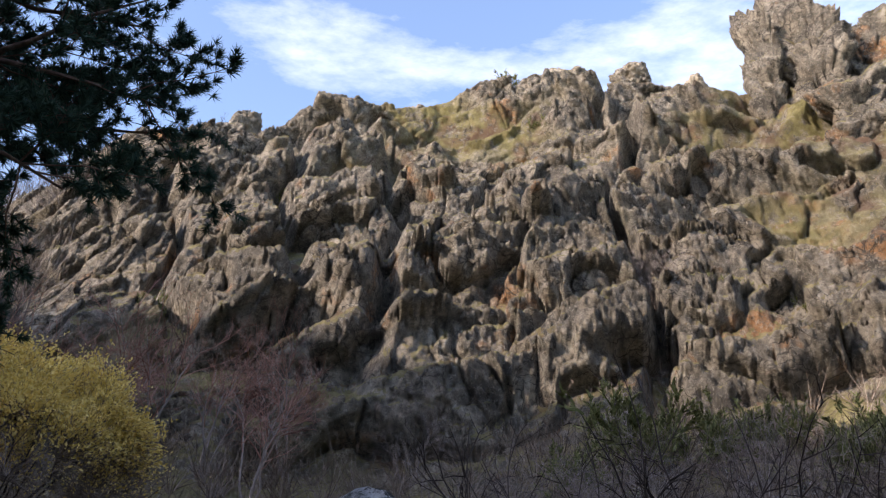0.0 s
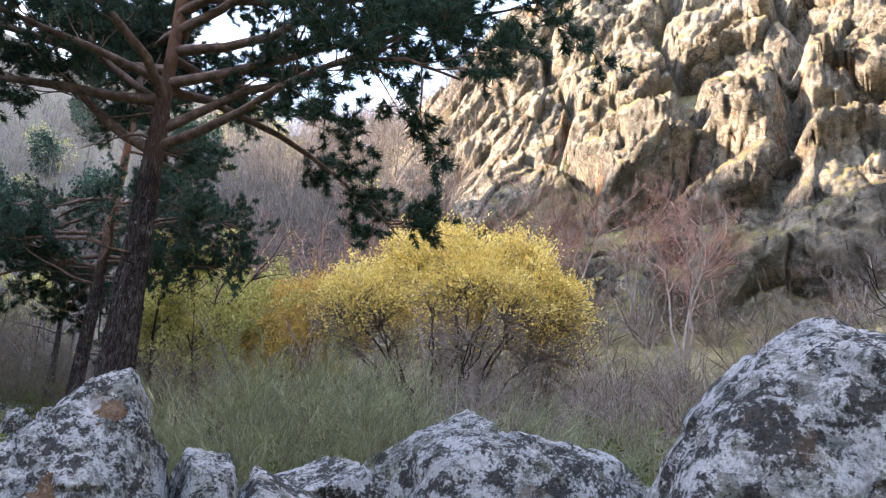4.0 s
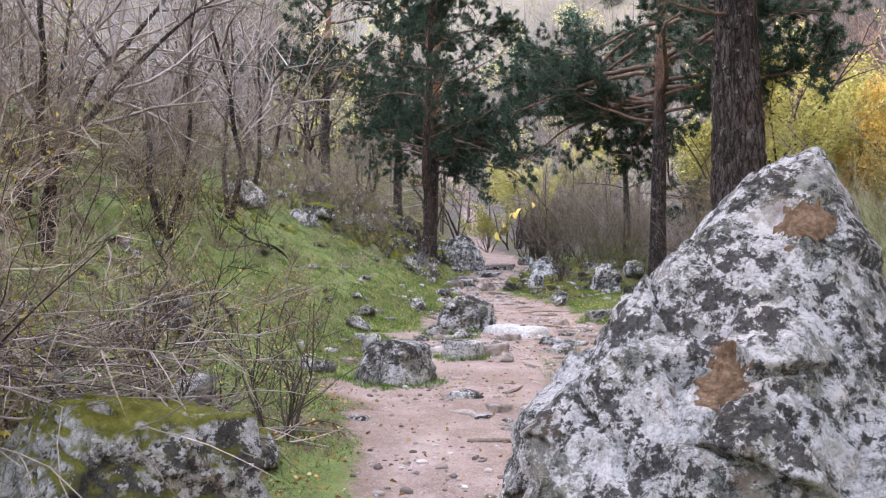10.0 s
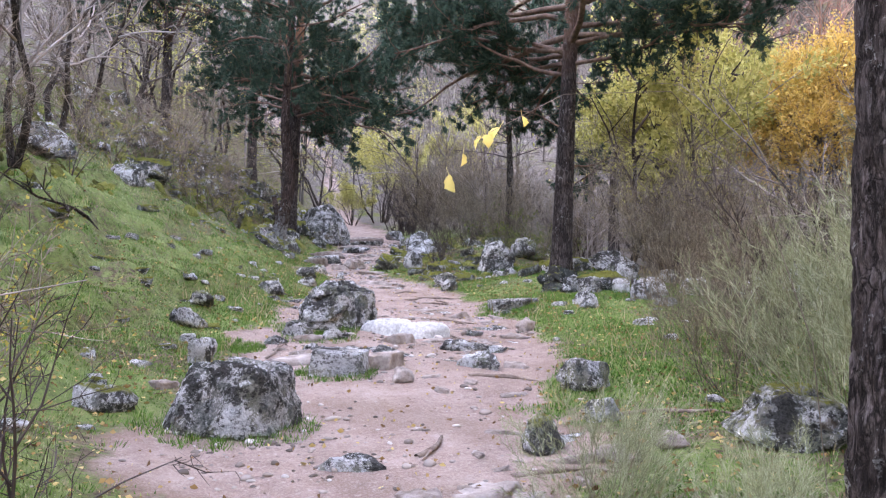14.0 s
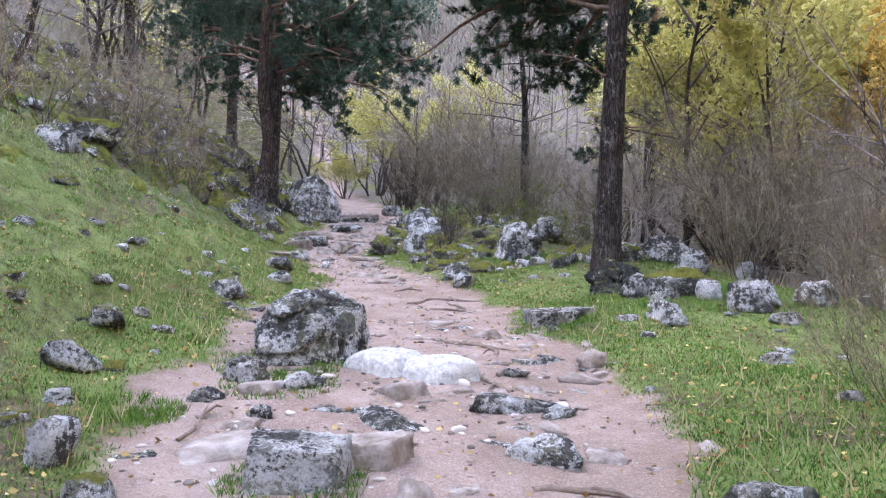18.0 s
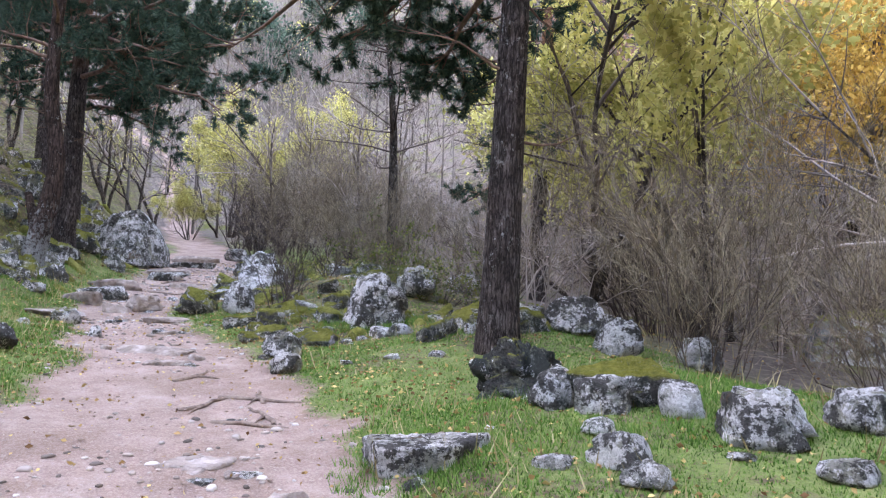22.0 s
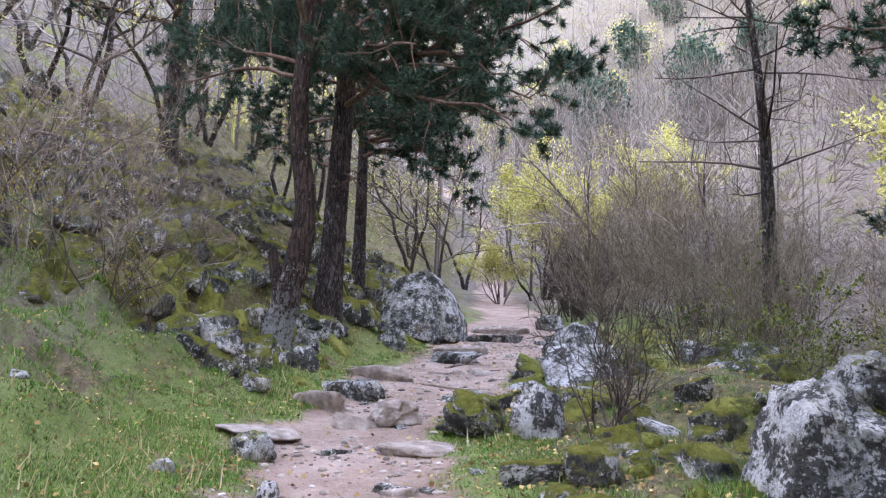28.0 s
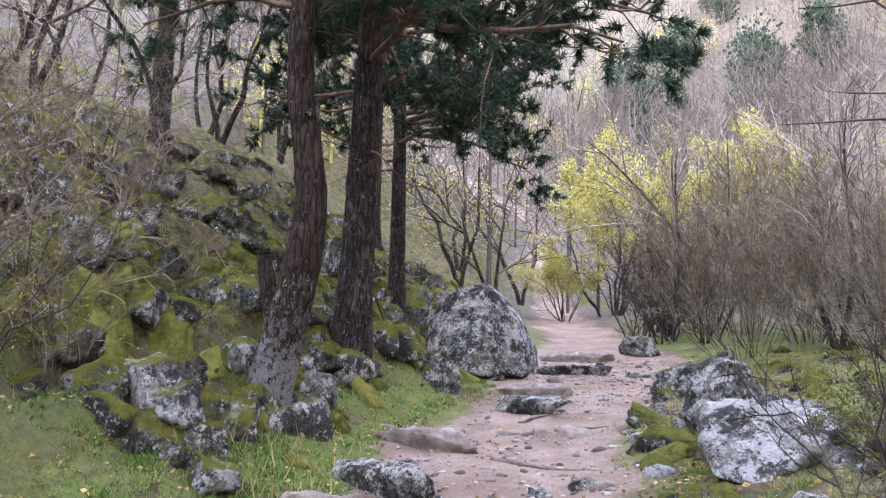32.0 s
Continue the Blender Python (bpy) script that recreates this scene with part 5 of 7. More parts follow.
# ---- a dead stick on the trail ----
sx, sy = np.array([-14.7, -14.78, -14.9, -15.05, -15.12, -15.2]), np.array([6.05, 6.18, 6.22, 6.3, 6.42, 6.48])
line = np.stack([sx, sy, land(sx, sy) + np.array([0.01, 0.05, 0.03, 0.04, 0.07, 0.03])], 1)[None]
stick = new("dead_stick", mesh_of("dead_stick", [tubes(line - line[0, 0], 0.014, 0.006, 7), tubes((line[:, 3:] + [[0, 0, 0], [-0.06, -0.02, 0.02], [-0.1, -0.05, 0.03]] - line[0, 0])[:, :3], 0.007, 0.003, 5)], ROOT, True))
stick.location = line[0, 0]
tagged(stick, "crooked bleached stick lying on the dirt", "stick")


# ---- pines ----
def pine(name, x, y, tall, thick, seed, first, limbs=16, bend=0.25, lean=(0.0, 0.0), aimed=(), reach=3.2, tufts=9, label="", flat=0.25, dead=6, each=20, fat=0.34, near=False):
    """A Scots pine: plated trunk, warm-coloured limbs, dark tufts of needles on the upper limbs."""
    rs = np.random.RandomState(seed)
    z0 = height(x, y) - 0.25
    tree = tagged(new(name), label, "pine tree", "pines")
    tree.location = (x, y, z0)
    h = np.concatenate([np.arange(0, 6.2, 0.045), np.linspace(6.2, tall, 12)]) if near else np.linspace(0, tall, 16)
    k = len(h)
    trunk = np.stack([lean[0] * h / tall + bend * np.sin(h / tall * 3.1 + seed) * h / tall, lean[1] * h / tall + bend * np.cos(h / tall * 2.3 + seed) * h / tall - bend * 0.0, h], 1)
    trunk[:, :2] -= trunk[0, :2]
    # flare at the foot
    sides = 56 if near else 18
    v, f = tubes(trunk[None], thick / 2, thick * 0.12, sides)
    ring = np.repeat(np.arange(k), sides)
    grown = 1 + 0.32 * np.exp(-h[ring] / 0.5) + 0.05 * fbm(v * [5, 5, 1.2], 3, seed)
    if near:
        step, _, joint, tilt = blocks(v * [17, 17, 6] + 0.5 * fbm(v * [9, 9, 5], 2, seed + 4)[:, None], seed)
        grown = grown + 0.07 * (step - 0.5) + 0.1 * tilt - 0.09 * smooth(0.14, 0.0, joint)
    v[:, :2] = trunk[ring, :2] + (v[:, :2] - trunk[ring, :2]) * grown[:, None]
    part("trunk", mesh_of("trunk", [(v, f)], PINE_BARK, True), tree)
    zs = list(rs.uniform(first, tall * 0.96, limbs))
    az = list(rs.uniform(0, 360, limbs))
    ln = [reach * (0.45 + 0.75 * (1 - (z - first) / (tall - first)) ** 0.8) * rs.uniform(0.7, 1.15) for z in zs]
    ri = list(rs.uniform(0.0, 0.5, limbs))
    for z, a, l, r in aimed:
        zs.append(z), az.append(a), ln.append(l), ri.append(r)
    zs, az, ln, ri = map(np.array, (zs, np.radians(az), ln, ri))
    start = np.stack([np.interp(zs, h, trunk[:, i]) for i in range(3)], 1)
    way = np.stack([-np.sin(az), np.cos(az), ri], 1)
    big = grow(rs, start, way, ln, 8, 0.14, -0.005)
    for i in range(len(big)):
        part("limb", mesh_of("limb", [tubes(big[i:i + 1], 0.022 + 0.034 * ln[i] / 3, 0.012, 7)], LIMB, True), tree)
    a1, w1, t1, who = along(rs, big, 16, 0.2, 1.0)
    sub = grow(rs, a1, aside(rs, w1, 50) * [1, 1, 1 - flat] + [0, 0, 0.12], ln[who] * rs.uniform(0.18, 0.42, len(who)) * (1.25 - t1 * 0.5), 5, 0.2, 0.05)
    a2, w2, t2, who2 = along(rs, sub, tufts // 2, 0.25, 1.0)
    subsub = grow(rs, a2, aside(rs, w2, 45) + [0, 0, 0.15], rs.uniform(0.15, 0.42, len(a2)), 3, 0.2, 0.08)
    tagged(part("branching", mesh_of("branching", [tubes(sub, 0.012, 0.005, 4), tubes(subsub, 0.006, 0.003, 3)], LIMB), tree), kind="stuff")
    a3, w3, _, _ = along(rs, subsub, 5, 0.2, 1.0)
    a4, w4, _, _ = along(rs, sub, 3, 0.6, 1.0)
    tagged(part("foliage", mesh_of("foliage", [needles(rs, np.concatenate([a3, a4]), np.concatenate([w3, w4]), each, 0.14, fat / each, 0.8)], NEEDLE), tree, "dark green pine needles"), kind="stuff")
    if dead:
        zd = rs.uniform(first * 0.45, first + (tall - first) * 0.3, dead)
        ad = rs.uniform(0, 2 * np.pi, dead)
        st = np.stack([np.interp(zd, h, trunk[:, i]) for i in range(3)], 1)
        dd = grow(rs, st, np.stack([np.cos(ad), np.sin(ad), rs.uniform(-0.3, 0.3, dead)], 1), rs.uniform(0.5, 1.8, dead), 6, 0.18, 0.0)
        ds, dw, _, _ = along(rs, dd, 5, 0.3, 1.0)
        dt = grow(rs, ds, aside(rs, dw, 50), rs.uniform(0.2, 0.6, len(ds)), 3, 0.2)
        for i in range(dead):
            part("dead_branch", mesh_of("dead_branch", [tubes(dd[i:i + 1], 0.022, 0.005, 5), tubes(dt[i * 5:i * 5 + 5], 0.006, 0.003, 3)], LIMB), tree, "bare dead branch")
    return tree


pine("pine_tree", -8.1, 6.4, 13.5, 0.58, 11, 5.6, 17, 0.10, (-0.3, 0.3), ((5.0, 95, 5.0, 0.3), (5.4, 80, 4.4, 0.3), (5.05, -62, 4.6, 0.1), (5.3, -50, 4.4, 0.7), (5.9, -20, 4.2, 0.15), (6.0, -75, 5.0, 0.1), (6.5, -45, 5.0, 0.15), (6.8, 60, 4.4, 0.15), (7.1, -85, 4.8, 0.2), (6.0, 150, 3.6, 0.2), (6.2, 110, 5.0, 0.15), (7.4, -60, 4.6, 0.15), (7.8, -95, 4.6, 0.1)),
     3.9, 18, "large Scots pine with plated grey-brown trunk and spreading reddish limbs", dead=4, fat=0.33, near=True)
pine("pine_tree", -18.9, 13.7, 12.5, 0.42, 12, 4.8, 18, 0.12, (0.35, 0.1), ((4.3, 75, 2.8, 0.2), (4.6, 100, 3.0, 0.1), (4.6, -60, 2.4, 0.25), (4.9, 60, 3.0, 0.0), (4.4, 130, 2.6, 0.1), (4.8, 85, 3.4, 0.15), (6.7, 75, 4.4, -0.03), (7.0, 84, 4.2, 0.0), (4.9, 143, 3.8, 0.02), (5.2, 130, 4.2, 0.05), (5.5, 155, 3.8, 0.05), (5.0, -37, 3.6, 0.05), (5.4, -20, 3.8, 0.05), (5.2, -55, 3.6, 0.05), (5.8, 140, 4.0, 0.1), (6.2, -40, 3.8, 0.1)), 3.6, 10, "slender pine with a dark straight trunk spotted with lichen")
pine("pine_tree", -31.5, 12.85, 13, 0.46, 14, 4.8, 20, 0.10, (0.5, 0.3), ((4.0, -75, 3.4, -0.12), (4.6, -60, 3.8, -0.05), (4.8, -80, 4.2, 0.05), (5.0, 170, 2.6, 0.1), (4.5, -53, 3.4, -0.08), (4.5, -67, 4.6, -0.24), (4.9, -72, 4.8, -0.26), (4.7, -62, 4.7, -0.26), (5.4, -66, 5.0, -0.32)), 3.6, 10, "straight pine with a dark plated trunk on the trail's bank")
pine("pine_tree", -35.6, 14.3, 11, 0.32, 15, 3.8, 18, 0.2, (-0.3, 0.2), ((3.6, -80, 3.0, 0.0), (3.8, -110, 2.8, 0.1), (4.0, -60, 3.2, 0.05), (3.8, -35, 3.0, -0.1), (4.0, -20, 2.8, 0.0)), 3.0, 8, "dark pine behind a tall boulder", each=12)
pine("pine_tree", -36.5, 10.0, 13, 0.4, 16, 3.2, 20, 0.2, (0, 0), (), 3.4, 8, "dense green pine on the wooded bank", each=12)
pine("pine_tree", -41.0, 14.8, 14, 0.42, 17, 3.5, 20, 0.2, (0, 0), (), 3.4, 8, "dense green pine beyond the bend of the trail", each=10)
pine("pine_tree", -24.5, 20.6, 12, 0.34, 18, 3.2, 18, 0.2, (0, 0), (), 2.8, 8, "dark pine standing in the thicket", each=10)


def tree_forked(x, y, seed=31):
    """The bent trunk on the bank, with a lichened lower half and a second stub."""
    rs = np.random.RandomState(seed)
    z0 = height(x, y) - 0.2
    tree = tagged(new("bent_pine_tree"), "pine with a bent knotted trunk, grey lichened at its foot", "pine tree", "pines")
    tree.location = (x, y, z0)
    h = np.array([0, 0.3, 0.7, 1.1, 1.5, 1.9, 2.3, 2.8, 3.3, 3.9, 4.6, 5.6, 7, 9, 11])
    sway = np.array([-0.05, 0.0, 0.10, 0.19, 0.27, 0.33, 0.34, 0.27, 0.18, 0.15, 0.16, 0.2, 0.25, 0.3, 0.4])
    trunk = np.stack([0.35 * sway, 0.94 * sway, h], 1)
    v, f = tubes(trunk[None], 0.225, 0.08, 16)
    ring = np.repeat(np.arange(len(h)), 16)
    g = 1 + 0.35 * np.exp(-h[ring] / 0.35) + 0.09 * fbm(v * [4, 4, 2.0], 3, seed)
    v[:, :2] = trunk[ring, :2] + (v[:, :2] - trunk[ring, :2]) * g[:, None]
    cut = 16 * 4
    part("trunk", mesh_of("trunk", [(v[cut - 16:], f[cut - 16:] - (cut - 16))], LICHEN_BARK, True), tree)
    part("trunk_foot", mesh_of("trunk_foot", [(v[:cut], f[:cut - 16])], LICHEN_BARK, True), tree, "trunk foot crusted with grey lichen")
    stub = np.stack([[0.03, 0.08, 0.7], [-0.02, 0.02, 1.05], [-0.06, -0.05, 1.35], [-0.08, -0.10, 1.6]])[None]
    part("stub", mesh_of("stub", [tubes(stub, 0.12, 0.07, 10)], LICHEN_BARK, True), tree, "broken lichened side stem")
    for z, a in ((2.2, 200), (3.05, 160), (3.1, 20)):
        p, ff = rock_points(int(z * 50), (0.16, 0.16, 0.14), 3, 3, 0.1, low=0.8, high=0.95)
        c = np.array([np.interp(z, h, trunk[:, i]) for i in range(3)])
        part("knot", mesh_of("knot", [(p + c + [0.13 * math.cos(radians(a)), 0.13 * math.sin(radians(a)), -0.07], ff)], SMOOTH_BARK, True), tree)
    n = 17
    zs, az = rs.uniform(4.4, 10.8, n), rs.uniform(0, 2 * np.pi, n)
    zs, az, n = np.append(zs, [4.3, 4.5]), np.append(az, np.radians([235, 262])), n + 2
    start = np.stack([np.interp(zs, h, trunk[:, i]) for i in range(3)], 1)
    ln = rs.uniform(1.4, 3.2, n)
    big = grow(rs, start, np.stack([np.cos(az), np.sin(az), rs.uniform(0.0, 0.5, n)], 1), ln, 8, 0.15, 0.03)
    for i in range(n):
        part("limb", mesh_of("limb", [tubes(big[i:i + 1], 0.04, 0.012, 6)], LIMB, True), tree)
    a1, w1, t1, who = along(rs, big, 9, 0.3, 1.0)
    sub = grow(rs, a1, aside(rs, w1, 50) + [0, 0, 0.12], rs.uniform(0.4, 1.0, len(a1)), 5, 0.2, 0.05)
    a2, w2, _, _ = along(rs, sub, 5, 0.25, 1.0)
    subsub = grow(rs, a2, aside(rs, w2, 45), rs.uniform(0.15, 0.4, len(a2)), 3, 0.2, 0.08)
    tagged(part("branching", mesh_of("branching", [tubes(sub, 0.011, 0.005, 4)], LIMB), tree), kind="stuff")
    a3, w3, _, _ = along(rs, subsub, 4, 0.2, 1.0)
    tagged(part("foliage", mesh_of("foliage", [needles(rs, a3, w3, 20, 0.13, 0.011, 0.8)], NEEDLE), tree, "dark green pine needles"), kind="stuff")
    return tree


tree_forked(-29.6, 11.75)


# ---- bare and leafy trees, shrubs and brooms ----
def woody(name, seed, stems, tall, spread, counts, radius, bark, twig, wobble=0.16, lift=0.05, turnoff=38, leaf=None, leaf_n=0, leaf_size=0.05, lo=0.25, shrink=0.45, label="", category="", group="", stem_sides=6, puff=0.02, fine=0.0045, slim=False, leaf_from=-9.0, limb=0.42, sway=None):
    """Stems from one foot that branch three or four times, with or without leaves."""
    rs = np.random.RandomState(seed)
    ob = tagged(new(name), label, category, group)
    a = rs.uniform(0, 2 * np.pi, stems)
    s = rs.uniform(0.15, 1.0, stems)[:, None] * spread
    way = np.concatenate([np.stack([np.cos(a), np.sin(a)], 1) * s, np.ones((stems, 1))], 1)
    foot = np.concatenate([np.stack([np.cos(a), np.sin(a)], 1) * s * 0.12 * tall * (stems > 2), np.full((stems, 1), -0.15)], 1)
    ln = tall * rs.uniform(0.65, 1.05, stems)
    line = grow(rs, foot, way, ln, 9, wobble if sway is None else sway, lift)
    for i in range(stems):
        part("stem", mesh_of("stem", [tubes(line[i:i + 1], radius * rs.uniform(0.6, 1.0), radius * 0.12, stem_sides)], bark, True), ob)
    chunks, size, r = [], ln, radius * limb
    for i, c in enumerate(counts):
        at, w, t, who = along(rs, line, c, lo if i == 0 else 0.15, 1.0)
        size = size[who] * shrink * rs.uniform(0.6, 1.25, len(at)) * (1.2 - 0.5 * t)
        line = grow(rs, at, aside(rs, w, turnoff), size, 5 if i == 0 else 3, wobble, lift)
        chunks.append(tubes(line, np.maximum(r * (1.1 - 0.6 * t), 0.0022), max(r * 0.25, 0.0014), 4 if i == 0 else 3) if i < (1 if slim else 2) else slivers(rs, line, fine * (1.6 if i == 1 else 1.0)))
        r *= 0.45
    tagged(part("crown", mesh_of("crown", chunks, twig), ob), kind="stuff")
    if leaf is not None:
        at, w, _, _ = along(rs, line, leaf_n, 0.1, 1.0)
        high = at[:, 2] > leaf_from + rs.normal(0, 0.5, len(at))
        at, w = at[high] + rs.normal(0, puff, (high.sum(), 3)), w[high]
        tagged(part("foliage", mesh_of("foliage", [leaves(rs, at, w, leaf_size)], leaf), ob), kind="stuff")
    return ob


def put(ob, x, y, turn=0, scale=1.0, sink=0.05, z=None):
    """Sets a thing built at the origin on the ground."""
    ob.matrix_basis = pose(x, y, (height(x, y) if z is None else z) - sink, 0, 0, turn)
    ob.scale = (scale,) * 3
    return ob


def again(ob, x, y, turn=0, scale=1.0, sink=0.05):
    made = copy_thing(ob, pose(x, y, height(x, y) - sink, 0, 0, turn))
    made.scale = (scale,) * 3
    return made


WILLOW = dict(tall=5.6, spread=0.8, counts=(7, 6, 5), leaf_from=2.3, radius=0.06, bark=OAK_BARK, twig=TWIG, wobble=0.15, lift=0.03, turnoff=38, leaf_n=12, leaf_size=0.11, shrink=0.40, puff=0.11, category="willow", group="autumn willows")
def dome_tree(name, seed, lobes, stems, leaf, each, low, bark, twig, label, category, group, leaf_size=0.1):
    """A many-stemmed tree with a crown of rounded lobes, leafless below."""
    rs = np.random.RandomState(seed)
    ob = tagged(new(name), label, category, group)
    lobes = np.array(lobes, float)
    tips = []
    for k, (x, y, z, rx, rz) in enumerate(lobes):
        u = unit(rs.normal(size=(460, 3)))
        u = u[u[:, 2] > -0.55]
        p = np.array([x, y, z]) + u * np.array([rx, rx, rz]) * ((1 + 0.16 * fbm(u * 2.2 + 7 * k, 3, seed)) * rs.uniform(0.62, 1.04, len(u)) ** 0.5)[:, None]
        for m, (a, b, c, ra, rc) in enumerate(lobes):
            if m != k:
                p = p[np.linalg.norm((p - [a, b, c]) / [ra, ra, rc], axis=1) > 0.72]
        tips.append(p[p[:, 2] > 0.4])
    tips = np.concatenate(tips)
    a = rs.uniform(0, 2 * np.pi, stems)
    aim = lobes[rs.randint(0, len(lobes), stems), :3] + rs.normal(0, 0.7, (stems, 3))
    foot = np.stack([0.35 * np.cos(a), 0.35 * np.sin(a), np.full(stems, -0.2)], 1) + aim * [0.12, 0.12, 0]
    t = np.linspace(0, 1, 8)[None, :, None]
    line = foot[:, None] * (1 - t) + aim[:, None] * t + np.array([0, 0, 0.9]) * t * (1 - t) + rs.normal(0, 0.07, (stems, 8, 3)) * np.minimum(t * 3, 1)
    for i in range(stems):
        part("stem", mesh_of("stem", [tubes(line[i:i + 1], rs.uniform(0.03, 0.065), 0.016, 6)], bark, True), ob)
    node, way, _, _ = along(rs, line, 14, 0.4, 1.0)
    near = np.array([np.argmin(np.linalg.norm(node - p, axis=1) + 0.5 * rs.rand(len(node))) for p in tips])
    t = np.linspace(0, 1, 5)[None, :, None]
    bough = node[near][:, None] * (1 - t) + tips[:, None] * t + np.array([0, 0, 0.25]) * t * (1 - t) + rs.normal(0, 0.06, (len(tips), 5, 3)) * t
    at, w, _, _ = along(rs, bough, 7, 0.35, 1.0)
    fine = grow(rs, at, aside(rs, w, 35) + [0, 0, 0.2], rs.uniform(0.3, 0.8, len(at)), 3, 0.2, 0.05)
    tagged(part("crown", mesh_of("crown", [tubes(bough, 0.014, 0.004, 3), slivers(rs, fine, 0.008)], twig), ob), kind="stuff")
    at, w, _, _ = along(rs, fine, each, 0.1, 1.0)
    keep = at[:, 2] > low + rs.normal(0, 0.55, len(at)) + 0.5 * fbm(at * 0.8, 2, seed + 1)
    at = at[keep] + rs.normal(0, 0.05, (keep.sum(), 3))
    tagged(part("foliage", mesh_of("foliage", [leaves(rs, at, w[keep], leaf_size)], leaf), ob), kind="stuff")
    return ob


DOME = ((-2.2, 0.0, 3.3, 1.5, 1.8), (-0.3, 0.3, 4.5, 1.8, 2.1), (1.6, 0.2, 4.3, 1.6, 2.0), (2.9, 0.1, 3.3, 1.1, 1.7), (1.0, -1.0, 3.1, 1.7, 1.8), (-1.1, -0.9, 2.9, 1.7, 1.8))
ROUND = ((-0.8, 0.0, 4.6, 1.4, 1.7), (0.7, 0.2, 4.9, 1.5, 1.7), (0.0, -0.7, 3.5, 1.6, 1.6))
willow = put(dome_tree("willow", 51, DOME, 22, GOLD_LEAF, 9, 3.9, OAK_BARK, TWIG, "wide domed willow in golden yellow autumn leaf", "willow", "autumn willows"), -12.2, 21.3, 30, 1.12)
orange = put(dome_tree("willow", 52, ROUND, 14, RUST_LEAF, 8, 2.6, OAK_BARK, TWIG, "rounded willow in orange autumn leaf", "willow", "autumn willows"), -18.4, 22.0, 10, 0.98)
lime = put(woody("willow", 53, 9, leaf=LIME_LEAF, label="willow in thin yellow-green autumn leaf", **WILLOW), -19.6, 19.4, 0, 1.3)
for x, y, turn, s in ((-27.5, 26.5, 140, 1.3), (-34.0, 31.0, 200, 1.4), (-47.0, 31.0, 20, 1.15), (-45.5, 22.0, 80, 0.45), (-22.3, 23.5, 300, 1.3), (-46.0, 24.0, 180, 1.0)):
    again(lime, x, y, turn, s)
dome_broom = put(woody("broom_bush", 68, 34, 1.35, 1.6, (8, 8, 7), 0.012, BROOM_BROWN, BROOM_OLIVE, wobble=0.12, lift=0.06, turnoff=28, lo=0.15, shrink=0.42, fine=0.014, slim=True, label="dense olive-green dome of broom", category="broom bush", group="brooms"), -1.8, 12.8, 0, 1.2)
OAK = dict(tall=7.0, spread=0.55, counts=(7, 6, 5), radius=0.13, wobble=0.17, lift=0.02, turnoff=48, shrink=0.5)
oak = put(woody("oak_tree", 55, 2, bark=OAK_BARK, twig=TWIG_DARK, leaf=LIME_LEAF, leaf_n=3, leaf_size=0.09, lo=0.35, label="dark-limbed oak with sparse yellow-green leaves", category="oak tree", group="oaks", **OAK), -20.6, 17.3, 40, 1.0)
again(oak, -33.5, 8.5, 160, 0.8)
again(oak, -40.5, 18.0, 220, 0.75)
birch = put(woody("birch_tree", 57, 1, 9.5, 0.05, (26, 6, 5), 0.18, BIRCH_BARK, TWIG_DARK, 0.06, 0.0, 78, lo=0.28, shrink=0.28, limb=0.17, sway=0.02, label="bare birch with level spreading branches", category="birch tree", stem_sides=10), -28.3, 19.5, 0, 1.0)
bare = put(woody("bare_tree", 58, 2, 6.5, 0.35, (9, 7, 6), 0.09, OAK_BARK, TWIG_GREY, 0.15, 0.05, 42, lo=0.3, shrink=0.46, label="leafless grey-brown tree with fine twigs", category="tree", group="bare trees"), -14.0, 1.0)
for x, y, turn, s in ((-17.5, 2.6, 50, 0.9), (-11.2, -1.6, 100, 1.0), (-20.5, 4.0, 200, 1.0), (-24.0, 5.0, 20, 1.1), (-7.5, -3.0, 160, 0.9), (-38.5, 21.5, 20, 1.0), (-39.5, 23.5, 120, 1.1), (-44, 18.0, 70, 1.1), (-46, 15, 190, 1.2), (-42.5, 11, 250, 1.1), (-29, 6.0, 250, 1.0), (-33.0, 21.5, 10, 0.9), (-38.0, 7.0, 80, 1.1), (-49, 19.5, 10, 1.2), (-52, 23, 90, 1.2), (-34.5, 24, 30, 1.1), (-14.5, 17.0, 60, 0.8), (-9.6, -2.4, 30, 0.8)):
    again(bare, x, y, turn, s)
for x, y, turn, s in ((-12.6, -0.2, 80, 0.75), (-15.6, 0.6, 140, 0.9), (-13.6, -2.2, 10, 1.0), (-18.6, 0.6, 300, 1.0), (-16.4, -1.4, 220, 1.0), (-6.4, -2.2, 200, 0.7), (-22.0, 2.6, 110, 1.1), (-26.6, 3.6, 10, 1.1), (-31.0, 4.0, 60, 1.1), (-20.0, -0.6, 40, 1.1), (-35.0, 6.2, 330, 1.0), (-40.5, 4.0, 20, 1.1), (-43.0, 7.5, 80, 1.2), (-38.6, 9.8, 150, 1.0), (-45.5, 10.5, 230, 1.2), (-47.5, 5.0, 300, 1.3), (-41.5, 13.2, 40, 0.9), (-36.8, 3.2, 110, 1.1), (-49.5, 13.0, 190, 1.3)):
    again(bare, x, y, turn, s)
red = put(woody("bare_tree", 59, 4, 6.5, 0.5, (8, 7, 6), 0.07, TWIG_GREY, TWIG_RED, 0.15, 0.05, 40, lo=0.3, shrink=0.46, fine=0.012, label="leafless tree with reddish twigs", category="tree", group="bare trees"), -20.5, 26.5, 0, 1.4)
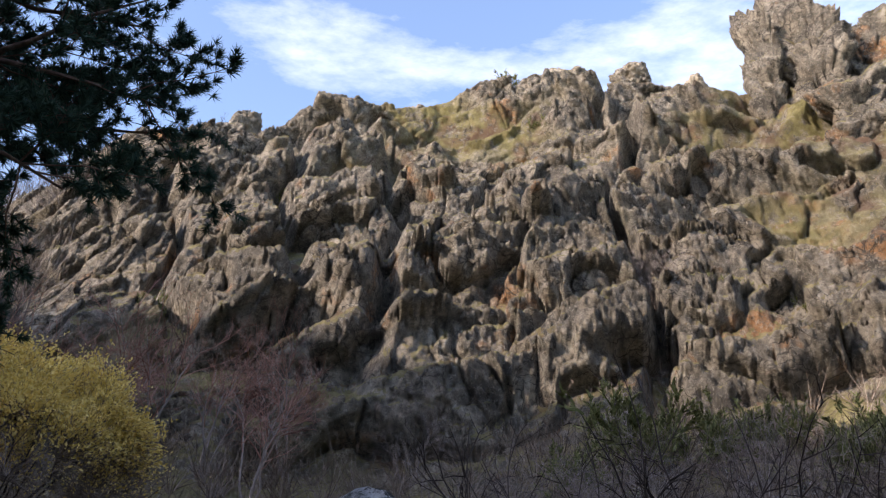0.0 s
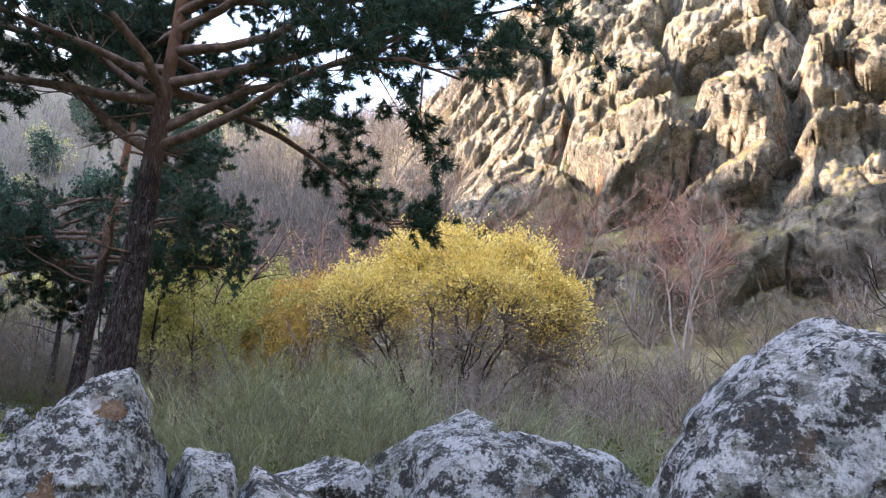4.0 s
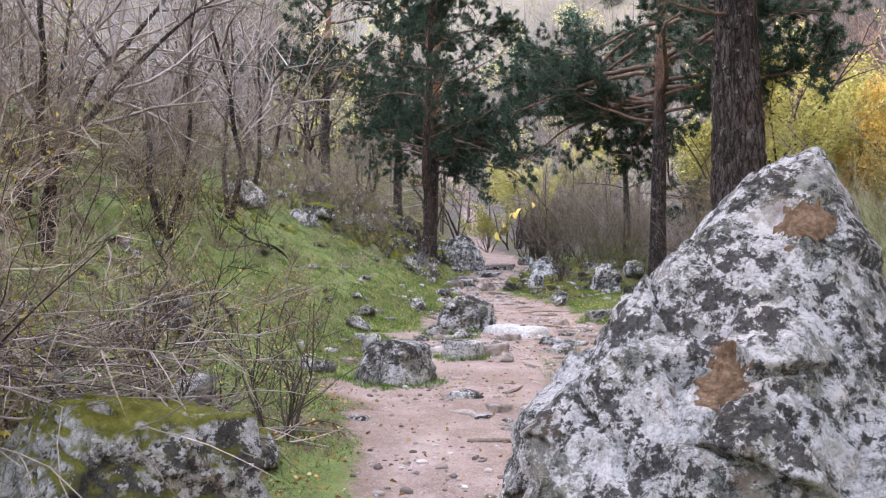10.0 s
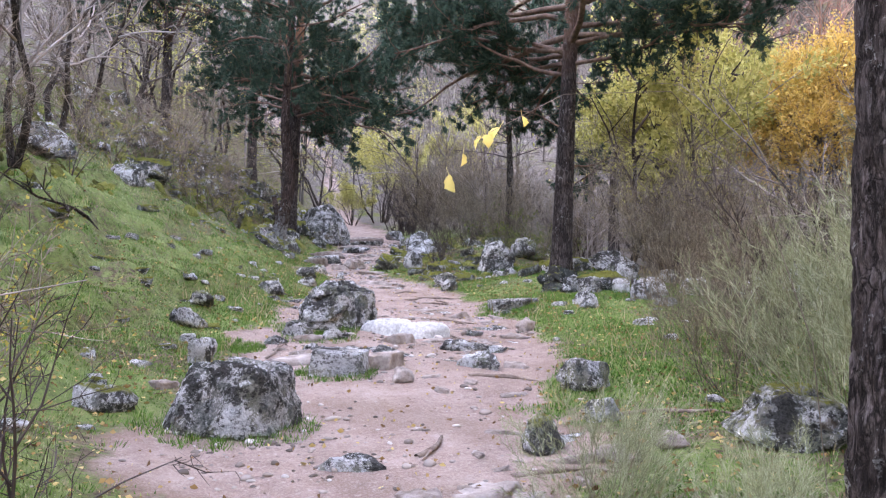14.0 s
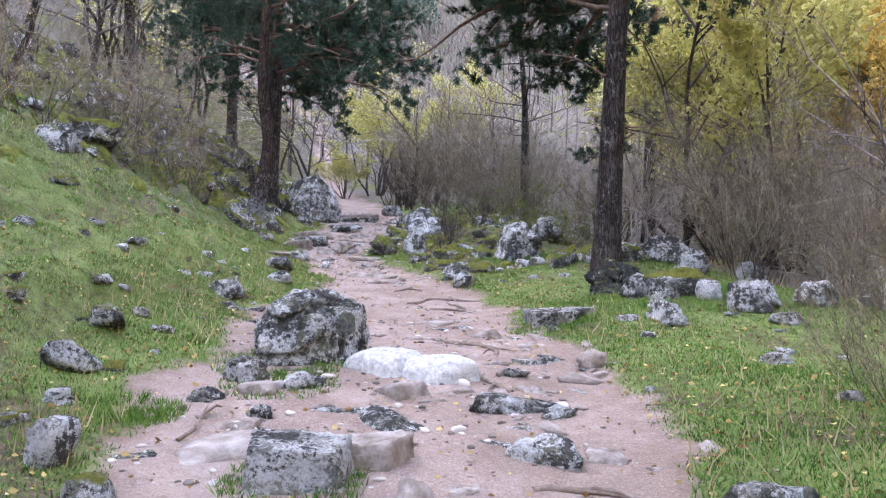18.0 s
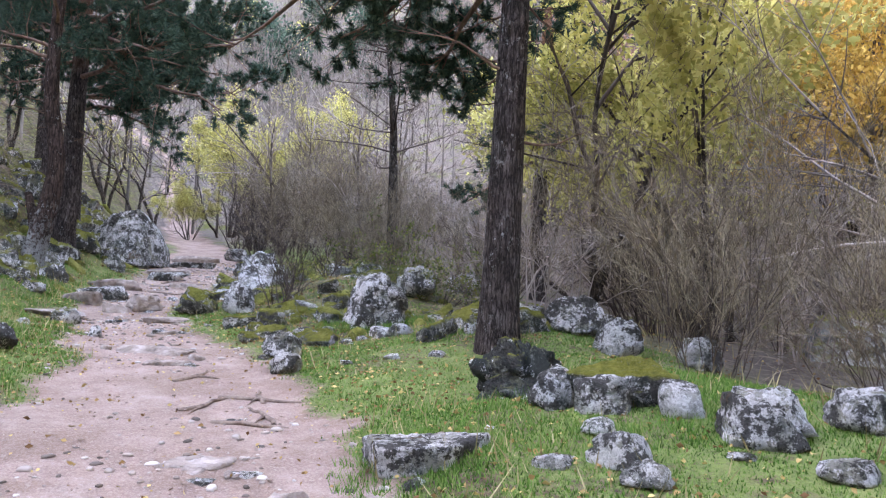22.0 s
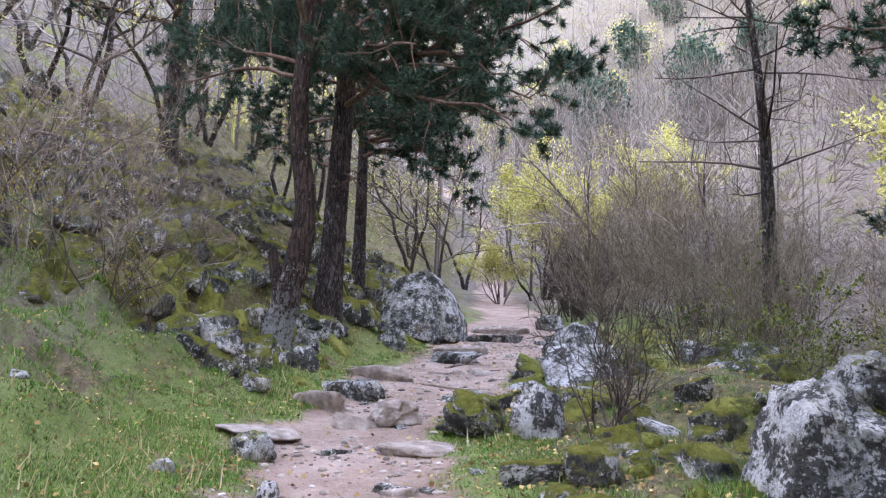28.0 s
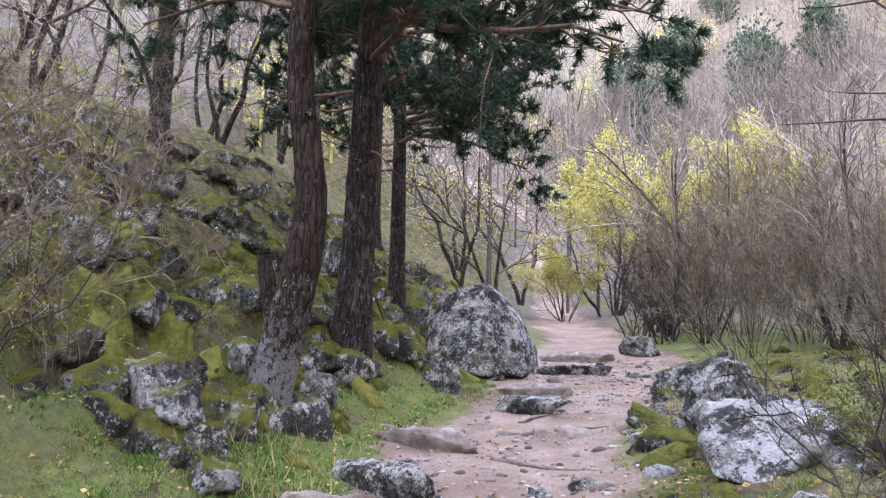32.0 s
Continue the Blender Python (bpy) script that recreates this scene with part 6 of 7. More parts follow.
for x, y, turn, s in ((-23.5, 29, 70, 1.3), (-17.0, 29, 140, 1.2), (-28, 30, 220, 1.3), (-12, 30, 300, 1.1), (-32, 31, 20, 1.4), (-7, 28.5, 50, 0.9)):
    again(red, x, y, turn, s)

put(woody("small_tree", 60, 1, 3.0, 0.75, (6, 4, 3), 0.05, OAK_BARK, TWIG_DARK, 0.2, 0.06, 45, lo=0.4, shrink=0.4, label="small dark leaning tree on the grassy bank", category="tree", group="bare trees"), -19.6, 5.3, 200, 1.0)
UPPER = np.random.RandomState(17)
SHRUB = dict(slim=True, wobble=0.2, lift=0.05, turnoff=42, lo=0.2, category="shrub")
thorn = put(woody("bare_shrub", 61, 9, 2.3, 0.7, (6, 6, 6), 0.011, TWIG_DARK, TWIG, shrink=0.5, label="leafless brown shrub with thorny twigs", group="bare shrubs", **SHRUB), -8.6, 0.9, 0, 1.0)
grey_shrub = put(woody("bare_shrub", 62, 12, 2.6, 0.6, (6, 6, 6), 0.012, TWIG_GREY, TWIG_GREY, shrink=0.48, label="leafless grey twiggy shrub", group="bare shrubs", **SHRUB), 1.2, 8.6, 0, 1.1)
bramble = put(woody("bramble", 63, 12, 1.5, 1.1, (5, 4), 0.008, TWIG_DARK, TWIG, shrink=0.45, leaf=GREEN_LEAF, leaf_n=7, leaf_size=0.055, label="bramble with small yellow-green leaves", group="brambles", **SHRUB), -3.4, 9.9, 0, 1.3)
sapling = put(woody("bare_shrub", 64, 6, 2.0, 0.8, (5, 4, 3), 0.013, TWIG_DARK, TWIG, shrink=0.5, leaf=SHRUB_LEAF, leaf_n=1, leaf_size=0.035, label="thin bare shrub with a few yellow leaves", group="bare shrubs", **SHRUB), -8.2, 1.5, 20, 1.0)
dark_shrub = put(woody("bare_shrub", 65, 8, 1.9, 0.55, (6, 5, 4), 0.022, TWIG_DARK, TWIG_DARK, shrink=0.45, label="dark leafless shrub with crooked stems", group="bare shrubs", **SHRUB), -23.9, 13.9, 0, 0.75)
for x, y, turn, s in ((-9.4, -0.6, 140, 1.2), (-7.2, -1.0, 310, 1.0), (-27.8, 9.6, 130, 0.9), (-31.4, 10.2, 0, 0.8), (-8.0, -0.3, 10, 1.1), (-14.2, 0.2, 150, 1.3), (-17.6, 2.4, 320, 1.2), (-9.2, 1.5, 300, 0.8), (-19.6, 3.0, 10, 1.2)):
    again(thorn, x, y, turn, s)
for x, y, turn, s in ((-28.6, 8.2, 10, 1.2), (-30.2, 8.4, 190, 1.1), (-32.4, 9.6, 80, 1.1), (-29.2, 9.6, 50, 0.9), (-27.2, 6.6, 10, 1.2), (-31.6, 6.8, 10, 1.2)):
    again(thorn, x, y, turn, s)
for x, y, turn, s in ((-9.0, 2.1, 100, 0.85), (-10.9, 3.0, 200, 0.8), (-28.3, 10.2, 60, 1.0), (-27.6, 8.9, 10, 1.4), (-29.4, 8.6, 300, 1.4), (-12.0, 2.9, 30, 1.0), (-10.0, 0.4, 100, 1.3), (-7.4, 0.6, 10, 1.1), (-8.9, -1.2, 80, 1.5)):
    again(sapling, x, y, turn, s)
for x, y, turn, s in ((-24.5, 14.5, 140, 0.7), (-25.6, 15.9, 60, 0.6), (-39.6, 21.9, 200, 1.5), (-37.6, 20.9, 20, 1.5), (-38.6, 21.4, 120, 1.5), (-36.4, 21.2, 200, 1.4), (-37.8, 20.3, 20, 1.4), (-22.3, 17.3, 20, 1.0), (-12.6, 12.0, 50, 1.2), (-20.6, 18.6, 80, 1.4), (-19.4, 17.5, 150, 1.2)):
    again(dark_shrub, x, y, turn, s)
for x, y, turn, s in ((-9.4, 3.0, 10, 0.75), (-8.8, 2.3, 100, 0.7), (-10.3, 2.2, 200, 0.8), (1.4, 8.0, 10, 1.7), (2.7, 8.6, 80, 1.8), (0.9, 10.2, 150, 1.8), (3.8, 8.2, 200, 1.7), (2.0, 10.4, 300, 2.0), (4.6, 10.0, 60, 1.9), (5.6, 8.6, 100, 1.8)):
    again(dark_shrub, x, y, turn, s)
for i in range(26):
    xs, off = UPPER.uniform(-23, -7), UPPER.uniform(5.0, 9.0)
    x, y = xs - 0.48 * off, float(np.interp(xs, TRAIL_X, TRAIL_Y)) - 0.88 * off
    again(sapling if i % 4 == 0 else thorn, x, y, UPPER.uniform(0, 360), UPPER.uniform(0.9, 1.4))
fill = np.random.RandomState(71)
for i in range(58):
    x, y = fill.uniform(-22, 12), fill.uniform(9.5, 26)
    if y < 10.5 + 0.12 * abs(x) or (x < -12 and y < 15):
        continue
    again(grey_shrub if i % 3 else thorn, x, y, fill.uniform(0, 360), fill.uniform(0.9, 1.45))
for i in range(26):
    x = fill.uniform(-42, -22)
    y = fill.uniform(19.5, 28) + 0.25 * (-22 - x) * 0.4
    again(grey_shrub if i % 2 else thorn, x, y, fill.uniform(0, 360), fill.uniform(1.0, 1.5))
for i in range(46):
    x, y = fill.uniform(-9, 15), fill.uniform(11.5, 24)
    again((grey_shrub, thorn, dark_shrub)[i % 3], x, y, fill.uniform(0, 360), fill.uniform(1.1, 1.6))
for i in range(34):
    x, y = fill.uniform(1.5, 12), fill.uniform(8.6, 15)
    again((dark_shrub, grey_shrub, dark_shrub, thorn)[i % 4], x, y, fill.uniform(0, 360), fill.uniform(1.5, 2.1) if i % 2 == 0 else fill.uniform(1.0, 1.4))
for x, y, turn, s in ((-2.0, 9.4, 100, 1.2), (-5.5, 10.2, 220, 1.2), (-0.9, 8.6, 0, 1.0), (-7.6, 9.9, 40, 1.1), (-2.9, 10.8, 40, 1.3), (-24.6, 17.3, 40, 0.9), (-26.2, 18.2, 140, 1.2), (-22.9, 16.4, 300, 0.8), (-24.2, 16.2, 30, 0.45), (-25.6, 15.4, 130, 0.4), (-23.0, 15.0, 230, 0.35), (-26.6, 16.2, 80, 0.5), (-6.6, 8.6, 20, 0.8)):
    again(bramble, x, y, turn, s)

BUSH = dict(slim=True, wobble=0.14, lift=0.07, turnoff=28, lo=0.15, category="broom bush", group="brooms")
broom = put(woody("broom_bush", 66, 30, 1.6, 1.3, (8, 8, 9), 0.006, BROOM_BROWN, BROOM, shrink=0.42, fine=0.0027, label="dense grey-green broom bush", **BUSH), -7.4, 8.4, 0, 1.6)
brown_broom = put(woody("broom_bush", 67, 22, 2.4, 0.85, (8, 9, 9), 0.0065, TWIG_DARK, BROOM_BROWN, shrink=0.38, fine=0.0032, label="tall olive-brown broom bush", **BUSH), -16.95, 14.7, 0, 1.25)
for x, y, turn, s in ((-2.2, 10.6, 10, 1.45), (-0.6, 10.2, 90, 1.4), (-3.6, 11.6, 200, 1.5), (-5.0, 9.9, 300, 1.4), (-6.2, 9.2, 60, 1.55), (-8.9, 8.1, 120, 1.0), (-10.0, 8.9, 200, 0.95), (-4.4, 10.6, 250, 1.3), (-2.9, 12.0, 20, 1.4), (-9.3, 9.8, 300, 1.5), (-0.8, 11.4, 150, 1.2), (-8.0, 7.3, 20, 0.7), (-9.4, 5.9, 20, 0.45), (-8.5, 5.95, 70, 0.4)):
    again(broom, x, y, turn, s)
for x, y, turn, s in ((-12.4, 10.1, 60, 0.5), (-11.3, 9.4, 10, 0.62), (-10.7, 8.5, 80, 0.45), (-13.6, 12.4, 160, 0.5), (-15.2, 14.9, 160, 1.0), (-18.6, 16.6, 250, 1.1), (-36.8, 22.4, 80, 1.75), (-35.0, 22.6, 200, 1.7), (-38.6, 22.6, 20, 1.8), (-32.6, 22.0, 120, 1.5), (-30.6, 21.4, 150, 1.3), (-27.2, 17.4, 300, 1.0), (-26.0, 17.4, 30, 0.8), (-22.2, 16.9, 90, 0.9), (-33.8, 20.2, 100, 1.3), (-12.0, 13.8, 100, 1.1), (-21.0, 20.0, 100, 1.2)):
    again(brown_broom, x, y, turn, s)

# ---- pile of cut brushwood, and the slender twig that hangs over the trail ----
br = np.random.RandomState(83)
pile = tagged(new("brush_pile"), "heap of dry grey cut branches on the bank", "brush pile")
pile.location = (-8.35, 1.15, height(-8.35, 1.15))
spray = []
for i in range(120):
    a = br.normal(0.75, 0.35)
    s = np.array([[br.normal(-0.9, 0.4), br.normal(-0.7, 0.35), br.uniform(0.02, 0.75)]])
    l = grow(br, s, np.array([[math.cos(a), math.sin(a), br.normal(-0.02, 0.14)]]), np.array([br.uniform(1.2, 2.6)]), 7, 0.08, -0.01)
    at, w, _, _ = along(br, l, 7, 0.3, 1.0)
    part("branch", mesh_of("branch", [tubes(l, br.uniform(0.004, 0.013), 0.002, 5)], TWIG_GREY if i % 2 else TWIG_DARK), pile)
    spray.append(tubes(grow(br, at, aside(br, w, 35), br.uniform(0.2, 0.7, 7), 4, 0.15), 0.0045, 0.0018, 3))
tagged(part("twig_spray", mesh_of("twig_spray", spray, TWIG_GREY), pile), kind="stuff")
twig = tagged(new("leafy_twig"), "slender arching twig with a few yellow leaves", "twig")
twig.location = (-8.62, 6.55, height(-8.62, 6.55) - 0.05)
arch = np.array([[[0, 0, 0], [0.05, -0.2, 0.9], [0.03, -0.55, 1.6], [-0.05, -1.0, 1.95], [-0.2, -1.45, 1.9], [-0.32, -1.82, 1.68], [-0.37, -1.98, 1.42]]])
part("stem", mesh_of("stem", [tubes(arch, 0.003, 0.0005, 5)], TWIG, True), twig)
at, w, _, _ = along(br, arch, 6, 0.72, 1.0)
side = np.array([0.0, 0.16, 0.34, 0.30, 0.40, 0.22, 0.10, 0.0])
down = np.array([0.0, 0.08, 0.25, 0.42, 0.58, 0.78, 0.92, 1.0])
for i in range(6):
    # a drooping toothed leaf, folded along its midrib
    way = unit(np.array([br.normal(0, 0.3), br.normal(0, 0.3), -1.0]))
    flat = unit(np.cross(way, br.normal(size=3)))
    fold = np.cross(way, flat)
    l = br.uniform(0.05, 0.085)
    mid = at[i] + way * (down * l)[:, None] + fold * (0.12 * l * np.sin(down * 3.0))[:, None]
    edge = flat * (side * l)[:, None]
    lift = fold * (side * l * 0.35)[:, None]
    v = np.concatenate([mid, mid + edge + lift, mid - edge + lift])
    k = np.arange(7)[:, None]
    f = np.concatenate([k + [0, 8, 9, 1], k + [0, 1, 17, 16]])
    part("leaf", mesh_of("leaf", [(v, f), (tubes(np.stack([at[i] - way * 0.03, at[i]])[None], 0.001, 0.0008, 3))], GOLD_LEAF), twig)


# ---- crags of the cliff and the tower ----
# the face: a broken surface laid over the slope, stepped in blocks of rock
FB = np.linspace(-42, 36, 640)
FK = np.linspace(0.2, 1.12, 370)
fb, fk = [a.ravel() for a in np.meshgrid(FB, FK)]
r0, rc = np.interp(fb, HILL_B, HILL_0), np.interp(fb, HILL_B, HILL_R)
fr = r0 + fk * (rc - r0)
fx, fy = -fr * np.sin(np.radians(fb)), fr * np.cos(np.radians(fb))
base = np.stack([fx, fy, land(fx, fy, False)], 1)
# blocks stand upright and lean to the west; ledges climb towards the east
LEAN_BEDS = np.array([[0.95, 0.0, -0.30], [0.0, 1.0, 0.0], [0.30, 0.0, 0.95]])
beds = base @ LEAN_BEDS.T
warp = np.stack([fbm(base * 0.25, 2, 3), fbm(base * 0.25, 2, 4), fbm(base * 0.25, 2, 5)], 1)
across = -np.radians(fb) * 70


def ledges(period, climb, bend, seed):
    """Steep faces and flat ledges in turn, 0 to 1."""
    turn = (base[:, 2] - climb * across) / period + bend * fbm(base * 0.55 / period, 3, seed)
    part_way = turn - np.floor(turn)
    return np.where(part_way < 0.68, part_way / 0.68, (1 - part_way) / 0.32) * (0.55 + 0.45 * vnoise(np.stack([across / period * 0.4, np.floor(turn) * 3.7, 0 * across], 1), seed + 9))


out = np.zeros(len(base))
for scale, amp, seed in ((0.075, 2.4, 2), (0.17, 1.5, 3), (0.40, 0.66, 4), (0.9, 0.34, 5), (2.0, 0.15, 6)):
    v, d, joint, tilt = blocks((beds + warp * 0.35 / scale) * scale * np.array([1.2, 0.8, 1.0]), seed * 20)
    out += amp * ((v - 0.5) + 0.9 * tilt - 0.3 * smooth(0.05, 0.0, joint))
cleft = np.abs(vnoise(np.stack([across * 0.085 + 0.4 * fbm(base * 0.1, 2, 13), base[:, 2] * 0.03, 0 * across], 1), 66))
bare_rock = smooth(-0.25, 0.08, fbm(base * 0.06 + 5.0, 4, 77) + 0.07 - 0.2 * smooth(-16, -30, fb) + 0.2 * smooth(8, 20, fb))
fade = smooth(0.2, 0.36, fk) * (0.4 + 0.6 * smooth(1.0, 0.88, fk)) * smooth(1.12, 1.03, fk) * smooth(36, 31, fb)
push = (6.4 * ledges(13.0, 0.34, 0.9, 41) + 3.2 * ledges(5.2, 0.28, 0.8, 42) - 3.0 * smooth(0.16, 0.0, cleft) - 2.6 + out * (0.36 + 0.64 * bare_rock) + 1.2 * bare_rock + 0.3 * bare_rock * fbm(base * 2.2, 4, 19, True)) * fade
inward = np.stack([-fx, -fy, 0 * fx], 1) / fr[:, None]
face_p = base + (inward * 0.95 + np.array([0, 0, 0.2])) * push[:, None] + np.array([0, 0, 1.0]) * (fade * 1.2 - 1.0)[:, None]
nb = len(FB)
fi = (np.arange(len(FK) - 1)[:, None] * nb + np.arange(nb - 1)).ravel()
cliff_mesh = mesh_of("cliff", [(face_p, np.stack([fi + 1, fi, fi + nb, fi + nb + 1], 1))], CRAG)
at = cliff_mesh.attributes.new("turf", "FLOAT", "POINT")
at.data.foreach_set("value", (1 - bare_rock).astype(np.float32))
tagged(new("cliff", cliff_mesh), "sunlit tan and grey broken rock face above the valley", "cliff", kind="structure")

CRAGS = []
for i in range(6):
    p, f = rock_points(500 + i, (1.0, 0.8, 1.0), 20, 5, 0.05, 0.12, (0.1, 0), 0.5, 0.85, 0.7)
    out = 0
    for m, amp in ((4.5, 0.10), (10.0, 0.05)):
        v, d, joint, tilt = blocks(p * m * np.array([1.0, 1.0, 1.3]), 900 + i)
        out = out + amp * (v - 0.5 + 1.5 * tilt - 0.4 * smooth(0.12, 0.0, joint))
    p = p + unit((p - [0, 0, 0.5]) * [1, 1, 0.5]) * np.reshape(out, (-1, 1))
    CRAGS.append(mesh_of("crag", [(p, f)], CRAG, False))
cr = np.random.RandomState(77)
for b, k, s, tall in ((18.0, 0.97, 5.5, 1.7), (11, 0.96, 5, 0.9), (8.5, 0.93, 5, 0.9), (3, 0.97, 4.5, 0.9), (-3, 0.95, 5, 0.9), (-9.5, 0.98, 5.5, 0.8), (-15, 0.98, 6.0, 0.8), (-20, 0.98, 5.0, 0.8)):
    r0, rc = float(np.interp(b, HILL_B, HILL_0)), float(np.interp(b, HILL_B, HILL_R))
    r = r0 + k * (rc - r0)
    x, y = -r * math.sin(radians(b)), r * math.cos(radians(b))
    ob = new("crag", CRAGS[cr.randint(6)])
    ob.matrix_basis = pose(x, y, float(land(x, y, False)[0]) - 0.6 * s * tall, cr.uniform(-8, 8), cr.uniform(2, 16), cr.uniform(0, 360)) @ Matrix.Diagonal((s, s, s * tall, 1))
    tagged(ob, "sunlit tan and grey crag jutting from the hillside", "crag", "crags of the cliff")
tower = tagged(new("rock_tower"), "tall blocky orange and grey rock tower on the ridge", "rock tower")
tower.location = (31, 54, 40)
for b, r, wide, deep, tall, n, turn in ((-29.4, 63, 9.0, 8, 21.5, 1, -28), (-33.4, 65, 8, 8, 18, 2, -10), (-26.0, 62, 5, 6, 18.5, 3, -35), (-31.5, 60, 8, 5, 12, 4, -20)):
    x, y = -r * math.sin(radians(b)), r * math.cos(radians(b))
    p, f = rock_points(540 + n, (wide, deep, tall), 9, 6, 0.02, 0.16, (-0.06, 0), 0.72, 0.98, 0.85)
    for m, amp in ((0.28, 1.5), (0.7, 0.7), (1.6, 0.25)):
        v, d, joint, tilt = blocks(p * m * np.array([0.8, 0.8, 1.5]), 950 + n)
        p = p + unit(p * [1, 1, 0.15]) * (amp * (v - 0.5 + 1.2 * tilt - 0.4 * smooth(0.1, 0.0, joint)))[:, None]
    ob = part("rock_block", mesh_of("rock_block", [(p, f)], CRAG, False), tower)
    ob.matrix_basis = pose(x - 31, y - 54, float(land(x, y, False)[0]) - 45.0, 0, 3, turn)

# bushes on the slope
far_broom = put(woody("broom_bush", 69, 22, 1.35, 1.6, (6, 6, 5), 0.014, BROOM_BROWN, BROOM_OLIVE, wobble=0.12, lift=0.06, turnoff=28, lo=0.15, shrink=0.45, fine=0.03, slim=True, label="dense olive-green dome of broom on the slope", category="broom bush", group="brooms"), 3.0, 22.0, 0, 1.6)
for b, k, s, kind in ((-13.5, 0.24, 2.3, far_broom), (-17.5, 0.26, 1.6, far_broom), (-9, 0.22, 1.4, far_broom), (-22, 0.3, 1.5, far_broom), (-27, 0.25, 1.6, far_broom), (-30, 0.32, 1.7, far_broom), (-20, 0.5, 1.4, far_broom), (-24, 0.62, 1.5, far_broom), (18.8, 0.86, 2.0, dark_shrub), (20.5, 0.84, 2.2, far_broom), (-4.2, 0.98, 2.6, far_broom), (-5.3, 0.98, 2.4, far_broom), (-16.5, 0.5, 1.9, grey_shrub), (-15.2, 0.48, 1.6, grey_shrub),
                   (14, 0.7, 1.5, far_broom), (5, 0.75, 1.3, far_broom), (-7, 0.8, 1.3, far_broom), (0, 0.62, 1.2, far_broom), (9, 0.5, 1.3, far_broom), (22, 0.5, 1.4, far_broom), (26, 0.45, 1.4, grey_shrub), (3, 0.3, 1.5, grey_shrub), (11, 0.28, 1.5, red), (17, 0.26, 1.4, red), (23, 0.3, 1.5, red), (29, 0.3, 1.6, red), (-26, 0.5, 1.2, far_broom), (-31, 0.55, 1.3, far_broom)):
    r0, rc = float(np.interp(b, HILL_B, HILL_0)), float(np.interp(b, HILL_B, HILL_R))
    r = r0 + k * (rc - r0) - 1.0
    again(kind, -r * math.sin(radians(b)), r * math.cos(radians(b)), cr.uniform(0, 360), s if kind is not red else s * 0.6, -0.4 if k < 0.8 else -2.2)
# loose blocks below the slope
for i in range(40):
    b, k = cr.normal(-19, 5), cr.uniform(0.12, 0.24)
    r0, rc = float(np.interp(b, HILL_B, HILL_0)), float(np.interp(b, HILL_B, HILL_R))
    r = r0 + k * (rc - r0)
    s = cr.uniform(0.6, 1.6)
    ob = new("fallen_block", BANK_MESH[cr.randint(8)])
    x, y = -r * math.sin(radians(b)), r * math.cos(radians(b))
    ob.matrix_basis = pose(x, y, height(x, y) - 0.1, cr.uniform(-20, 20), cr.uniform(-20, 20), cr.uniform(0, 360)) @ Matrix.Diagonal((1.6 * s, 1.6 * s, s, 1))
    tagged(ob, "grey fallen rock block below the cliff", "rock", "fallen blocks")

# ---- woods on the far slopes ----
fw = np.random.RandomState(91)


def far_wood(name, n, bmin, bmax, rmin, rmax, tall, wide, material, label, per=130, leaf=0.5, leafy=True):
    at, way = [], []
    trunks = []
    made = 0
    while made < n:
        b, r = fw.uniform(bmin, bmax), fw.uniform(rmin, rmax)
        x, y = -12 - r * math.sin(radians(b)), 6 + r * math.cos(radians(b))
        h = tall * fw.uniform(0.6, 1.2)
        z = float(land(x, y)[0])
        q = fw.normal(size=(per, 3))
        q = unit(q) * fw.uniform(0.3, 1, (per, 1)) ** 0.5
        lump = 1 + (1.1 if leaf < 0.45 and leafy and per > 1000 else 0.35) * fbm(q * 1.9 + made, 3, 6)[:, None]
        c = np.array([x, y, z + h * 0.58]) + q * lump * np.array([wide * h, wide * h, 0.45 * h])
        at.append(c), way.append(q + [0, 0, 0.3])
        trunks.append([[x, y, z - 0.3], [x + 0.1, y, z + h * 0.4], [x, y, z + h * 0.85]])
        made += 1
    at, way = np.concatenate(at), np.concatenate(way)
    crown = leaves(fw, at, way, leaf, 0.8) if leafy else slivers(fw, grow(fw, at, way + [0, 0, 0.5], fw.uniform(0.6, 1.6, len(at)), 3, 0.25), 0.03)
    ob = new(name, mesh_of(name, [crown, tubes(np.array(trunks), 0.08, 0.02, 4)], material))
    return tagged(ob, label, "woods", kind="stuff")


far_wood("far_pine_woods", 8, 46, 66, 66, 130, 9, 0.27, NEEDLE, "dark pines on the far slopes", 2600, 0.36)
far_wood("far_pine_woods", 9, 30, 56, 95, 175, 9, 0.27, NEEDLE, "dark pines on the upper slopes", 2200, 0.42)
far_wood("far_bare_woods", 260, 28, 62, 60, 170, 7, 0.42, TWIG_FAR, "leafless grey woods on the upper slopes", 150, 0.45, False)
far_wood("far_bare_woods", 900, 30, 100, 40, 190, 6.5, 0.4, TWIG_FAR, "leafless grey woods on the far slopes", 160, 0.45, False)
far_wood("far_bare_woods", 300, 20, 46, 42, 90, 6.0, 0.45, TWIG_FAR, "leafless grey woods beside the cliff", 190, 0.45, False)
far_wood("far_yellow_woods", 36, 25, 85, 40, 120, 6, 0.4, LIME_LEAF, "yellow trees on the far slopes", 420, 0.24)
far_wood("far_hill_scrub", 260, 100, 250, 20, 80, 4, 0.5, TWIG, "leafless scrub on the south hill", 60, 0.45, False)

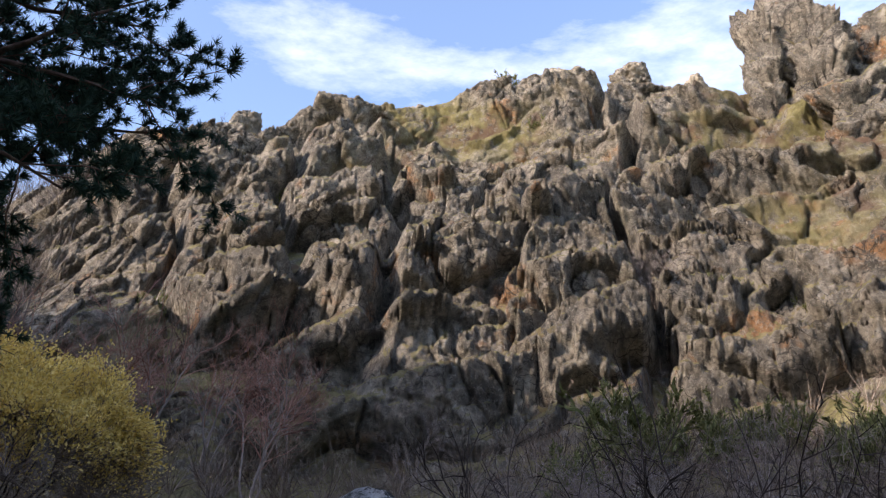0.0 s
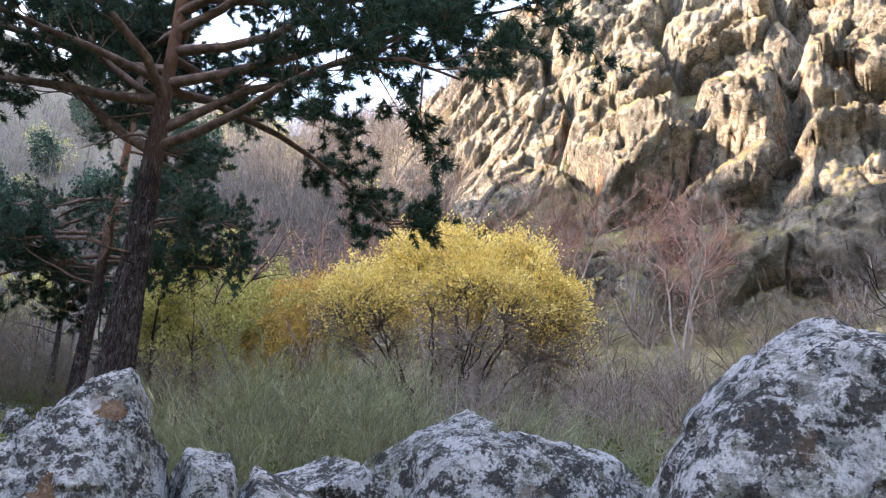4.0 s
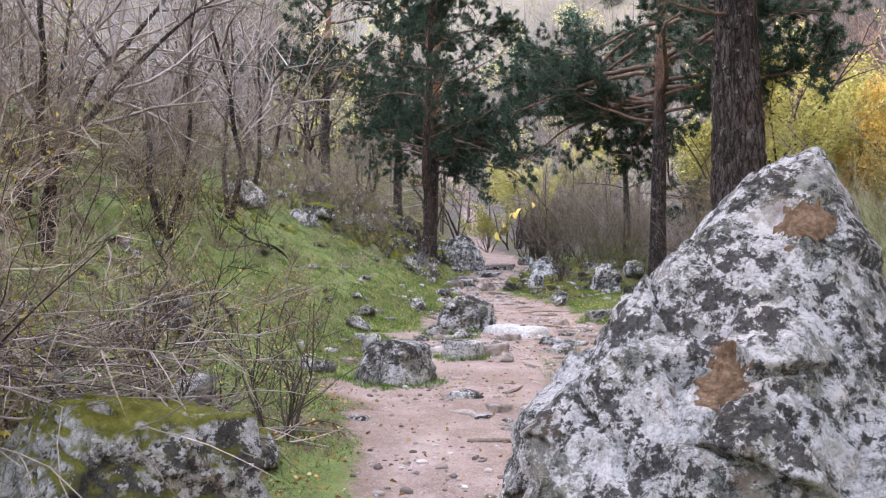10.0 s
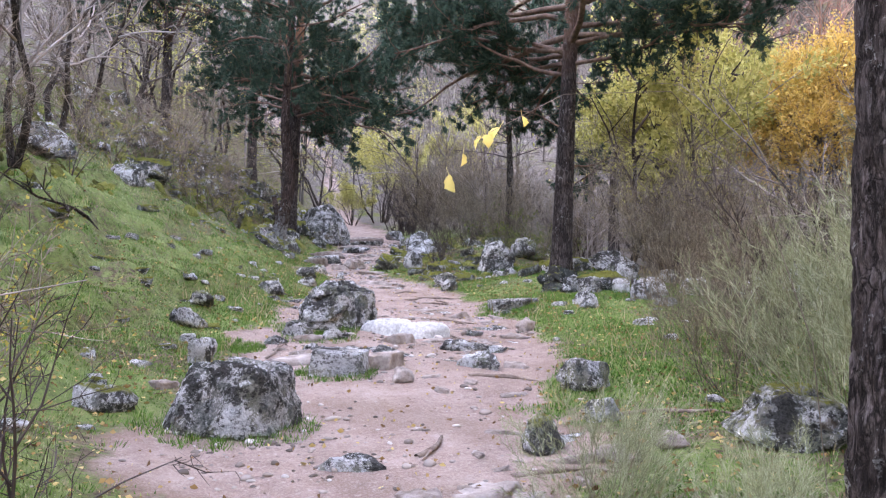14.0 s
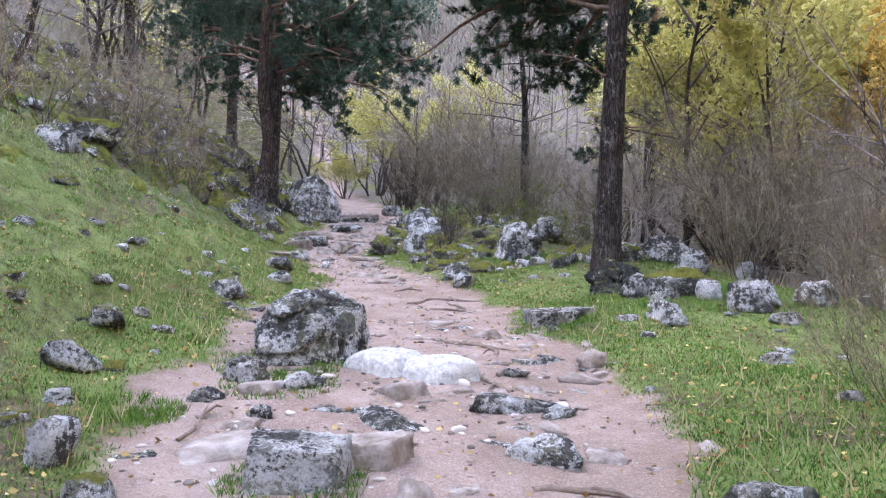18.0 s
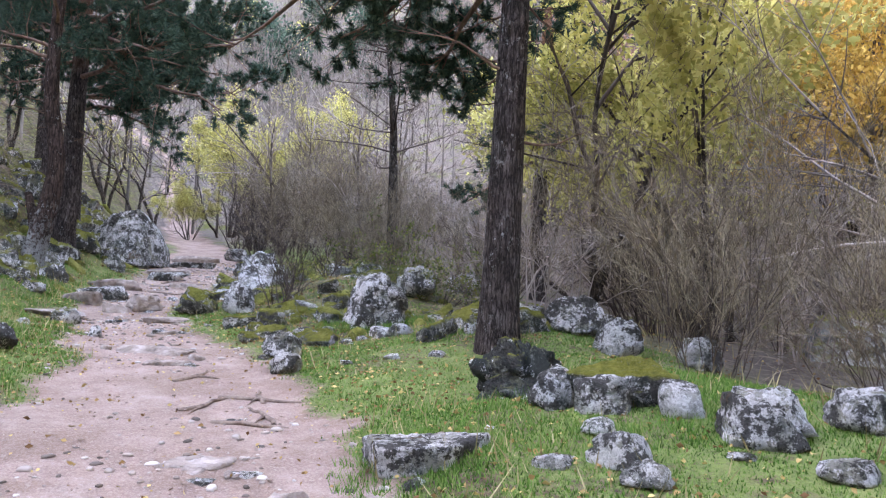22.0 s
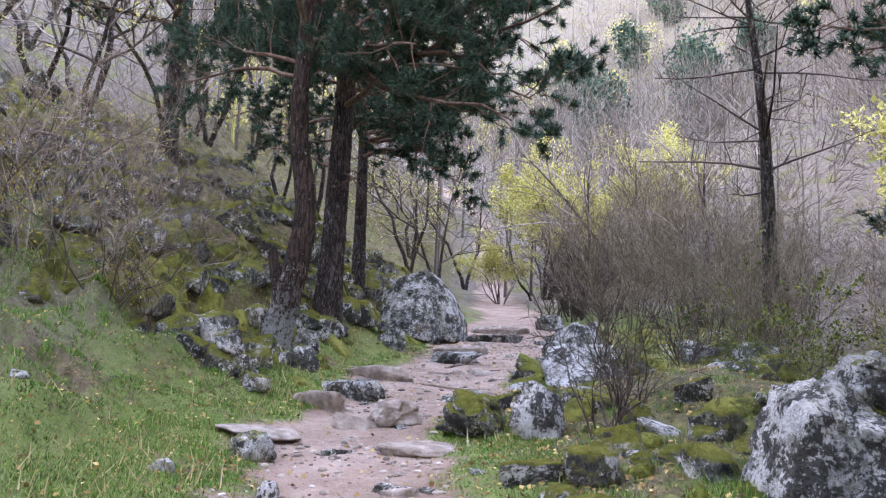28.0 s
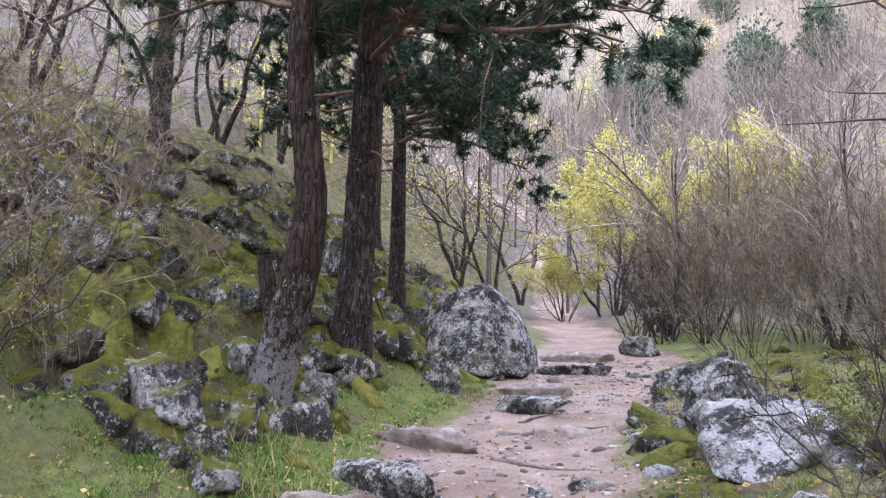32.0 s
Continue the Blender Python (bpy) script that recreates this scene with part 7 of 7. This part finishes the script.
# scrub of the cliff's foot and ledges
at, way = [], []
for i in range(900):
    b, k = fw.uniform(-42, 40), fw.uniform(0.04, 0.55) ** 1.2
    r0, rc = float(np.interp(b, HILL_B, HILL_0)), float(np.interp(b, HILL_B, HILL_R))
    r = r0 + k * (rc - r0)
    x, y = -r * math.sin(radians(b)), r * math.cos(radians(b))
    at.append((x, y, float(land(x, y)[0]) - 0.1))
at = np.repeat(np.array(at), 14, 0)
lines = grow(fw, at, np.concatenate([fw.normal(0, 0.6, (len(at), 2)), np.ones((len(at), 1))], 1), fw.uniform(0.8, 2.6, len(at)), 4, 0.2, 0.03)
s1, w1, _, _ = along(fw, lines, 4, 0.3, 1.0)
tagged(new("cliff_scrub", mesh_of("cliff_scrub", [slivers(fw, lines, 0.05), slivers(fw, grow(fw, s1, aside(fw, w1, 40), fw.uniform(0.3, 1.0, len(s1)), 3, 0.2), 0.018)], TWIG)), "leafless scrub at the foot of the cliff", "scrub", kind="stuff")

# ---- grass, fallen leaves and pebbles ----
gr_rs = np.random.RandomState(15)


def strip_points(n, lo, hi, near, far, left):
    xs = gr_rs.uniform(lo, hi, n)
    w = np.interp(xs, TRAIL_X, TRAIL_W)
    d = w + near + (far - near) * gr_rs.uniform(0, 1, n) ** 1.5
    d = d if left else -d
    return xs - 0.48 * d, np.interp(xs, TRAIL_X, TRAIL_Y) - 0.88 * d, d


def blades(n, lo, hi, near, far, left, tall, keep):
    x, y, d = strip_points(n, lo, hi, near, far, left)
    lush = fbm(np.stack([x * 0.6, y * 0.6, 0 * x], 1), 3, 33)
    ok = lush + gr_rs.uniform(-0.35, 0.35, n) > keep
    ok &= (soil_at(x, y) + gr_rs.uniform(-0.3, 0.3, n) < 0.42) & (stony_at(x, y) < gr_rs.uniform(0.25, 1.1, n))
    x, y, lush = x[ok], y[ok], lush[ok]
    z = land(x, y) - 0.01
    m = len(x)
    h = tall * gr_rs.uniform(0.5, 1.2, m) * (1 + 0.7 * np.clip(lush, -0.6, 1))
    a = gr_rs.uniform(0, 2 * np.pi, m)
    s = np.stack([np.cos(a), np.sin(a), 0 * a], 1) * 0.007
    p = np.stack([x, y, z], 1)
    tip = p + np.stack([gr_rs.normal(0, 0.4, m) * h, gr_rs.normal(0, 0.4, m) * h, h], 1)
    return np.stack([p - s, p + s, tip], 1).reshape(-1, 3), np.arange(m * 3).reshape(-1, 3)


def tussocks(n, lo, hi, near, far, left, tall, each=34):
    """Tufts of short grass that spread from one foot."""
    x, y, d = strip_points(n, lo, hi, near, far, left)
    ok = soil_at(x, y) < gr_rs.uniform(0.2, 0.7, n)
    x, y = np.repeat(x[ok], each), np.repeat(y[ok], each)
    m = len(x)
    size = np.repeat(gr_rs.uniform(0.6, 1.3, ok.sum()), each)
    a, out = gr_rs.uniform(0, 2 * np.pi, m), gr_rs.uniform(0, 1, m) ** 0.5
    x, y = x + np.cos(a) * out * 0.09 * size, y + np.sin(a) * out * 0.09 * size
    p = np.stack([x, y, land(x, y) - 0.01], 1)
    h = tall * size * gr_rs.uniform(0.6, 1.1, m) * (1.1 - 0.4 * out)
    s = np.stack([-np.sin(a * 5), np.cos(a * 5), 0 * a], 1) * 0.005
    tip = p + np.stack([np.cos(a) * out * h * 0.9, np.sin(a) * out * h * 0.9, h], 1)
    return np.stack([p - s, p + s, tip], 1).reshape(-1, 3), np.arange(m * 3).reshape(-1, 3)


def fringe(x, y, r, n, tall):
    """Longer grass round the foot of a rock."""
    a, far = gr_rs.uniform(0, 2 * np.pi, n), r * gr_rs.uniform(0.7, 1.4, n)
    p = np.stack([x + np.cos(a) * far, y + np.sin(a) * far, 0 * a], 1)
    p[:, 2] = land(p[:, 0], p[:, 1]) - 0.01
    h = tall * gr_rs.uniform(0.4, 1.2, n)
    s = np.stack([np.sin(a * 7), np.cos(a * 7), 0 * a], 1) * 0.005
    tip = p + np.stack([gr_rs.normal(0, 0.4, n) * h, gr_rs.normal(0, 0.4, n) * h, h], 1)
    return np.stack([p - s, p + s, tip], 1).reshape(-1, 3), np.arange(n * 3).reshape(-1, 3)


tagged(new("grass", mesh_of("grass", [fringe(-12.25, 4.85, 0.48, 1500, 0.075), fringe(-16.3, 7.35, 0.42, 1500, 0.08), fringe(-13.7, 6.4, 0.3, 900, 0.07), fringe(-15.4, 5.95, 0.24, 1000, 0.07), fringe(-15.3, 6.0, 0.1, 500, 0.08), fringe(-15.7, 7.1, 0.35, 1200, 0.05), fringe(-5.4, 4.9, 1.3, 3500, 0.09), fringe(-4.6, 6.0, 1.0, 3500, 0.1), fringe(-16.25, 12.2, 0.8, 2500, 0.1), fringe(-16.55, 10.65, 0.4, 1200, 0.08), fringe(-21.75, 14.2, 0.6, 1800, 0.1), fringe(-7.6, 1.9, 0.65, 2600, 0.13), blades(100000, -28, -6, -0.5, 1.8, True, 0.036, -0.4), blades(240000, -26, -9, -0.5, 4.2, False, 0.034, -0.4), blades(30000, -9, -2, -0.2, 3.0, True, 0.07, -0.2), blades(26000, -9, -1, 0.1, 4.5, False, 0.06, -0.2), blades(12000, -28, -6, -0.4, 4.0, True, 0.07, 0.15), blades(12000, -26, -9, -0.4, 4.0, False, 0.065, 0.15)], GRASS)), "short green grass on both sides of the trail", "grass", kind="stuff")
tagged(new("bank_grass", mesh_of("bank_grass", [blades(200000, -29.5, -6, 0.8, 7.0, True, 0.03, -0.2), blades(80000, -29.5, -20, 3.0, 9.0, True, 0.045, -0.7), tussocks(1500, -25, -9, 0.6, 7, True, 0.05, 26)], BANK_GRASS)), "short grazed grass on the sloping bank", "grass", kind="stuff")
tagged(new("grass_tussocks", mesh_of("grass_tussocks", [tussocks(350, -25, -9, 0.0, 1.2, True, 0.06), tussocks(600, -30, -5, -0.1, 4, False, 0.055), tussocks(700, -33, -24, 0.0, 3, True, 0.07), tussocks(1000, -28, -14, 2.0, 8, True, 0.075), tussocks(260, -28, -21.5, 0.6, 4.5, False, 0.08)], GRASS)), "tufts of rough green grass on the banks", "grass", kind="stuff")
tagged(new("straw_tussocks", mesh_of("straw_tussocks", [tussocks(260, -30, -9, 0.3, 7, True, 0.055, 20), tussocks(160, -28, -21.5, 0.6, 4.5, False, 0.09, 20)], DRY_GRASS)), "tufts of faded grass on the banks", "grass", kind="stuff")
tagged(new("dry_grass", mesh_of("dry_grass", [blades(9000, -34, -6, -0.15, 6, True, 0.16, 0.1), blades(9000, -34, -4, -0.1, 6, False, 0.18, 0.1)], DRY_GRASS)), "sparse dry straw-coloured grass", "grass", kind="stuff")


cu = np.random.RandomState(29)
cushion = []
for n, lo, hi, near, far, side, big in ((560, -40, -27.5, 0.5, 6.5, 1, 0.85), (420, -29, -17, 1.6, 7.5, 1, 0.75), (60, -36, -22, 0.4, 4.5, -1, 0.75), (24, -26, -21.5, 1.3, 4.0, -1, 0.7)):
    xs, off = cu.uniform(lo, hi, n), (near + (far - near) * cu.uniform(0, 1, n) ** 1.3)
    off = off + 1.5 * smooth(-28, -25, xs) * (side > 0)
    off = (off + np.interp(xs, TRAIL_X, TRAIL_W)) * side
    x, y = xs - 0.48 * off, np.interp(xs, TRAIL_X, TRAIL_Y) - 0.88 * off
    ok = fbm(np.stack([x * 0.5, y * 0.5, 0 * x], 1), 3, 91) > -0.12
    x, y = x[ok], y[ok]
    for a, b in zip(x, y):
        wide = min(cu.gamma(3.0, 0.05) + 0.05, 0.3) * big
        q, f = ball(3 if wide > 0.2 else 2)
        q = q * (1 + 0.5 * fbm(q * 1.5 + cu.uniform(0, 50), 3, 7) + 0.42 * fbm(q * 5 + a, 3, 8))[:, None] * np.array([wide, wide * cu.uniform(0.6, 1.0), 0.06 + wide * cu.uniform(0.2, 0.45)])
        q = q + [a, b, 0]
        q[:, 2] += land(q[:, 0], q[:, 1]) - 0.02
        cushion.append((q, f))
tagged(new("moss_cushions", mesh_of("moss_cushions", cushion, MOSS, True)), "green and yellowish moss cushions on the banks", "moss", kind="stuff")


def scattered(n, lo, hi, far):
    xs = gr_rs.uniform(lo, hi, n)
    d = gr_rs.normal(0, 1, n) * far
    x, y = xs - 0.48 * d, np.interp(xs, TRAIL_X, TRAIL_Y) - 0.88 * d
    return np.stack([x, y, land(x, y) + 0.012], 1)


lp = scattered(42000, -36, -4, 2.8)
extra = scattered(9000, -30, -21, 1.6)
extra = extra[stony_at(extra[:, 0], extra[:, 1]) > 0.3]
lp = np.concatenate([lp, extra])
lp = lp[soil_at(lp[:, 0], lp[:, 1]) < gr_rs.uniform(0.1, 1.15, len(lp)) ** 2]
tagged(new("leaf_litter", mesh_of("leaf_litter", [leaves(gr_rs, lp, np.concatenate([gr_rs.normal(size=(len(lp), 2)), gr_rs.normal(0, 0.1, (len(lp), 1))], 1) * 3, gr_rs.uniform(0.02, 0.055, len(lp)), 0.7)], LITTER)), "fallen brown and yellow leaves", "leaf litter", kind="stuff")
pp, pf = rock_points(411, (2.0, 1.5, 1.1), 9, 1, 0.1, boxy=0.5)
pp = pp - [0, 0, 0.5]
pb = scattered(3600, -36, -5, 0.9)
scale = gr_rs.gamma(1.5, 0.0032, (len(pb), 1, 1)) + 0.003
pv = pb[:, None] + pp[None] * scale * gr_rs.uniform(0.6, 1.2, (len(pb), 1, 3)) * [1, 1, 0.6]
rp, rf = rock_points(410, (1.0, 0.75, 0.42), 8, 2, 0.16, boxy=0.1)
gv = scattered(5200, -36, -6, 0.95)
lie = fbm(np.stack([gv[:, 0] * 0.8, gv[:, 1] * 0.8, 0 * gv[:, 0]], 1), 3, 47)
gv = gv[(lie > gr_rs.uniform(-0.45, 0.3, len(gv))) & (soil_at(gv[:, 0], gv[:, 1]) > 0.3)]
size = (0.016 + gr_rs.gamma(1.4, 0.017, len(gv)))[:, None, None] * gr_rs.uniform(0.75, 1.3, (len(gv), 1, 3))
spin = gr_rs.uniform(0, 2 * np.pi, len(gv))
rx, ry = np.cos(spin)[:, None], np.sin(spin)[:, None]
turned = np.stack([rp[None, :, 0] * rx - rp[None, :, 1] * ry, rp[None, :, 0] * ry + rp[None, :, 1] * rx, np.broadcast_to(rp[None, :, 2] - 0.15, (len(gv), len(rp)))], -1)
gvv = gv[:, None] - [0, 0, 0.012] + turned * size
tagged(new("gravel", mesh_of("gravel", [(gvv.reshape(-1, 3), (rf[None] + np.arange(len(gv))[:, None, None] * len(rp)).reshape(-1, 3))], GRAVEL)), "small angular stones strewn over the dirt trail", "gravel", kind="stuff")
tagged(new("pebbles", mesh_of("pebbles", [(pv.reshape(-1, 3), (pf[None] + np.arange(len(pb))[:, None, None] * len(pp)).reshape(-1, 3))], PEBBLE)), "loose pebbles and grit on the trail", "pebbles", kind="stuff")
